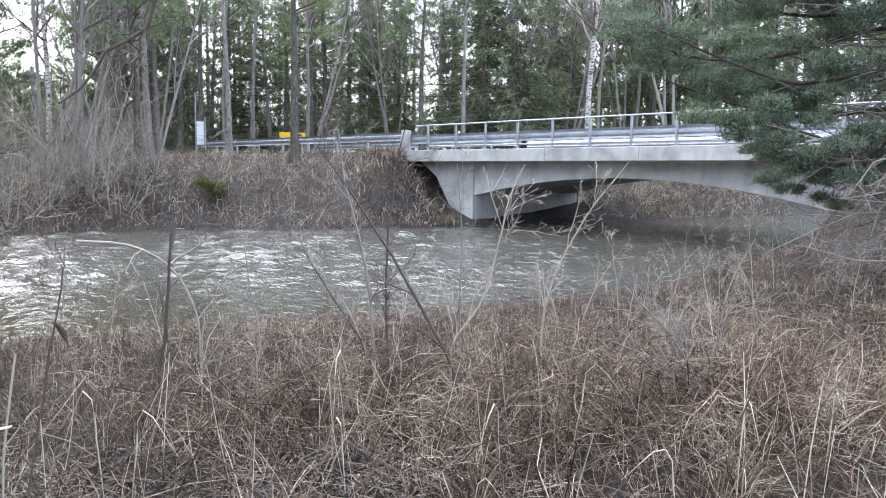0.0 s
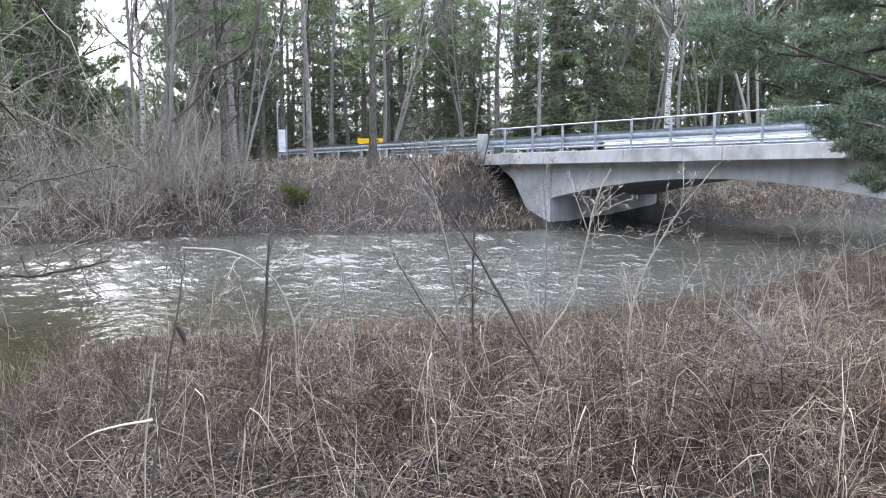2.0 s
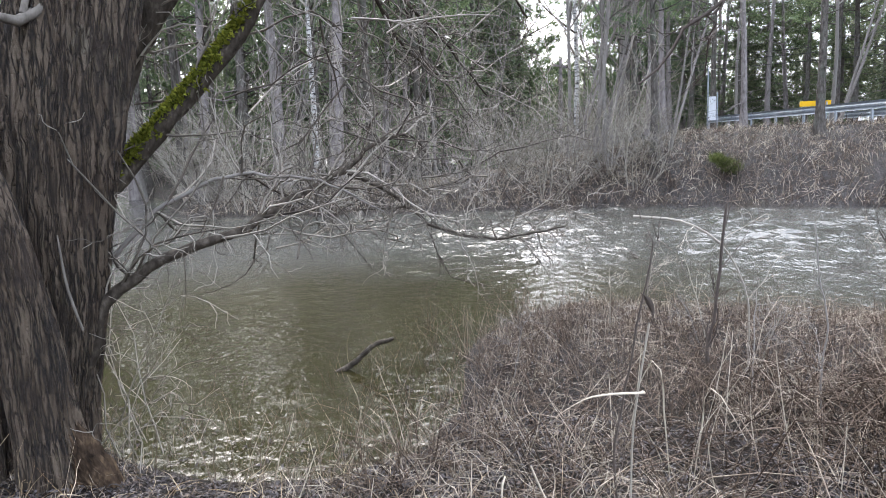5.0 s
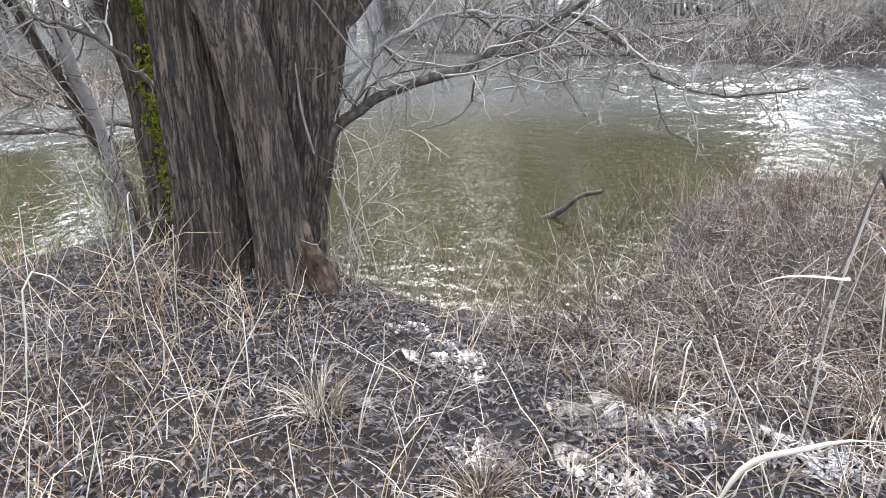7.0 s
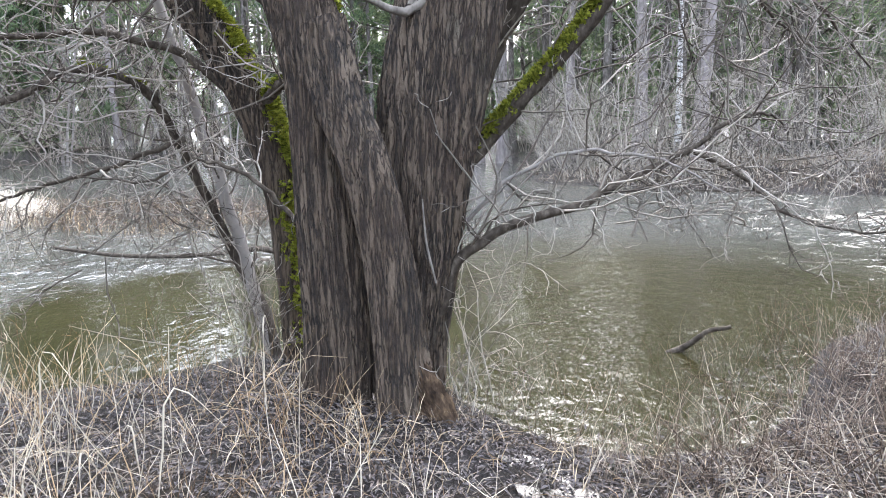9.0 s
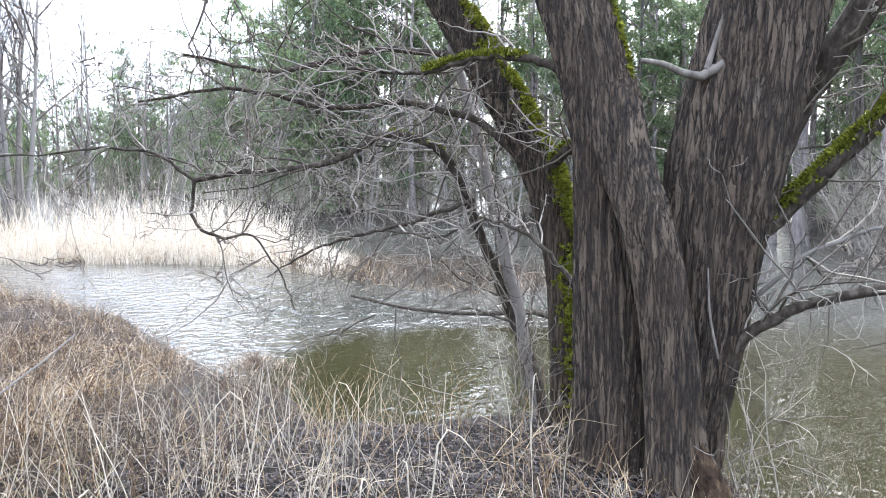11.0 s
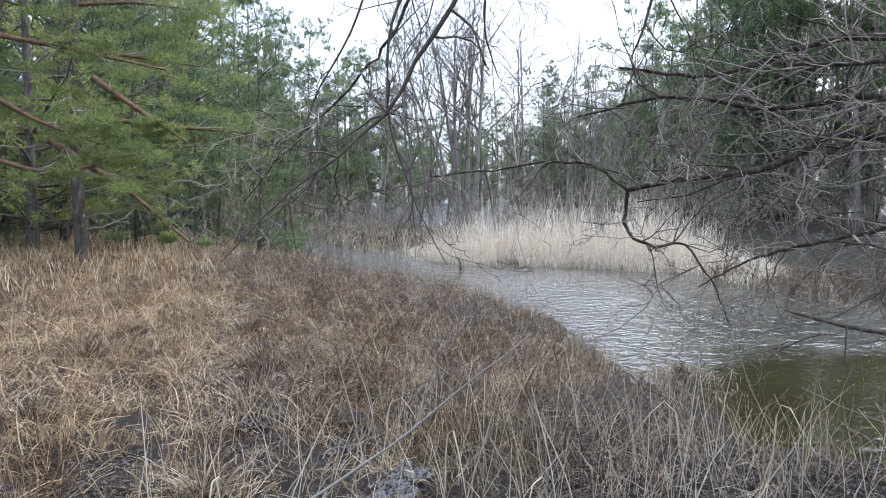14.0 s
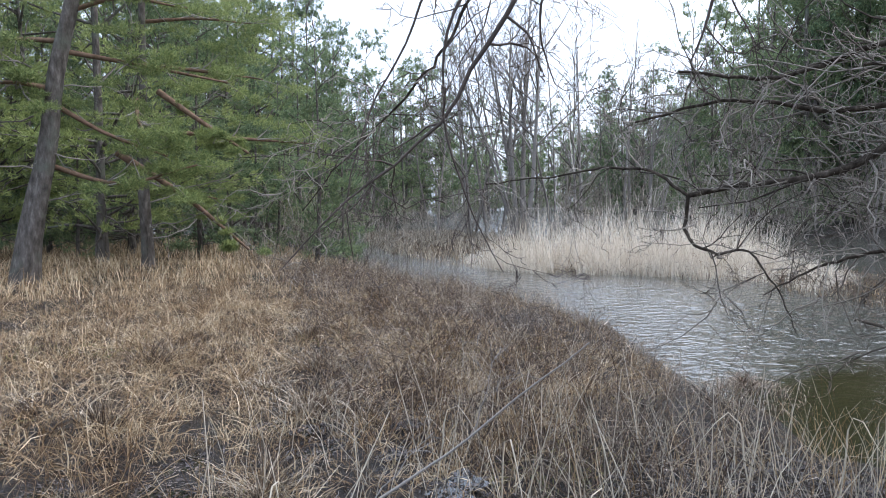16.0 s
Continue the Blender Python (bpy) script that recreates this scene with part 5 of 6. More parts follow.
# the leaning pine beyond the meadow
boughs = []
for p0, p1, p2, pad in (((-10.1, -15.2, 4.3), (-10.9, -14.6, 3.7), (-11.9, -13.8, 3.2), 0.9), ((-10.0, -15.3, 3.0), (-11.0, -14.4, 2.6), (-12.2, -13.2, 3.0), 1.0), ((-10.3, -15.1, 5.4), (-11.6, -14.2, 5.2), (-13.0, -13.0, 4.9), 1.1),
                        ((-10.4, -15.0, 6.2), (-11.2, -14.5, 6.6), (-12.6, -13.8, 6.6), 1.2), ((-10.3, -15.1, 5.6), (-9.6, -15.8, 5.6), (-8.6, -16.4, 5.4), 1.1), ((-10.5, -14.9, 7.2), (-9.8, -14.4, 7.6), (-9.0, -14.0, 7.6), 1.2),
                        ((-10.5, -14.9, 7.6), (-11.6, -15.6, 7.8), (-12.8, -16.0, 7.7), 1.2), ((-10.1, -15.2, 4.6), (-9.2, -15.2, 4.6), (-8.4, -15.4, 4.4), 0.9), ((-10.6, -14.8, 8.2), (-11.4, -14.2, 8.8), (-12.0, -13.6, 9.0), 1.2)):
    boughs.append(([p0, p1, p2], 0.06, 0.02, pad))
dead = [((-9.8, -15.35, z), (math.cos(a), math.sin(a), 0.0), L, 0.02) for z, a, L in ((2.2, 2.4, 1.2), (2.9, 0.3, 1.5), (3.4, 2.0, 1.6), (4.0, 5.5, 1.4), (4.6, 2.6, 2.0), (5.0, 0.6, 1.6))]
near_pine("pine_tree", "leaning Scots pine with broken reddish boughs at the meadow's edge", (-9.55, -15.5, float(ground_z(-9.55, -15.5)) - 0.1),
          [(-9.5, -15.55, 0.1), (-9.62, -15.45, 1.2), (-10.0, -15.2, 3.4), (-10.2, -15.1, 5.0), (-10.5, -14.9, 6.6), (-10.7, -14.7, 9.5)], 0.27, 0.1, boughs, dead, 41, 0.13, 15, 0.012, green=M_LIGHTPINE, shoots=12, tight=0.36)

# broken boughs and needle pads in front of the green wall
boughs = [([(-14.4, -17.0, 5.2), (-15.0, -15.9, 4.3), (-15.6, -14.9, 3.5)], 0.09, 0.03, 0.5), ([(-13.2, -17.2, 3.5), (-14.2, -15.8, 2.3), (-15.2, -14.6, 0.9)], 0.1, 0.03, 0.45),
          ([(-14.6, -17.4, 4.2), (-16.6, -15.8, 4.0), (-18.0, -14.6, 3.9)], 0.07, 0.02, 1.4), ([(-14.4, -17.6, 6.0), (-16.0, -16.6, 5.9), (-17.2, -15.8, 5.8)], 0.06, 0.02, 1.3),
          ([(-14.2, -17.6, 5.0), (-13.4, -16.6, 4.3), (-13.0, -15.9, 4.0)], 0.06, 0.02, 1.2), ([(-14.6, -17.8, 7.2), (-15.8, -16.8, 7.4), (-17.0, -16.0, 7.4)], 0.06, 0.02, 1.4),
          ([(-14.6, -17.8, 8.2), (-13.8, -16.8, 8.2), (-13.0, -16.4, 8.2)], 0.06, 0.02, 1.4), ([(-14.4, -17.5, 3.0), (-15.6, -17.8, 2.6), (-17.0, -17.6, 2.3)], 0.06, 0.02, 1.3)]
dead = [((-14.4, -17.5, z), (math.cos(a), math.sin(a), -0.1), L, 0.022) for z, a, L in ((1.6, 1.2, 2.6), (2.2, 2.6, 2.8), (2.8, 1.8, 2.6), (3.4, 0.8, 2.2), (1.2, 2.0, 2.4), (4.4, 2.2, 2.4))]
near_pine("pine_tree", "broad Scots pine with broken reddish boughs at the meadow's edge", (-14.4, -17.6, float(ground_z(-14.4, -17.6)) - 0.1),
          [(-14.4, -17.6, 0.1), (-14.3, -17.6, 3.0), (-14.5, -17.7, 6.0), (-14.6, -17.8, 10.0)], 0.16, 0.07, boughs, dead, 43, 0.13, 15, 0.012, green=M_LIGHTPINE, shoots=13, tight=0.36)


# ---- dry grass, reeds, brambles and litter ----
PUDDLES = [(-2.05, 2.42, 0.36), (-2.95, 2.2, 0.32), (-1.75, 1.95, 0.26), (-2.5, 2.95, 0.26), (-3.25, 2.6, 0.26), (-2.3, 1.65, 0.18), (-3.0, 1.4, 0.2), (-3.6, 2.3, 0.2), (-3.5, 1.0, 0.16), (-1.4, 2.75, 0.22)]
pr = np.random.default_rng(15)
PUDDLES += [(float(pr.uniform(-5.2, -2.4)), float(pr.uniform(-4.6, -2.2)), float(pr.uniform(0.1, 0.3))) for _ in range(18)]


def scatter(rng, x0, x1, y0, y1, n, keep=None, margin=0.02):
    x, y = rng.uniform(x0, x1, n), rng.uniform(y0, y1, n)
    ok = ground_z(x, y) > margin
    ok &= np.hypot(x + 0.15, y) > 1.5
    if keep is not None:
        ok &= keep(x, y)
    for px, py, size in PUDDLES:
        if py < -1.5:
            ok &= np.hypot(x - px, (y - py) / 0.6) > size * rng.uniform(0.9, 1.5, n)
    x, y = x[ok], y[ok]
    return np.stack([x, y, ground_z(x, y) - 0.03], 1)


def patchy(x, y, f, level, seed):
    return waves(x, y, f, seed) + 0.5 * waves(x, y, f * 3.1, seed + 2) > level


def low_by_water(p):
    """Growth is tallest up the bank and low towards the water."""
    return np.clip(1.05 - 0.15 * (np.hypot(p[:, 0] * 0.6, p[:, 1]) - 4.0), 0.32, 1.0)


def grass(name, label, rng, base, h0, h1, w0, w1, b0, b1, mat, k=4, fall=None):
    n = len(base)
    h0 = h0 * fall(base) if fall else h0
    h1 = h1 * fall(base) if fall else h1
    data = blades(rng, base, rng.uniform(h0, h1, n) * (0.8 + 0.35 * waves(base[:, 0], base[:, 1], 0.9, 5)), rng.uniform(w0, w1, n), rng.uniform(b0, b1, n), k)
    return thing(name, label, "grass", kind="stuff", data=mesh_of(name, [data], mat, False))


def tangle(rng, base, length, width, lean, wander=0.3, droop=0.16, k=5, tip=0.3):
    """Thin dead stems that lean every way, wander and sink; no two alike."""
    n = len(base)
    az = rng.uniform(0, 2 * np.pi, n)
    d = np.stack([np.cos(az) * np.sin(lean), np.sin(az) * np.sin(lean), np.cos(lean)], 1)
    P = [base]
    for _ in range(k - 1):
        d = d + rng.normal(0, wander, (n, 3)) - np.array([0, 0, droop])
        d /= np.linalg.norm(d, axis=1, keepdims=True) + 1e-9
        q = P[-1] + d * (length / (k - 1))[:, None]
        q[:, 2] = np.maximum(q[:, 2], base[:, 2] + 0.04 + 0.05 * width / 0.006 * rng.uniform(0, 1, n))
        P.append(q)
    P = np.stack(P, 1)
    T = np.gradient(P, axis=1)
    side = np.cross(T, rng.normal(0, 1, (n, 1, 3)))
    side /= np.linalg.norm(side, axis=2, keepdims=True) + 1e-9
    W = (width[:, None] * (1 - (1 - tip) * np.linspace(0, 1, k))[None])[:, :, None] * 0.5
    V = np.stack([P - side * W, P + side * W], 2)
    i, j = np.meshgrid(np.arange(n), np.arange(k - 1), indexing="ij")
    b = (i * k + j) * 2
    return V.reshape(-1, 3), np.stack([b, b + 1, b + 3, b + 2], -1).reshape(-1, 4)


def dead_stems(name, label, rng, base, length, width, lean, mat, wander=0.3, droop=0.16, k=5, fall=None, category="grass"):
    n = len(base)
    L = rng.uniform(*length, n) * (0.8 + 0.35 * waves(base[:, 0], base[:, 1], 0.9, 5)) * (0.9 + 0.55 * waves(base[:, 0], base[:, 1], 4.3, 2))
    L = np.maximum(L, 0.08)
    if fall:
        L = L * fall(base)
    data = tangle(rng, base, L, rng.uniform(*width, n), np.abs(rng.normal(lean[0], lean[1], n)), wander, droop, k)
    return thing(name, label, category, kind="stuff", data=mesh_of(name, [data], mat, False))


def canes(rng, base, length, r, rise, k=7, fall=None):
    """Thin arching canes."""
    n = len(base)
    az, t = rng.uniform(0, 2 * np.pi, n), np.linspace(0, 1, k)
    out = np.stack([np.cos(az), np.sin(az), np.zeros(n)], 1)
    L, up = rng.uniform(*length, n), rng.uniform(*rise, n)
    if fall:
        up = up * fall(base)
    P = base[:, None] + out[:, None] * (L * (1 - up * 0.5))[:, None, None] * t[None, :, None] ** 1.2
    P[:, :, 2] += (L * up)[:, None] * (1.7 * t - 1.0 * t**2)[None]
    w = rng.normal(0, 0.03, (n, k, 3)) * np.minimum(1, t * 3)[None, :, None]
    P = P + np.cumsum(w * 1.5, 1)
    R = rng.uniform(*r, n)[:, None] * (1 - 0.6 * t)[None]
    return tubes(P, R, 3)


def front(x, y):
    return (y > 2.6) & (x > -5.2)


rng = np.random.default_rng(77)
b = scatter(rng, -5.2, 10, 2.6, 18, 28000, lambda x, y: front(x, y) & (y < 12 + x * 0.6) & patchy(x, y, 1.6, -0.05, 2))
dead_stems("dry_grass", "tangled brown dry grass on the near river bank", rng, b, (0.3, 0.85), (0.004, 0.009), (0.35, 0.5), M_GRASS, 0.3, 0.15, 5, low_by_water)
b = scatter(rng, -5.2, 10, 5.2, 16, 17000, lambda x, y: front(x, y) & (y < 12 + x * 0.6))
dead_stems("dry_grass", "fine upright reddish-brown stems on the near river bank", rng, b, (0.35, 0.9), (0.004, 0.009), (0.0, 0.22), M_BRAMBLE, 0.14, 0.04, 4, low_by_water)
b = scatter(rng, -5.2, 8, 2.6, 9, 15000, lambda x, y: front(x, y) & (y < 12 + x * 0.6))
dead_stems("thatch", "flattened dark dead stems matted on the bank", rng, b, (0.2, 0.6), (0.003, 0.007), (1.15, 0.3), M_BRAMBLE, 0.35, 0.1, 5)
b = scatter(rng, -5.2, 7, 2.8, 10, 2600, lambda x, y: front(x, y) & (y < 12 + x * 0.6) & patchy(x, y, 1.1, -0.2, 6))
dead_stems("dry_grass", "pale bleached stems tangled among the brown growth", rng, b, (0.25, 0.75), (0.003, 0.006), (0.6, 0.5), M_STRAW, 0.38, 0.14, 6, low_by_water)
b = scatter(rng, -5.2, 9, 2.8, 16, 4600, lambda x, y: front(x, y) & (y < 12 + x * 0.6))
mound = np.stack([rng.normal(0.1, 1.3, 1500), rng.normal(4.9, 0.55, 1500)], 1)
mound = np.concatenate([mound, np.stack([rng.normal(2.3, 0.7, 700), rng.normal(5.2, 0.6, 700)], 1)])
mound = np.column_stack([mound, ground_z(mound[:, 0], mound[:, 1]) - 0.03])
thing("brambles", "tangle of reddish-brown bramble canes on the near bank", "brambles", kind="stuff", data=mesh_of("brambles", [canes(rng, b, (0.3, 1.2), (0.002, 0.0055), (0.1, 1.0), 5, low_by_water), canes(rng, mound, (0.4, 1.1), (0.002, 0.005), (0.35, 0.75), 6)], M_BRAMBLE))
b = scatter(rng, -6.0, -3.0, 2.4, 7.4, 1500, margin=-0.25)
dead_stems("dry_grass", "dead stalks standing in the flooded edge of the river", rng, b, (0.3, 0.75), (0.003, 0.007), (0.1, 0.35), M_BRAMBLE, 0.2, 0.08, 5)
b = scatter(rng, -5.2, -0.5, -1.2, 3.2, 1000, lambda x, y: (np.hypot(x, y) > 1.7) & patchy(x, y, 2.1, -0.1, 3))
dead_stems("dry_grass", "sparse bleached grass stalks on the muddy bank", rng, b, (0.15, 0.6), (0.003, 0.007), (0.5, 0.45), M_MEADOW, 0.25, 0.12, 6)
b = scatter(rng, -6.9, -1.5, -3.2, 1.6, 2300, lambda x, y: (np.hypot(x, y) > 2.0) & (x < -1.6 + y) & patchy(x, y, 1.7, -0.15, 5))
dead_stems("dry_grass", "tall bleached grass stalks by the willow", rng, b, (0.3, 0.95), (0.003, 0.007), (0.2, 0.35), M_MEADOW, 0.2, 0.08, 6)
b = scatter(rng, -7.0, -1.6, -4.2, 0.4, 520, lambda x, y: (np.hypot(x, y) > 2.2) & (x < -1.2 + y * 0.6))
dead_stems("dry_grass", "tall straw-pale stalks leaning over the mud", rng, b, (0.45, 1.05), (0.0035, 0.0075), (0.15, 0.35), M_STRAW, 0.16, 0.06, 6)
b = scatter(rng, -17, -1.2, -26, -2.2, 34000, lambda x, y: (np.hypot(x, y) > 2.4) & patchy(x, y, 1.2, -0.2, 1))
dead_stems("meadow_grass", "golden-brown matted meadow grass", rng, b, (0.2, 0.6), (0.004, 0.012), (0.7, 0.45), M_MEADOW, 0.25, 0.15, 4)
b = scatter(rng, -12, -1.4, -14, -2.0, 34000, lambda x, y: (np.hypot(x, y) > 2.2) & (away(x, y, NEAR_SHORE) + 1.1 * waves(x, y, 0.9, 1) + 0.7 * waves(x, y, 2.1, 3) > 2.8) & patchy(x, y, 1.9, -0.15, 8))
dead_stems("meadow_grass", "tawny fine grass stems in the meadow", rng, b, (0.15, 0.5), (0.003, 0.008), (0.5, 0.5), M_MEADOW, 0.3, 0.15, 4)
b = scatter(rng, -27, -4, -36, -12, 16000, lambda x, y: np.hypot(x, y) > 15)
grass("meadow_grass", "pale brown grass at the far edge of the meadow", rng, b, 0.3, 0.7, 0.012, 0.03, 0.1, 0.6, M_MEADOW, 3)
b = scatter(rng, -9, -1.2, -9, -1.5, 6000, lambda x, y: (np.hypot(x, y) > 2.2) & patchy(x, y, 0.8, 0.3, 4))
dead_stems("green_grass", "tufts of green winter grass in the meadow", rng, b, (0.1, 0.32), (0.003, 0.007), (0.9, 0.4), M_GREENGRASS, 0.3, 0.2, 4)


def shore_strip(x, y):
    d = away(x, y, NEAR_SHORE)
    d = d + 0.9 * waves(x, y, 0.8, 1) + 0.7 * waves(x, y, 2.3, 2)
    return (d < 4.4 - 0.12 * np.abs(x + 11)) & (y < -0.8) & ((d > 1.3) | patchy(x, y, 1.9, 0.1, 9))


b = scatter(rng, -20, -4.4, -14, -0.8, 15000, shore_strip)
thing("brambles", "reddish-brown brambles along the flooded shore", "brambles", kind="stuff", data=mesh_of("brambles", [canes(rng, b[:4000], (0.3, 0.9), (0.002, 0.0055), (0.3, 0.9), 5)], M_BRAMBLE))
b = scatter(rng, -24, -4, -20, -1, 19000, shore_strip)
dead_stems("dry_grass", "dark tangled stalks along the flooded shore", rng, b, (0.3, 0.8), (0.003, 0.008), (0.4, 0.4), M_BRAMBLE, 0.3, 0.12, 5)
b = scatter(rng, -24, -4, -20, -1, 7000, shore_strip)
dead_stems("dry_grass", "pale dry stalks along the flooded shore", rng, b, (0.3, 0.8), (0.004, 0.009), (0.3, 0.4), M_GRASS, 0.25, 0.1, 5)

b = scatter(rng, -10, -1.4, -10, -2.0, 22000, lambda x, y: np.hypot(x, y) > 2.1)
dead_stems("meadow_grass", "short tangled brown grass in the meadow", rng, b, (0.12, 0.4), (0.003, 0.007), (1.1, 0.35), M_MEADOW, 0.35, 0.1, 4)

# flattened thatch between the tufts
b = scatter(rng, -11, 6, -12, 11, 22000, lambda x, y: (np.hypot(x, y) > 1.7) & ((y > 2.4) | (x < -1.2)) & ((y > 2.8) | (y < -1.5)))
dead_stems("thatch", "flattened dead grass matted on the ground", rng, b, (0.15, 0.45), (0.003, 0.007), (1.35, 0.2), M_GRASS, 0.35, 0.06, 4)

b = scatter(rng, -5.4, -0.6, -1.8, 3.2, 4200, lambda x, y: (np.hypot(x, y) > 1.65) & patchy(x, y, 1.8, -0.25, 7))
dead_stems("thatch", "flattened pale straws strewn over the mud", rng, b, (0.15, 0.5), (0.003, 0.006), (1.3, 0.25), M_GRASS, 0.3, 0.05, 5)

# the reed bed in the shallows
REEDS = [(-18.4, -1.2), (-20.2, -2.2), (-20.9, -5.5), (-20.5, -9.0), (-21.6, -11.2), (-25, -13.5), (-28, -9), (-29, -4), (-25, -1.0), (-21, -0.2)]
x, y = rng.uniform(-31, -18, 46000), rng.uniform(-18, 0, 46000)
ok = inside(x, y, REEDS) & (waves(x, y, 0.9, 3) + 0.6 * waves(x, y, 2.6, 1) > -0.35)
ok &= rng.uniform(0, 1, 46000) < np.where(away(x, y, REEDS[:5]) < 2.5, 1.0, 0.45)
x, y = x[ok], y[ok]
tall = np.clip(1.0 - 0.6 * np.clip((y + 3.8) / 2.2, 0, 1) - 0.62 * np.clip((-y - 9.5) / 2.5, 0, 1), 0.25, 1.1) * (0.72 + 0.5 * waves(x, y, 1.1, 2) + 0.5 * waves(x, y, 3.4, 4))
tall *= np.clip(away(x, y, REEDS) / 0.9, 0.35, 1)
base = np.stack([x, y, np.full(len(x), -0.05)], 1)
n = len(x)
stalk = blades(rng, base, rng.uniform(0.9, 2.6, n) * tall, rng.uniform(0.010, 0.02, n), rng.uniform(0.0, 0.4, n), 3, tip=0.4)
leaf = blades(rng, base[::2] + np.array([0, 0, 0.2]), rng.uniform(0.4, 1.1, len(base[::2])) * tall[::2], rng.uniform(0.015, 0.03, len(base[::2])), rng.uniform(0.3, 1.0, len(base[::2])), 3)
thing("reed_bed", "pale bleached reeds standing in the flooded shallows", "reeds", kind="stuff", data=mesh_of("reed_bed", [stalk, leaf], M_REED, False))

# trampled brown reeds and sedge round it
LOW_REEDS = [(-15.1, 3.4), (-15.8, 1.0), (-17.4, -0.6), (-18.6, -1.6), (-20.6, -2.4), (-21.4, -5.5), (-20.9, -9.0), (-22.2, -12), (-25, -15.8), (-31, -20), (-32, -16), (-27, -10), (-26, -2), (-22, 3.0), (-18, 5.2)]
x, y = rng.uniform(-32, -15, 26000), rng.uniform(-20, 5, 26000)
ok = inside(x, y, LOW_REEDS) & (waves(x, y, 0.8, 6) + 0.6 * waves(x, y, 2.3, 1) > -0.3)
base = np.stack([x[ok], y[ok], np.full(ok.sum(), -0.04)], 1)
grass("reed_litter", "brown broken stalks lying round the reeds", rng, base, 0.12, 0.45, 0.012, 0.03, 0.3, 1.3, M_MEADOW, 3)
x, y = rng.uniform(-22, -15, 3000), rng.uniform(-8, 5, 3000)
ok = inside(x, y, LOW_REEDS)
thing("brambles", "brown twigs standing in the flooded shallows", "brambles", kind="stuff", data=mesh_of("brambles", [canes(rng, np.stack([x[ok], y[ok], np.full(ok.sum(), -0.05)], 1), (0.3, 0.9), (0.005, 0.009), (0.3, 1.0), 4)], M_BRAMBLE))

SEDGE = [(-24.2, -14.6), (-27, -18.0), (-33, -23.5), (-44, -31), (-50, -28), (-42, -19), (-31, -13.0)]
x, y = rng.uniform(-50, -24, 17000), rng.uniform(-31, -13, 17000)
ok = inside(x, y, SEDGE)
base = np.stack([x[ok], y[ok], np.full(ok.sum(), -0.05)], 1)
grass("sedge", "low brown sedge standing in the far shallows", rng, base, 0.25, 0.75, 0.03, 0.06, 0.1, 0.9, M_GRASS, 3)

# brown grass on the far bank
def far_bank(x, y):
    return inside(x, y, FAR_LAND) & (away(x, y, FAR_SHORE) < 9) & (np.abs((x - BR_K[0]) * BR_N[0] + (y - BR_K[1]) * BR_N[1] - 3.4) > 3.4)


b = scatter(rng, -22, 16, 14, 40, 60000, far_bank)
dead_stems("dry_grass", "brown dead grass and bracken on the far bank", rng, b[:13000], (0.2, 0.6), (0.009, 0.02), (0.7, 0.4), M_GRASS, 0.3, 0.15, 4)
dead_stems("dry_grass", "dark brown weeds on the far bank", rng, b[13000:26000], (0.2, 0.65), (0.009, 0.02), (0.6, 0.4), M_BRAMBLE, 0.3, 0.15, 4)
b2 = scatter(rng, -14, 14, 19, 36, 9000, lambda x, y: far_bank(x, y) & (away(x, y, FAR_SHORE) < 4.5))
thing("brambles", "brown tangle of bracken and brambles on the far bank", "brambles", kind="stuff", data=mesh_of("brambles", [canes(rng, b2[:4200], (0.5, 1.4), (0.006, 0.012), (0.2, 0.8), 5)], M_BRAMBLE))

b2 = scatter(rng, -3, 6, 23, 31, 9000, far_bank)
grass("dry_grass", "dark dead bracken on the slope beside the bridge", rng, b2[:3600], 0.3, 0.8, 0.02, 0.05, 0.2, 1.1, M_BRAMBLE, 3)

# fallen leaves on the mud
b = np.concatenate([scatter(rng, -7, 5, -5, 7, 12000, lambda x, y: np.hypot(x + 1.5, y - 1.5) < 6), scatter(rng, -6.5, 0.5, -1.6, 4.6, 46000), scatter(rng, -6.6, -3.4, 2.4, 6.0, 1400, margin=-0.1)])
floating = []
for x, y, s in PUDDLES:                              # leaves that float on the puddles
    a, r = rng.uniform(0, 6.28, int(900 * s)), 1.5 * s * np.sqrt(rng.uniform(0, 1, int(900 * s)))
    floating.append(np.stack([x + r * np.cos(a), y + 0.6 * r * np.sin(a), np.full(len(a), float(ground_z(x, y)) - 0.036)], 1))
b[:, 2] = np.maximum(b[:, 2], -0.035)
b = np.concatenate([b] + floating)
n = len(b)
az, tip, s = rng.uniform(0, 6.28, n), rng.normal(0, 0.28, (n, 2)), rng.uniform(0.009, 0.03, n)
u = np.stack([np.cos(az), np.sin(az), tip[:, 0]], 1) * s[:, None]
v = np.stack([-np.sin(az), np.cos(az), tip[:, 1]], 1) * (s * 0.3)[:, None]
c = b + np.array([0, 0, 0.045])
V = np.stack([c - u, c - u * 0.2 - v + np.array([0, 0, 0.006]), c + u, c + u * 0.1 + v + np.array([0, 0, 0.008])], 1)
thing("leaf_litter", "wet grey-brown fallen leaves on the mud", "leaves", kind="stuff", data=mesh_of("leaf_litter", [(V.reshape(-1, 3), np.arange(n * 4).reshape(-1, 4))], M_LITTER, False))


# ---- saplings and hanging twigs near the camera ----
SHOOT = dict(TWIG, least=0.0023, wander=[0.17, 0.22, 0.28], n=[1, 5, 2])


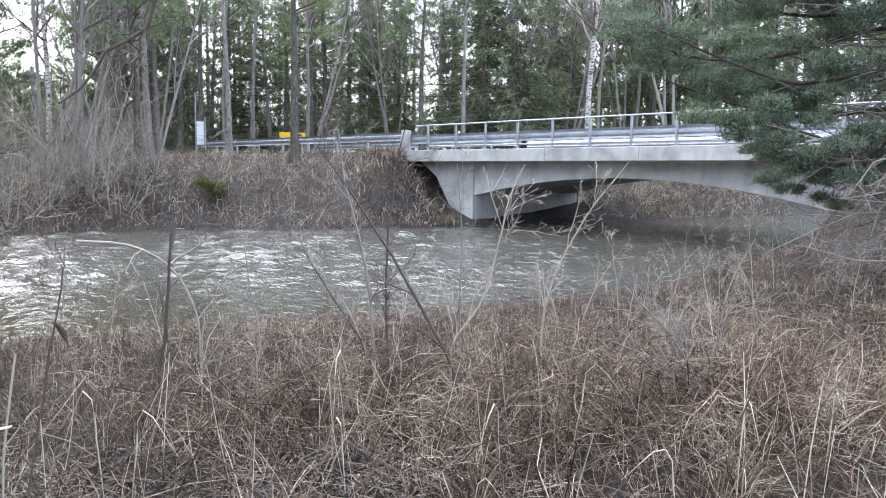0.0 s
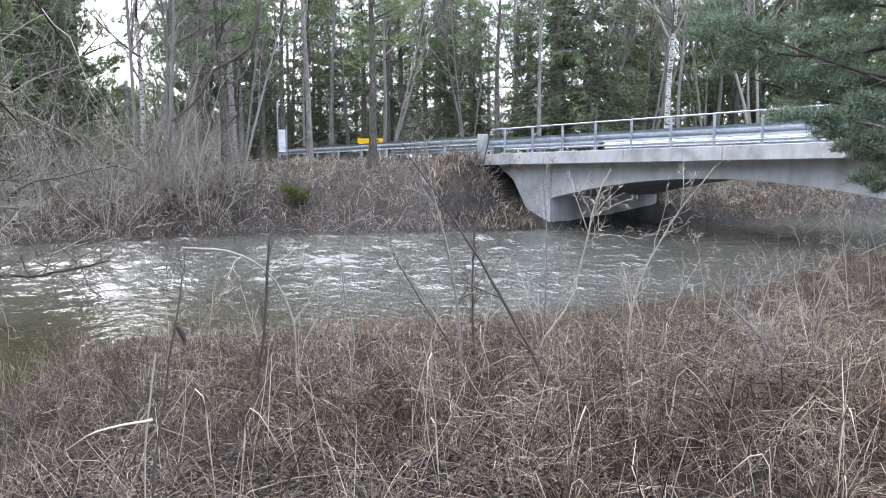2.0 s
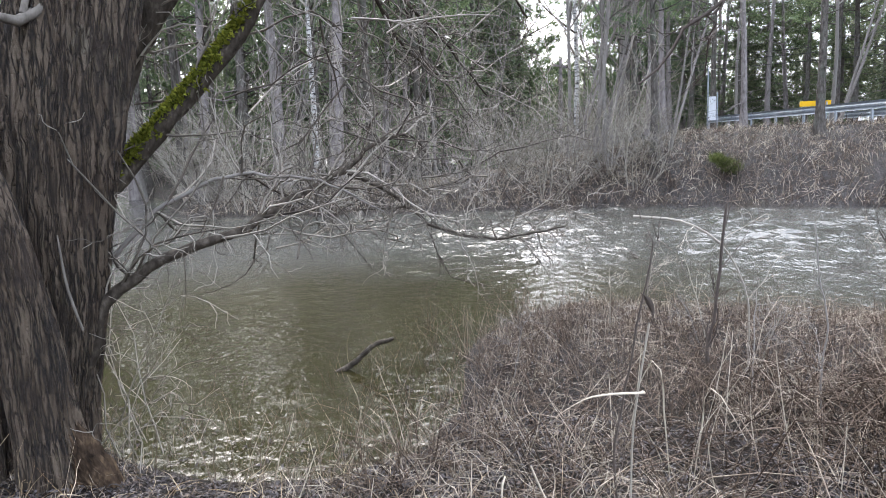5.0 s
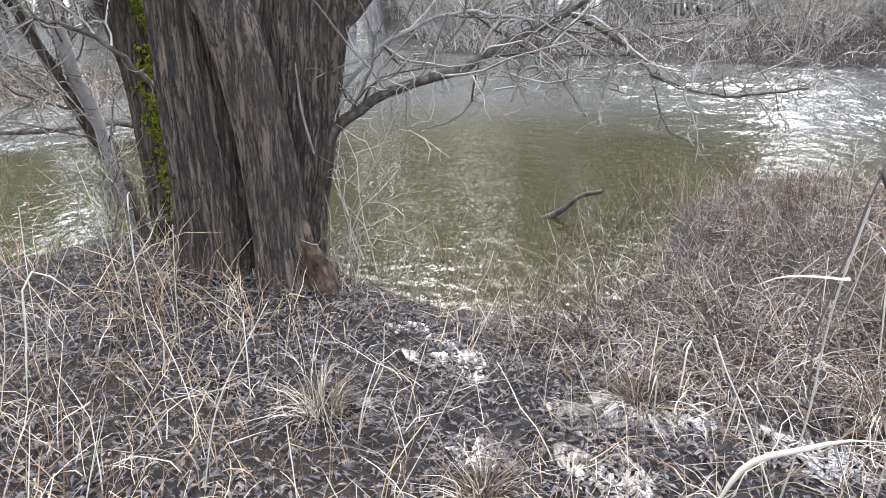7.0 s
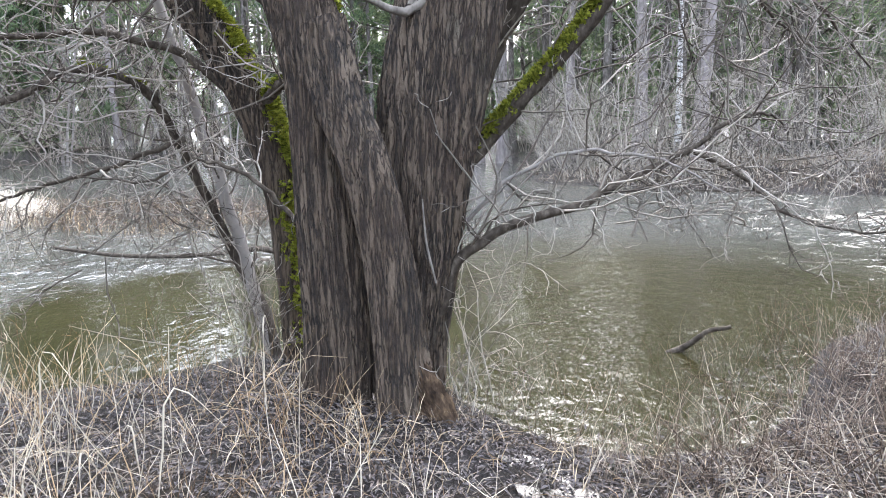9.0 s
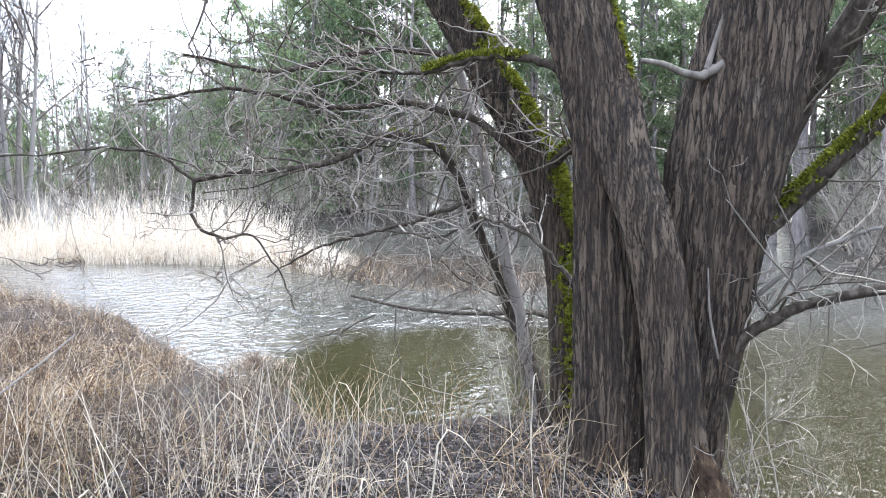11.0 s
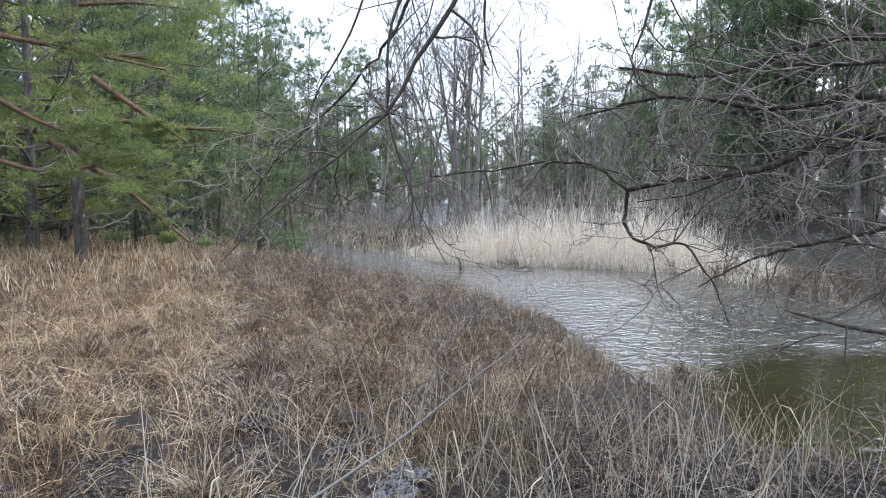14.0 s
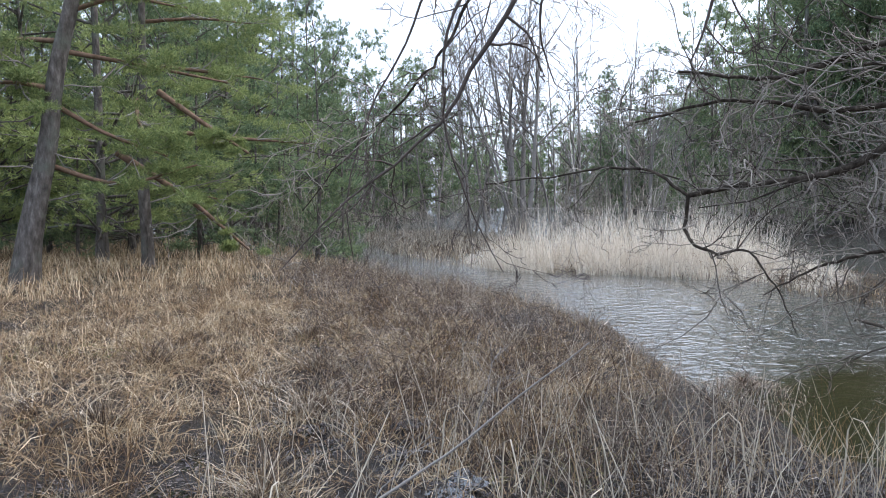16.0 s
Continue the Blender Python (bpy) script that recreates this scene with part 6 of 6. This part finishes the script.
def sapling(name, label, category, lines, r0, r1, mat, twig=3, seed=0, group="", length=0.45):
    g = np.random.default_rng(seed)
    b0 = np.array(lines[0][0], float)
    ob = thing(name, label, category, group, at=tuple(b0))
    out = {}
    for pts in lines:
        q, rad = smooth_line(np.array(pts, float) - b0, 16, np.linspace(r0 * 1.2, r1 * 1.2, len(pts)))
        q[1:] += np.cumsum(g.normal(0, 0.004, (15, 3)), 0)
        part("stem", mesh_of("stem", [tubes(q[None], rad[None], 6)], mat), ob)
        for _ in range(int(twig * 1.5)):
            i = int(g.integers(4, 16))
            grow(g, out, q[i], unit(unit(q[i] - q[i - 1]) * 0.8 + g.normal(0, 0.5, 3)), g.uniform(0.4, 1.3) * length, rad[i] * 0.5, 0, SHOOT)
    if out:
        part("twig_growth", mesh_of("twig_growth", limbs(out, (4, 3, 3)), mat), ob)
        tagged(ob.children[-1], kind="stuff")
    return ob


M_PALETWIG = surface("pale_twigs", [(0.2, (0.26, 0.23, 0.19)), (0.8, (0.44, 0.39, 0.33))], 6, 0.8, 0.2, 0.003)
SAP = "saplings on the near bank"


def from_ground(pts):
    x, y, z = pts[0]
    return [(x + 0.02, y, float(ground_z(x, y)) - 0.08)] + list(pts)


for lines, r0, r1, mat, tw, lb in (
        ([[(-2.07, 5.42, 0.55), (-2.04, 5.43, 0.75), (-2.00, 5.44, 1.23), (-1.96, 5.46, 1.60)]], 0.013, 0.008, M_DARKTWIG, 4, "straight dark leafless sapling with a forked tip"),
        ([[(0.13, 5.00, 0.6), (-0.15, 5.00, 1.14), (-0.34, 4.99, 1.48), (-0.53, 4.97, 1.78), (-0.68, 4.95, 2.00), (-0.82, 4.93, 2.20)]], 0.012, 0.004, M_DARKTWIG, 5, "dark leafless sapling leaning far over"),
        ([[(-0.42, 5.99, 0.57), (-0.43, 5.98, 1.22), (-0.41, 5.99, 1.68), (-0.36, 5.99, 2.03), (-0.30, 5.99, 2.37)]], 0.011, 0.004, M_DARKTWIG, 7, "slim dark leafless sapling"),
        ([[(-0.54, 5.98, 0.67), (-0.59, 5.97, 1.13), (-0.66, 5.96, 1.52), (-0.76, 5.95, 1.89), (-0.81, 5.94, 2.29)]], 0.015, 0.004, M_BRANCH, 7, "grey leafless sapling with fine twigs"),
        ([[(-0.59, 5.57, 0.72), (-0.82, 5.54, 1.07), (-1.04, 5.50, 1.43)]], 0.008, 0.004, M_DARKTWIG, 3, "thin dark leaning shoot"),
        ([[(0.17, 6.00, 0.58), (0.15, 6.00, 1.23), (0.15, 6.00, 1.59), (0.12, 6.0, 2.1)]], 0.007, 0.003, M_BRANCH, 5, "thin grey upright shoot"),
        ([[(0.09, 5.60, 0.68), (0.30, 5.59, 1.03), (0.46, 5.58, 1.55), (0.51, 5.58, 1.84), (0.62, 5.57, 2.10)]], 0.008, 0.004, M_PALETWIG, 8, "pale twiggy sapling without leaves"),
        ([[(0.82, 5.94, 0.88), (0.98, 5.92, 1.43), (1.16, 5.89, 1.79), (1.40, 5.84, 2.13)]], 0.008, 0.003, M_PALETWIG, 7, "pale twiggy sapling without leaves"),
        ([[(-1.80, 3.2, 0.5), (-1.73, 3.22, 1.06), (-1.68, 3.24, 1.33), (-1.65, 3.26, 1.60)]], 0.006, 0.003, M_DARKTWIG, 6, "grey sapling with a withered dark leaf"),
        ([[(-1.2, 4.86, 0.6), (-1.18, 4.86, 0.92), (-1.25, 4.84, 1.30), (-1.28, 4.83, 1.52)]], 0.006, 0.003, M_BRANCH, 4, "thin grey upright shoot"),
        ([[(1.85, 5.18, 0.48), (1.65, 5.25, 0.87), (1.30, 5.35, 1.26)], [(1.85, 5.18, 0.48), (1.67, 5.24, 0.83), (1.63, 5.25, 1.28)], [(1.85, 5.18, 0.48), (1.91, 5.16, 0.82), (1.99, 5.13, 1.15)], [(1.85, 5.18, 0.48), (1.59, 5.27, 0.70), (1.27, 5.35, 0.84)]], 0.012, 0.004, M_BRANCH, 7, "low many-stemmed leafless shrub")):
    lines = [from_ground(l) for l in lines]
    sapling("sapling", lb, "sapling", lines, r0, r1, mat, tw, int(abs(lines[0][0][0]) * 100), SAP)

g = np.random.default_rng(8)
for i in range(30):
    x = float(g.uniform(-4.2, 5.5))
    y = float(g.uniform(5.0, 9.0) + max(0, x) * 0.6)
    if ground_z(x, y) < 0.02:
        continue
    h = float(g.uniform(0.45, 1.15))
    dx, dy = g.normal(0, 0.22, 2) * h
    z = float(ground_z(x, y)) - 0.05
    sapling("sapling", "thin leafless shoot among the dry grass", "sapling", [[(x, y, z), (x + dx * 0.3, y + dy * 0.3, z + h * 0.4), (x + dx, y + dy, z + h)]], 0.006, 0.0025, (M_BRANCH, M_PALETWIG, M_TWIG)[i % 3], 4, 300 + i, SAP, 0.35)

# branches of the willow that hang into the view
for pts, r0, r1, tw in (([(-5.5, 0.3, 4.9), (-5.0, -0.8, 4.6), (-4.55, -1.6, 3.95), (-4.29, -1.97, 3.32), (-4.23, -2.11, 3.07), (-4.14, -2.29, 2.78), (-4.10, -2.36, 2.58), (-4.04, -2.47, 2.49), (-3.93, -2.64, 2.29), (-3.79, -2.83, 2.13), (-3.65, -3.02, 1.90), (-3.51, -3.18, 1.67)], 0.022, 0.004, 16),
                        ([(-4.9, -1.0, 4.5), (-4.45, -1.8, 3.8), (-4.17, -2.22, 3.33), (-4.12, -2.33, 3.07), (-4.10, -2.35, 2.68), (-4.15, -2.27, 2.18), (-4.20, -2.18, 1.94), (-4.26, -2.05, 1.67)], 0.014, 0.003, 8),
                        ([(-4.9, -1.1, 4.6), (-4.5, -2.2, 4.0), (-4.32, -2.58, 3.42), (-4.25, -2.70, 3.08), (-4.14, -2.86, 2.73), (-4.06, -2.98, 2.31), (-4.03, -3.02, 2.02), (-4.05, -2.99, 1.73)], 0.012, 0.003, 12),
                        ([(-5.4, 0.2, 4.7), (-5.2, -0.6, 4.1), (-5.10, -1.03, 3.34), (-5.09, -1.09, 3.15), (-5.07, -1.18, 2.94)], 0.018, 0.006, 6),
                        ([(-5.3, -0.6, 4.8), (-5.1, -1.7, 4.1), (-5.01, -2.07, 3.49), (-5.01, -2.09, 3.20), (-5.02, -2.05, 3.01), (-5.04, -2.00, 2.86)], 0.014, 0.004, 8),
                        ([(-4.2, 4.2, 4.1), (-3.2, 4.4, 3.7), (-2.2, 4.4, 3.4), (-1.60, 4.31, 3.05), (-1.65, 4.29, 2.81), (-1.84, 4.21, 2.68), (-1.95, 4.17, 2.48), (-2.06, 4.11, 2.38)], 0.02, 0.006, 8)):
    q, rad = smooth_line(wil(pts), 30, np.linspace(r0, r1, len(pts)))
    q[1:] += np.cumsum(g.normal(0, 0.004, (29, 3)), 0)
    br = part("hanging_branch", mesh_of("hanging_branch", [tubes(q[None], rad[None], 6)], M_DARKTWIG), willow)
    out = {}
    for _ in range(tw):
        i = int(g.integers(8, 30))
        grow(g, out, q[i], unit(unit(q[i] - q[i - 1]) * 0.6 + g.normal(0, 0.55, 3) + np.array([0, 0, -0.15])), g.uniform(0.25, 0.8), rad[i] * 0.6, 0, TWIG)
    tagged(part("twig_growth", mesh_of("twig_growth", limbs(out, (4, 3, 3)), M_DARKTWIG), br), kind="stuff")

# driftwood in the shallows
for nm, lb, pts, r0, r1, mat in (("drift_log", "dark broken branch lying at the water's edge", [(-5.45, 4.7, -0.1), (-5.17, 4.97, 0.07), (-5.08, 5.05, 0.20), (-4.90, 5.21, 0.30)], 0.03, 0.016, M_LIMB),
                                 ("drift_log", "mossy branch lying low over the water", [(-12.9, -0.3, 0.3), (-12.6, 0.74, 0.12), (-12.3, 1.80, 0.08), (-11.8, 2.6, 0.2), (-11.0, 3.4, -0.05)], 0.02, 0.045, M_LIMB),
                                 ("fallen_branch", "pale branch hanging over the water", [(-2.63, 5.39, 1.49), (-2.27, 5.55, 1.44), (-2.05, 5.64, 1.29), (-1.90, 5.69, 1.02), (-1.85, 5.75, 0.3)], 0.01, 0.006, M_PALETWIG),
                                 ("fallen_branch", "long dark cane lying across the dry stalks", [(-2.3, -2.6, 0.45), (-3.05, -1.97, 0.81), (-3.19, -1.74, 1.00), (-3.30, -1.51, 1.21), (-3.41, -1.21, 1.48)], 0.007, 0.003, M_BRANCH)):
    sapling(nm, lb, "branch", [pts], r0, r1, mat, 0 if nm == "drift_log" else 3, 17, length=0.35)


# ---- bleached straws and broad withered leaves ----
def straw(name, label, pts, w0, w1, seed, mat=None):
    g = np.random.default_rng(seed)
    q = smooth_line(pts, 12)
    t = np.linspace(0, 1, 12)
    T = np.gradient(q, axis=0)
    side = np.cross(T, np.array([0.3, 0.2, 1.0]) + g.normal(0, 0.4, 3))
    side /= np.linalg.norm(side, axis=1, keepdims=True)
    nrm = np.cross(side, T)
    nrm /= np.linalg.norm(nrm, axis=1, keepdims=True)
    w = (w0 + (w1 - w0) * np.sin(np.pi * np.clip(t * 1.1, 0, 1)))[:, None]
    V = np.stack([q - side * w, q + nrm * w * 0.5, q + side * w, q - nrm * w * 0.25], 1)
    i, j = np.meshgrid(np.arange(11), np.arange(4), indexing="ij")
    F = np.stack([i * 4 + j, i * 4 + (j + 1) % 4, (i + 1) * 4 + (j + 1) % 4, (i + 1) * 4 + j], -1).reshape(-1, 4)
    b0 = np.array(pts[0], float)
    return thing(name, label, "grass", "bleached straws", at=tuple(b0), data=mesh_of(name, [(V.reshape(-1, 3) - b0, F)], mat or M_STRAW))


straw("withered_leaf", "broad bleached withered leaf bent over", [(-1.235, 2.11, 1.31), (-1.20, 2.0, 1.34), (-1.26, 1.95, 1.34), (-1.32, 1.905, 1.33), (-1.38, 1.87, 1.29)], 0.002, 0.009, 1)
straw("withered_leaf", "broad bleached withered leaf bent over", [(-1.42, 1.9, 0.5), (-1.34, 1.95, 0.7), (-1.22, 2.01, 0.79), (-1.12, 2.07, 0.85), (-1.02, 2.1, 0.88)], 0.002, 0.013, 2)
straw("reed_stalk", "tall grey dead reed stalk", [(-1.32, 2.07, 0.35), (-1.27, 2.10, 0.85), (-1.26, 2.10, 1.19), (-1.22, 2.12, 1.52)], 0.0035, 0.0035, 3, M_TWIG)
straw("withered_leaf", "dark curled leaf caught on a thin sapling", [(-1.70, 3.24, 1.37), (-1.675, 3.25, 1.345), (-1.655, 3.26, 1.30), (-1.645, 3.26, 1.26)], 0.004, 0.02, 9, M_DARKTWIG)
straw("reed_stalk", "thin bleached reed stalk", [(-2.26, 1.22, 0.3), (-2.17, 1.36, 0.65), (-2.09, 1.46, 0.97), (-2.04, 1.51, 1.15)], 0.004, 0.003, 4)
straw("reed_stalk", "thin bleached reed stalk", [(-1.44, 2.35, 0.28), (-1.57, 2.28, 0.63), (-1.66, 2.23, 0.83), (-1.69, 2.21, 0.92)], 0.004, 0.003, 5)
for i in range(230):
    if i < 60:
        x, y = g.uniform(-2.2, 2.6), g.uniform(3.0, 4.6)
    elif i < 105:
        x, y = g.uniform(-5.6, -2.2), g.uniform(-2.6, 0.6)
    elif i < 150:
        x, y = g.uniform(-3.4, -1.0), g.uniform(0.6, 2.8)
    else:
        x, y = g.uniform(-5.2, -2.0), g.uniform(-2.9, 1.2)
    if math.hypot(x, y) < 1.9:
        continue
    z = float(ground_z(x, y)) - 0.03
    h = g.uniform(0.2, 0.5) if 105 <= i < 150 else g.uniform(0.3, 0.85)
    a = g.uniform(0, 6.28)
    o = np.array([math.cos(a), math.sin(a), 0]) * h
    p = np.array([x, y, z])
    if i % (5 if i < 60 else 8):
        straw("reed_stalk", "thin bleached dead stalk", [p, p + o * 0.12 + (0, 0, h * 0.5), p + o * g.uniform(0.15, 0.45) + (0, 0, h)], 0.002, 0.0028, 50 + i)
    else:
        straw("withered_leaf", "bleached withered leaf bent over", [p, p + o * 0.08 + (0, 0, h * 0.5), p + o * 0.16 + (0, 0, h * 0.84), p + o * 0.2 + (0, 0, h * 0.86), p + o * 0.26 + (0, 0, h * 0.8), p + o * 0.5 + (0, 0, h * g.uniform(0.35, 0.6))], 0.0015, 0.005, 50 + i)

# tussocks: arching tufts of grass by themselves
for i, (x, y, s) in enumerate(((-2.2, 0.4, 0.9), (-2.1, 1.5, 0.7), (-3.0, 1.3, 0.8), (-2.9, -1.3, 1.0), (-3.4, -3.2, 1.1), (-2.6, -3.6, 1.2), (-4.9, -4.1, 1.2), (-6.2, -5.0, 1.3), (-3.8, -5.2, 1.2), (-5.4, -6.6, 1.3), (-7.6, -6.4, 1.2), (-2.3, 2.6, 0.8), (-1.5, 3.3, 0.9), (0.2, 3.6, 1.0), (1.6, 3.8, 1.0), (-0.8, 3.5, 0.9))):
    n = 170
    a, r = g.uniform(0, 6.28, n), g.uniform(0, 0.13, n) * s
    base = np.stack([r * np.cos(a), r * np.sin(a), np.full(n, -0.02)], 1)
    d = blades(g, base, g.uniform(0.25, 0.55, n) * s, g.uniform(0.004, 0.009, n), g.uniform(0.4, 1.1, n), 5, azimuth=a)
    thing("tussock", "arching tuft of dry straw-coloured grass", "grass", "tussocks", at=(x, y, float(ground_z(x, y))), data=mesh_of("tussock", [d], M_GRASS, False))

# a clump of turf at the water's edge, and a small green bush on the far bank
n = 900
a, r = g.uniform(0, 6.28, n), np.abs(g.normal(0, 0.3, n))
base = np.stack([r * np.cos(a) * 1.5, r * np.sin(a), 0.16 * np.exp(-(r / 0.35) ** 2) - 0.02], 1)
thing("turf_clump", "dark brown clump of turf at the water's edge", "grass", at=(-8.5, -1.25, 0.0), data=mesh_of("turf_clump", [blades(g, base, g.uniform(0.08, 0.3, n), g.uniform(0.006, 0.015, n), g.uniform(0.4, 1.1, n), 4)], M_BRAMBLE, False))
c, d = pads(g, np.array([0, 0, 0.3]), 0.3, 0.9, 240)
c[:, 0] += 0.25 * np.sin(c[:, 2] * 9)
bush = thing("juniper_bush", "small green juniper bush on the far bank", "shrub", at=(-7.6, 24.6, float(ground_z(-7.6, 24.6))))
part("crown", mesh_of("crown", [sprays(g, c, d, 0.16, 8, 0.03, 0.7)], M_JUNIPER, False), bush)
part("stem", mesh_of("stem", [tubes(np.array([[(0, 0, -0.1), (0.02, 0, 0.2), (0, 0.02, 0.5)]]), np.array([[0.03, 0.025, 0.01]]), 6)], M_BRANCH), bush)


# puddles on the trodden mud
for i, (x, y, s) in enumerate(PUDDLES):
    k = 28
    a = np.linspace(0, 2 * np.pi, k, endpoint=False)
    r = s * 1.5 * (0.75 + 0.25 * np.sin(2 * a + i) + 0.2 * np.sin(5 * a + 2 * i) + 0.1 * np.sin(9 * a))
    V = np.concatenate([[[0, 0, 0]], np.stack([r * np.cos(a), 0.6 * r * np.sin(a), np.zeros(k)], 1)])
    F = np.array([[0, 1 + j, 1 + (j + 1) % k] for j in range(k)])
    thing("puddle", "shallow puddle shining on the mud", "puddle", "puddles", at=(x, y, float(ground_z(x, y)) + 0.006), data=mesh_of("puddle", [(V, F)], M_PUDDLE))
for i in range(22):
    x, y = g.uniform(-9, -2), g.uniform(-10, -2.6)
    if ground_z(x, y) < 0.1:
        continue
    s, n = g.uniform(0.7, 1.3), 120
    a, r = g.uniform(0, 6.28, n), g.uniform(0, 0.12, n) * s
    base = np.stack([r * np.cos(a), r * np.sin(a), np.full(n, -0.02)], 1)
    d = blades(g, base, g.uniform(0.25, 0.6, n) * s, g.uniform(0.005, 0.011, n), g.uniform(0.6, 1.35, n), 5, azimuth=a + g.normal(0, 0.7, n))
    thing("tussock", "arching tuft of dry straw-coloured grass", "grass", "tussocks", at=(x, y, float(ground_z(x, y))), data=mesh_of("tussock", [d], M_GRASS if i % 3 else M_MEADOW, False))
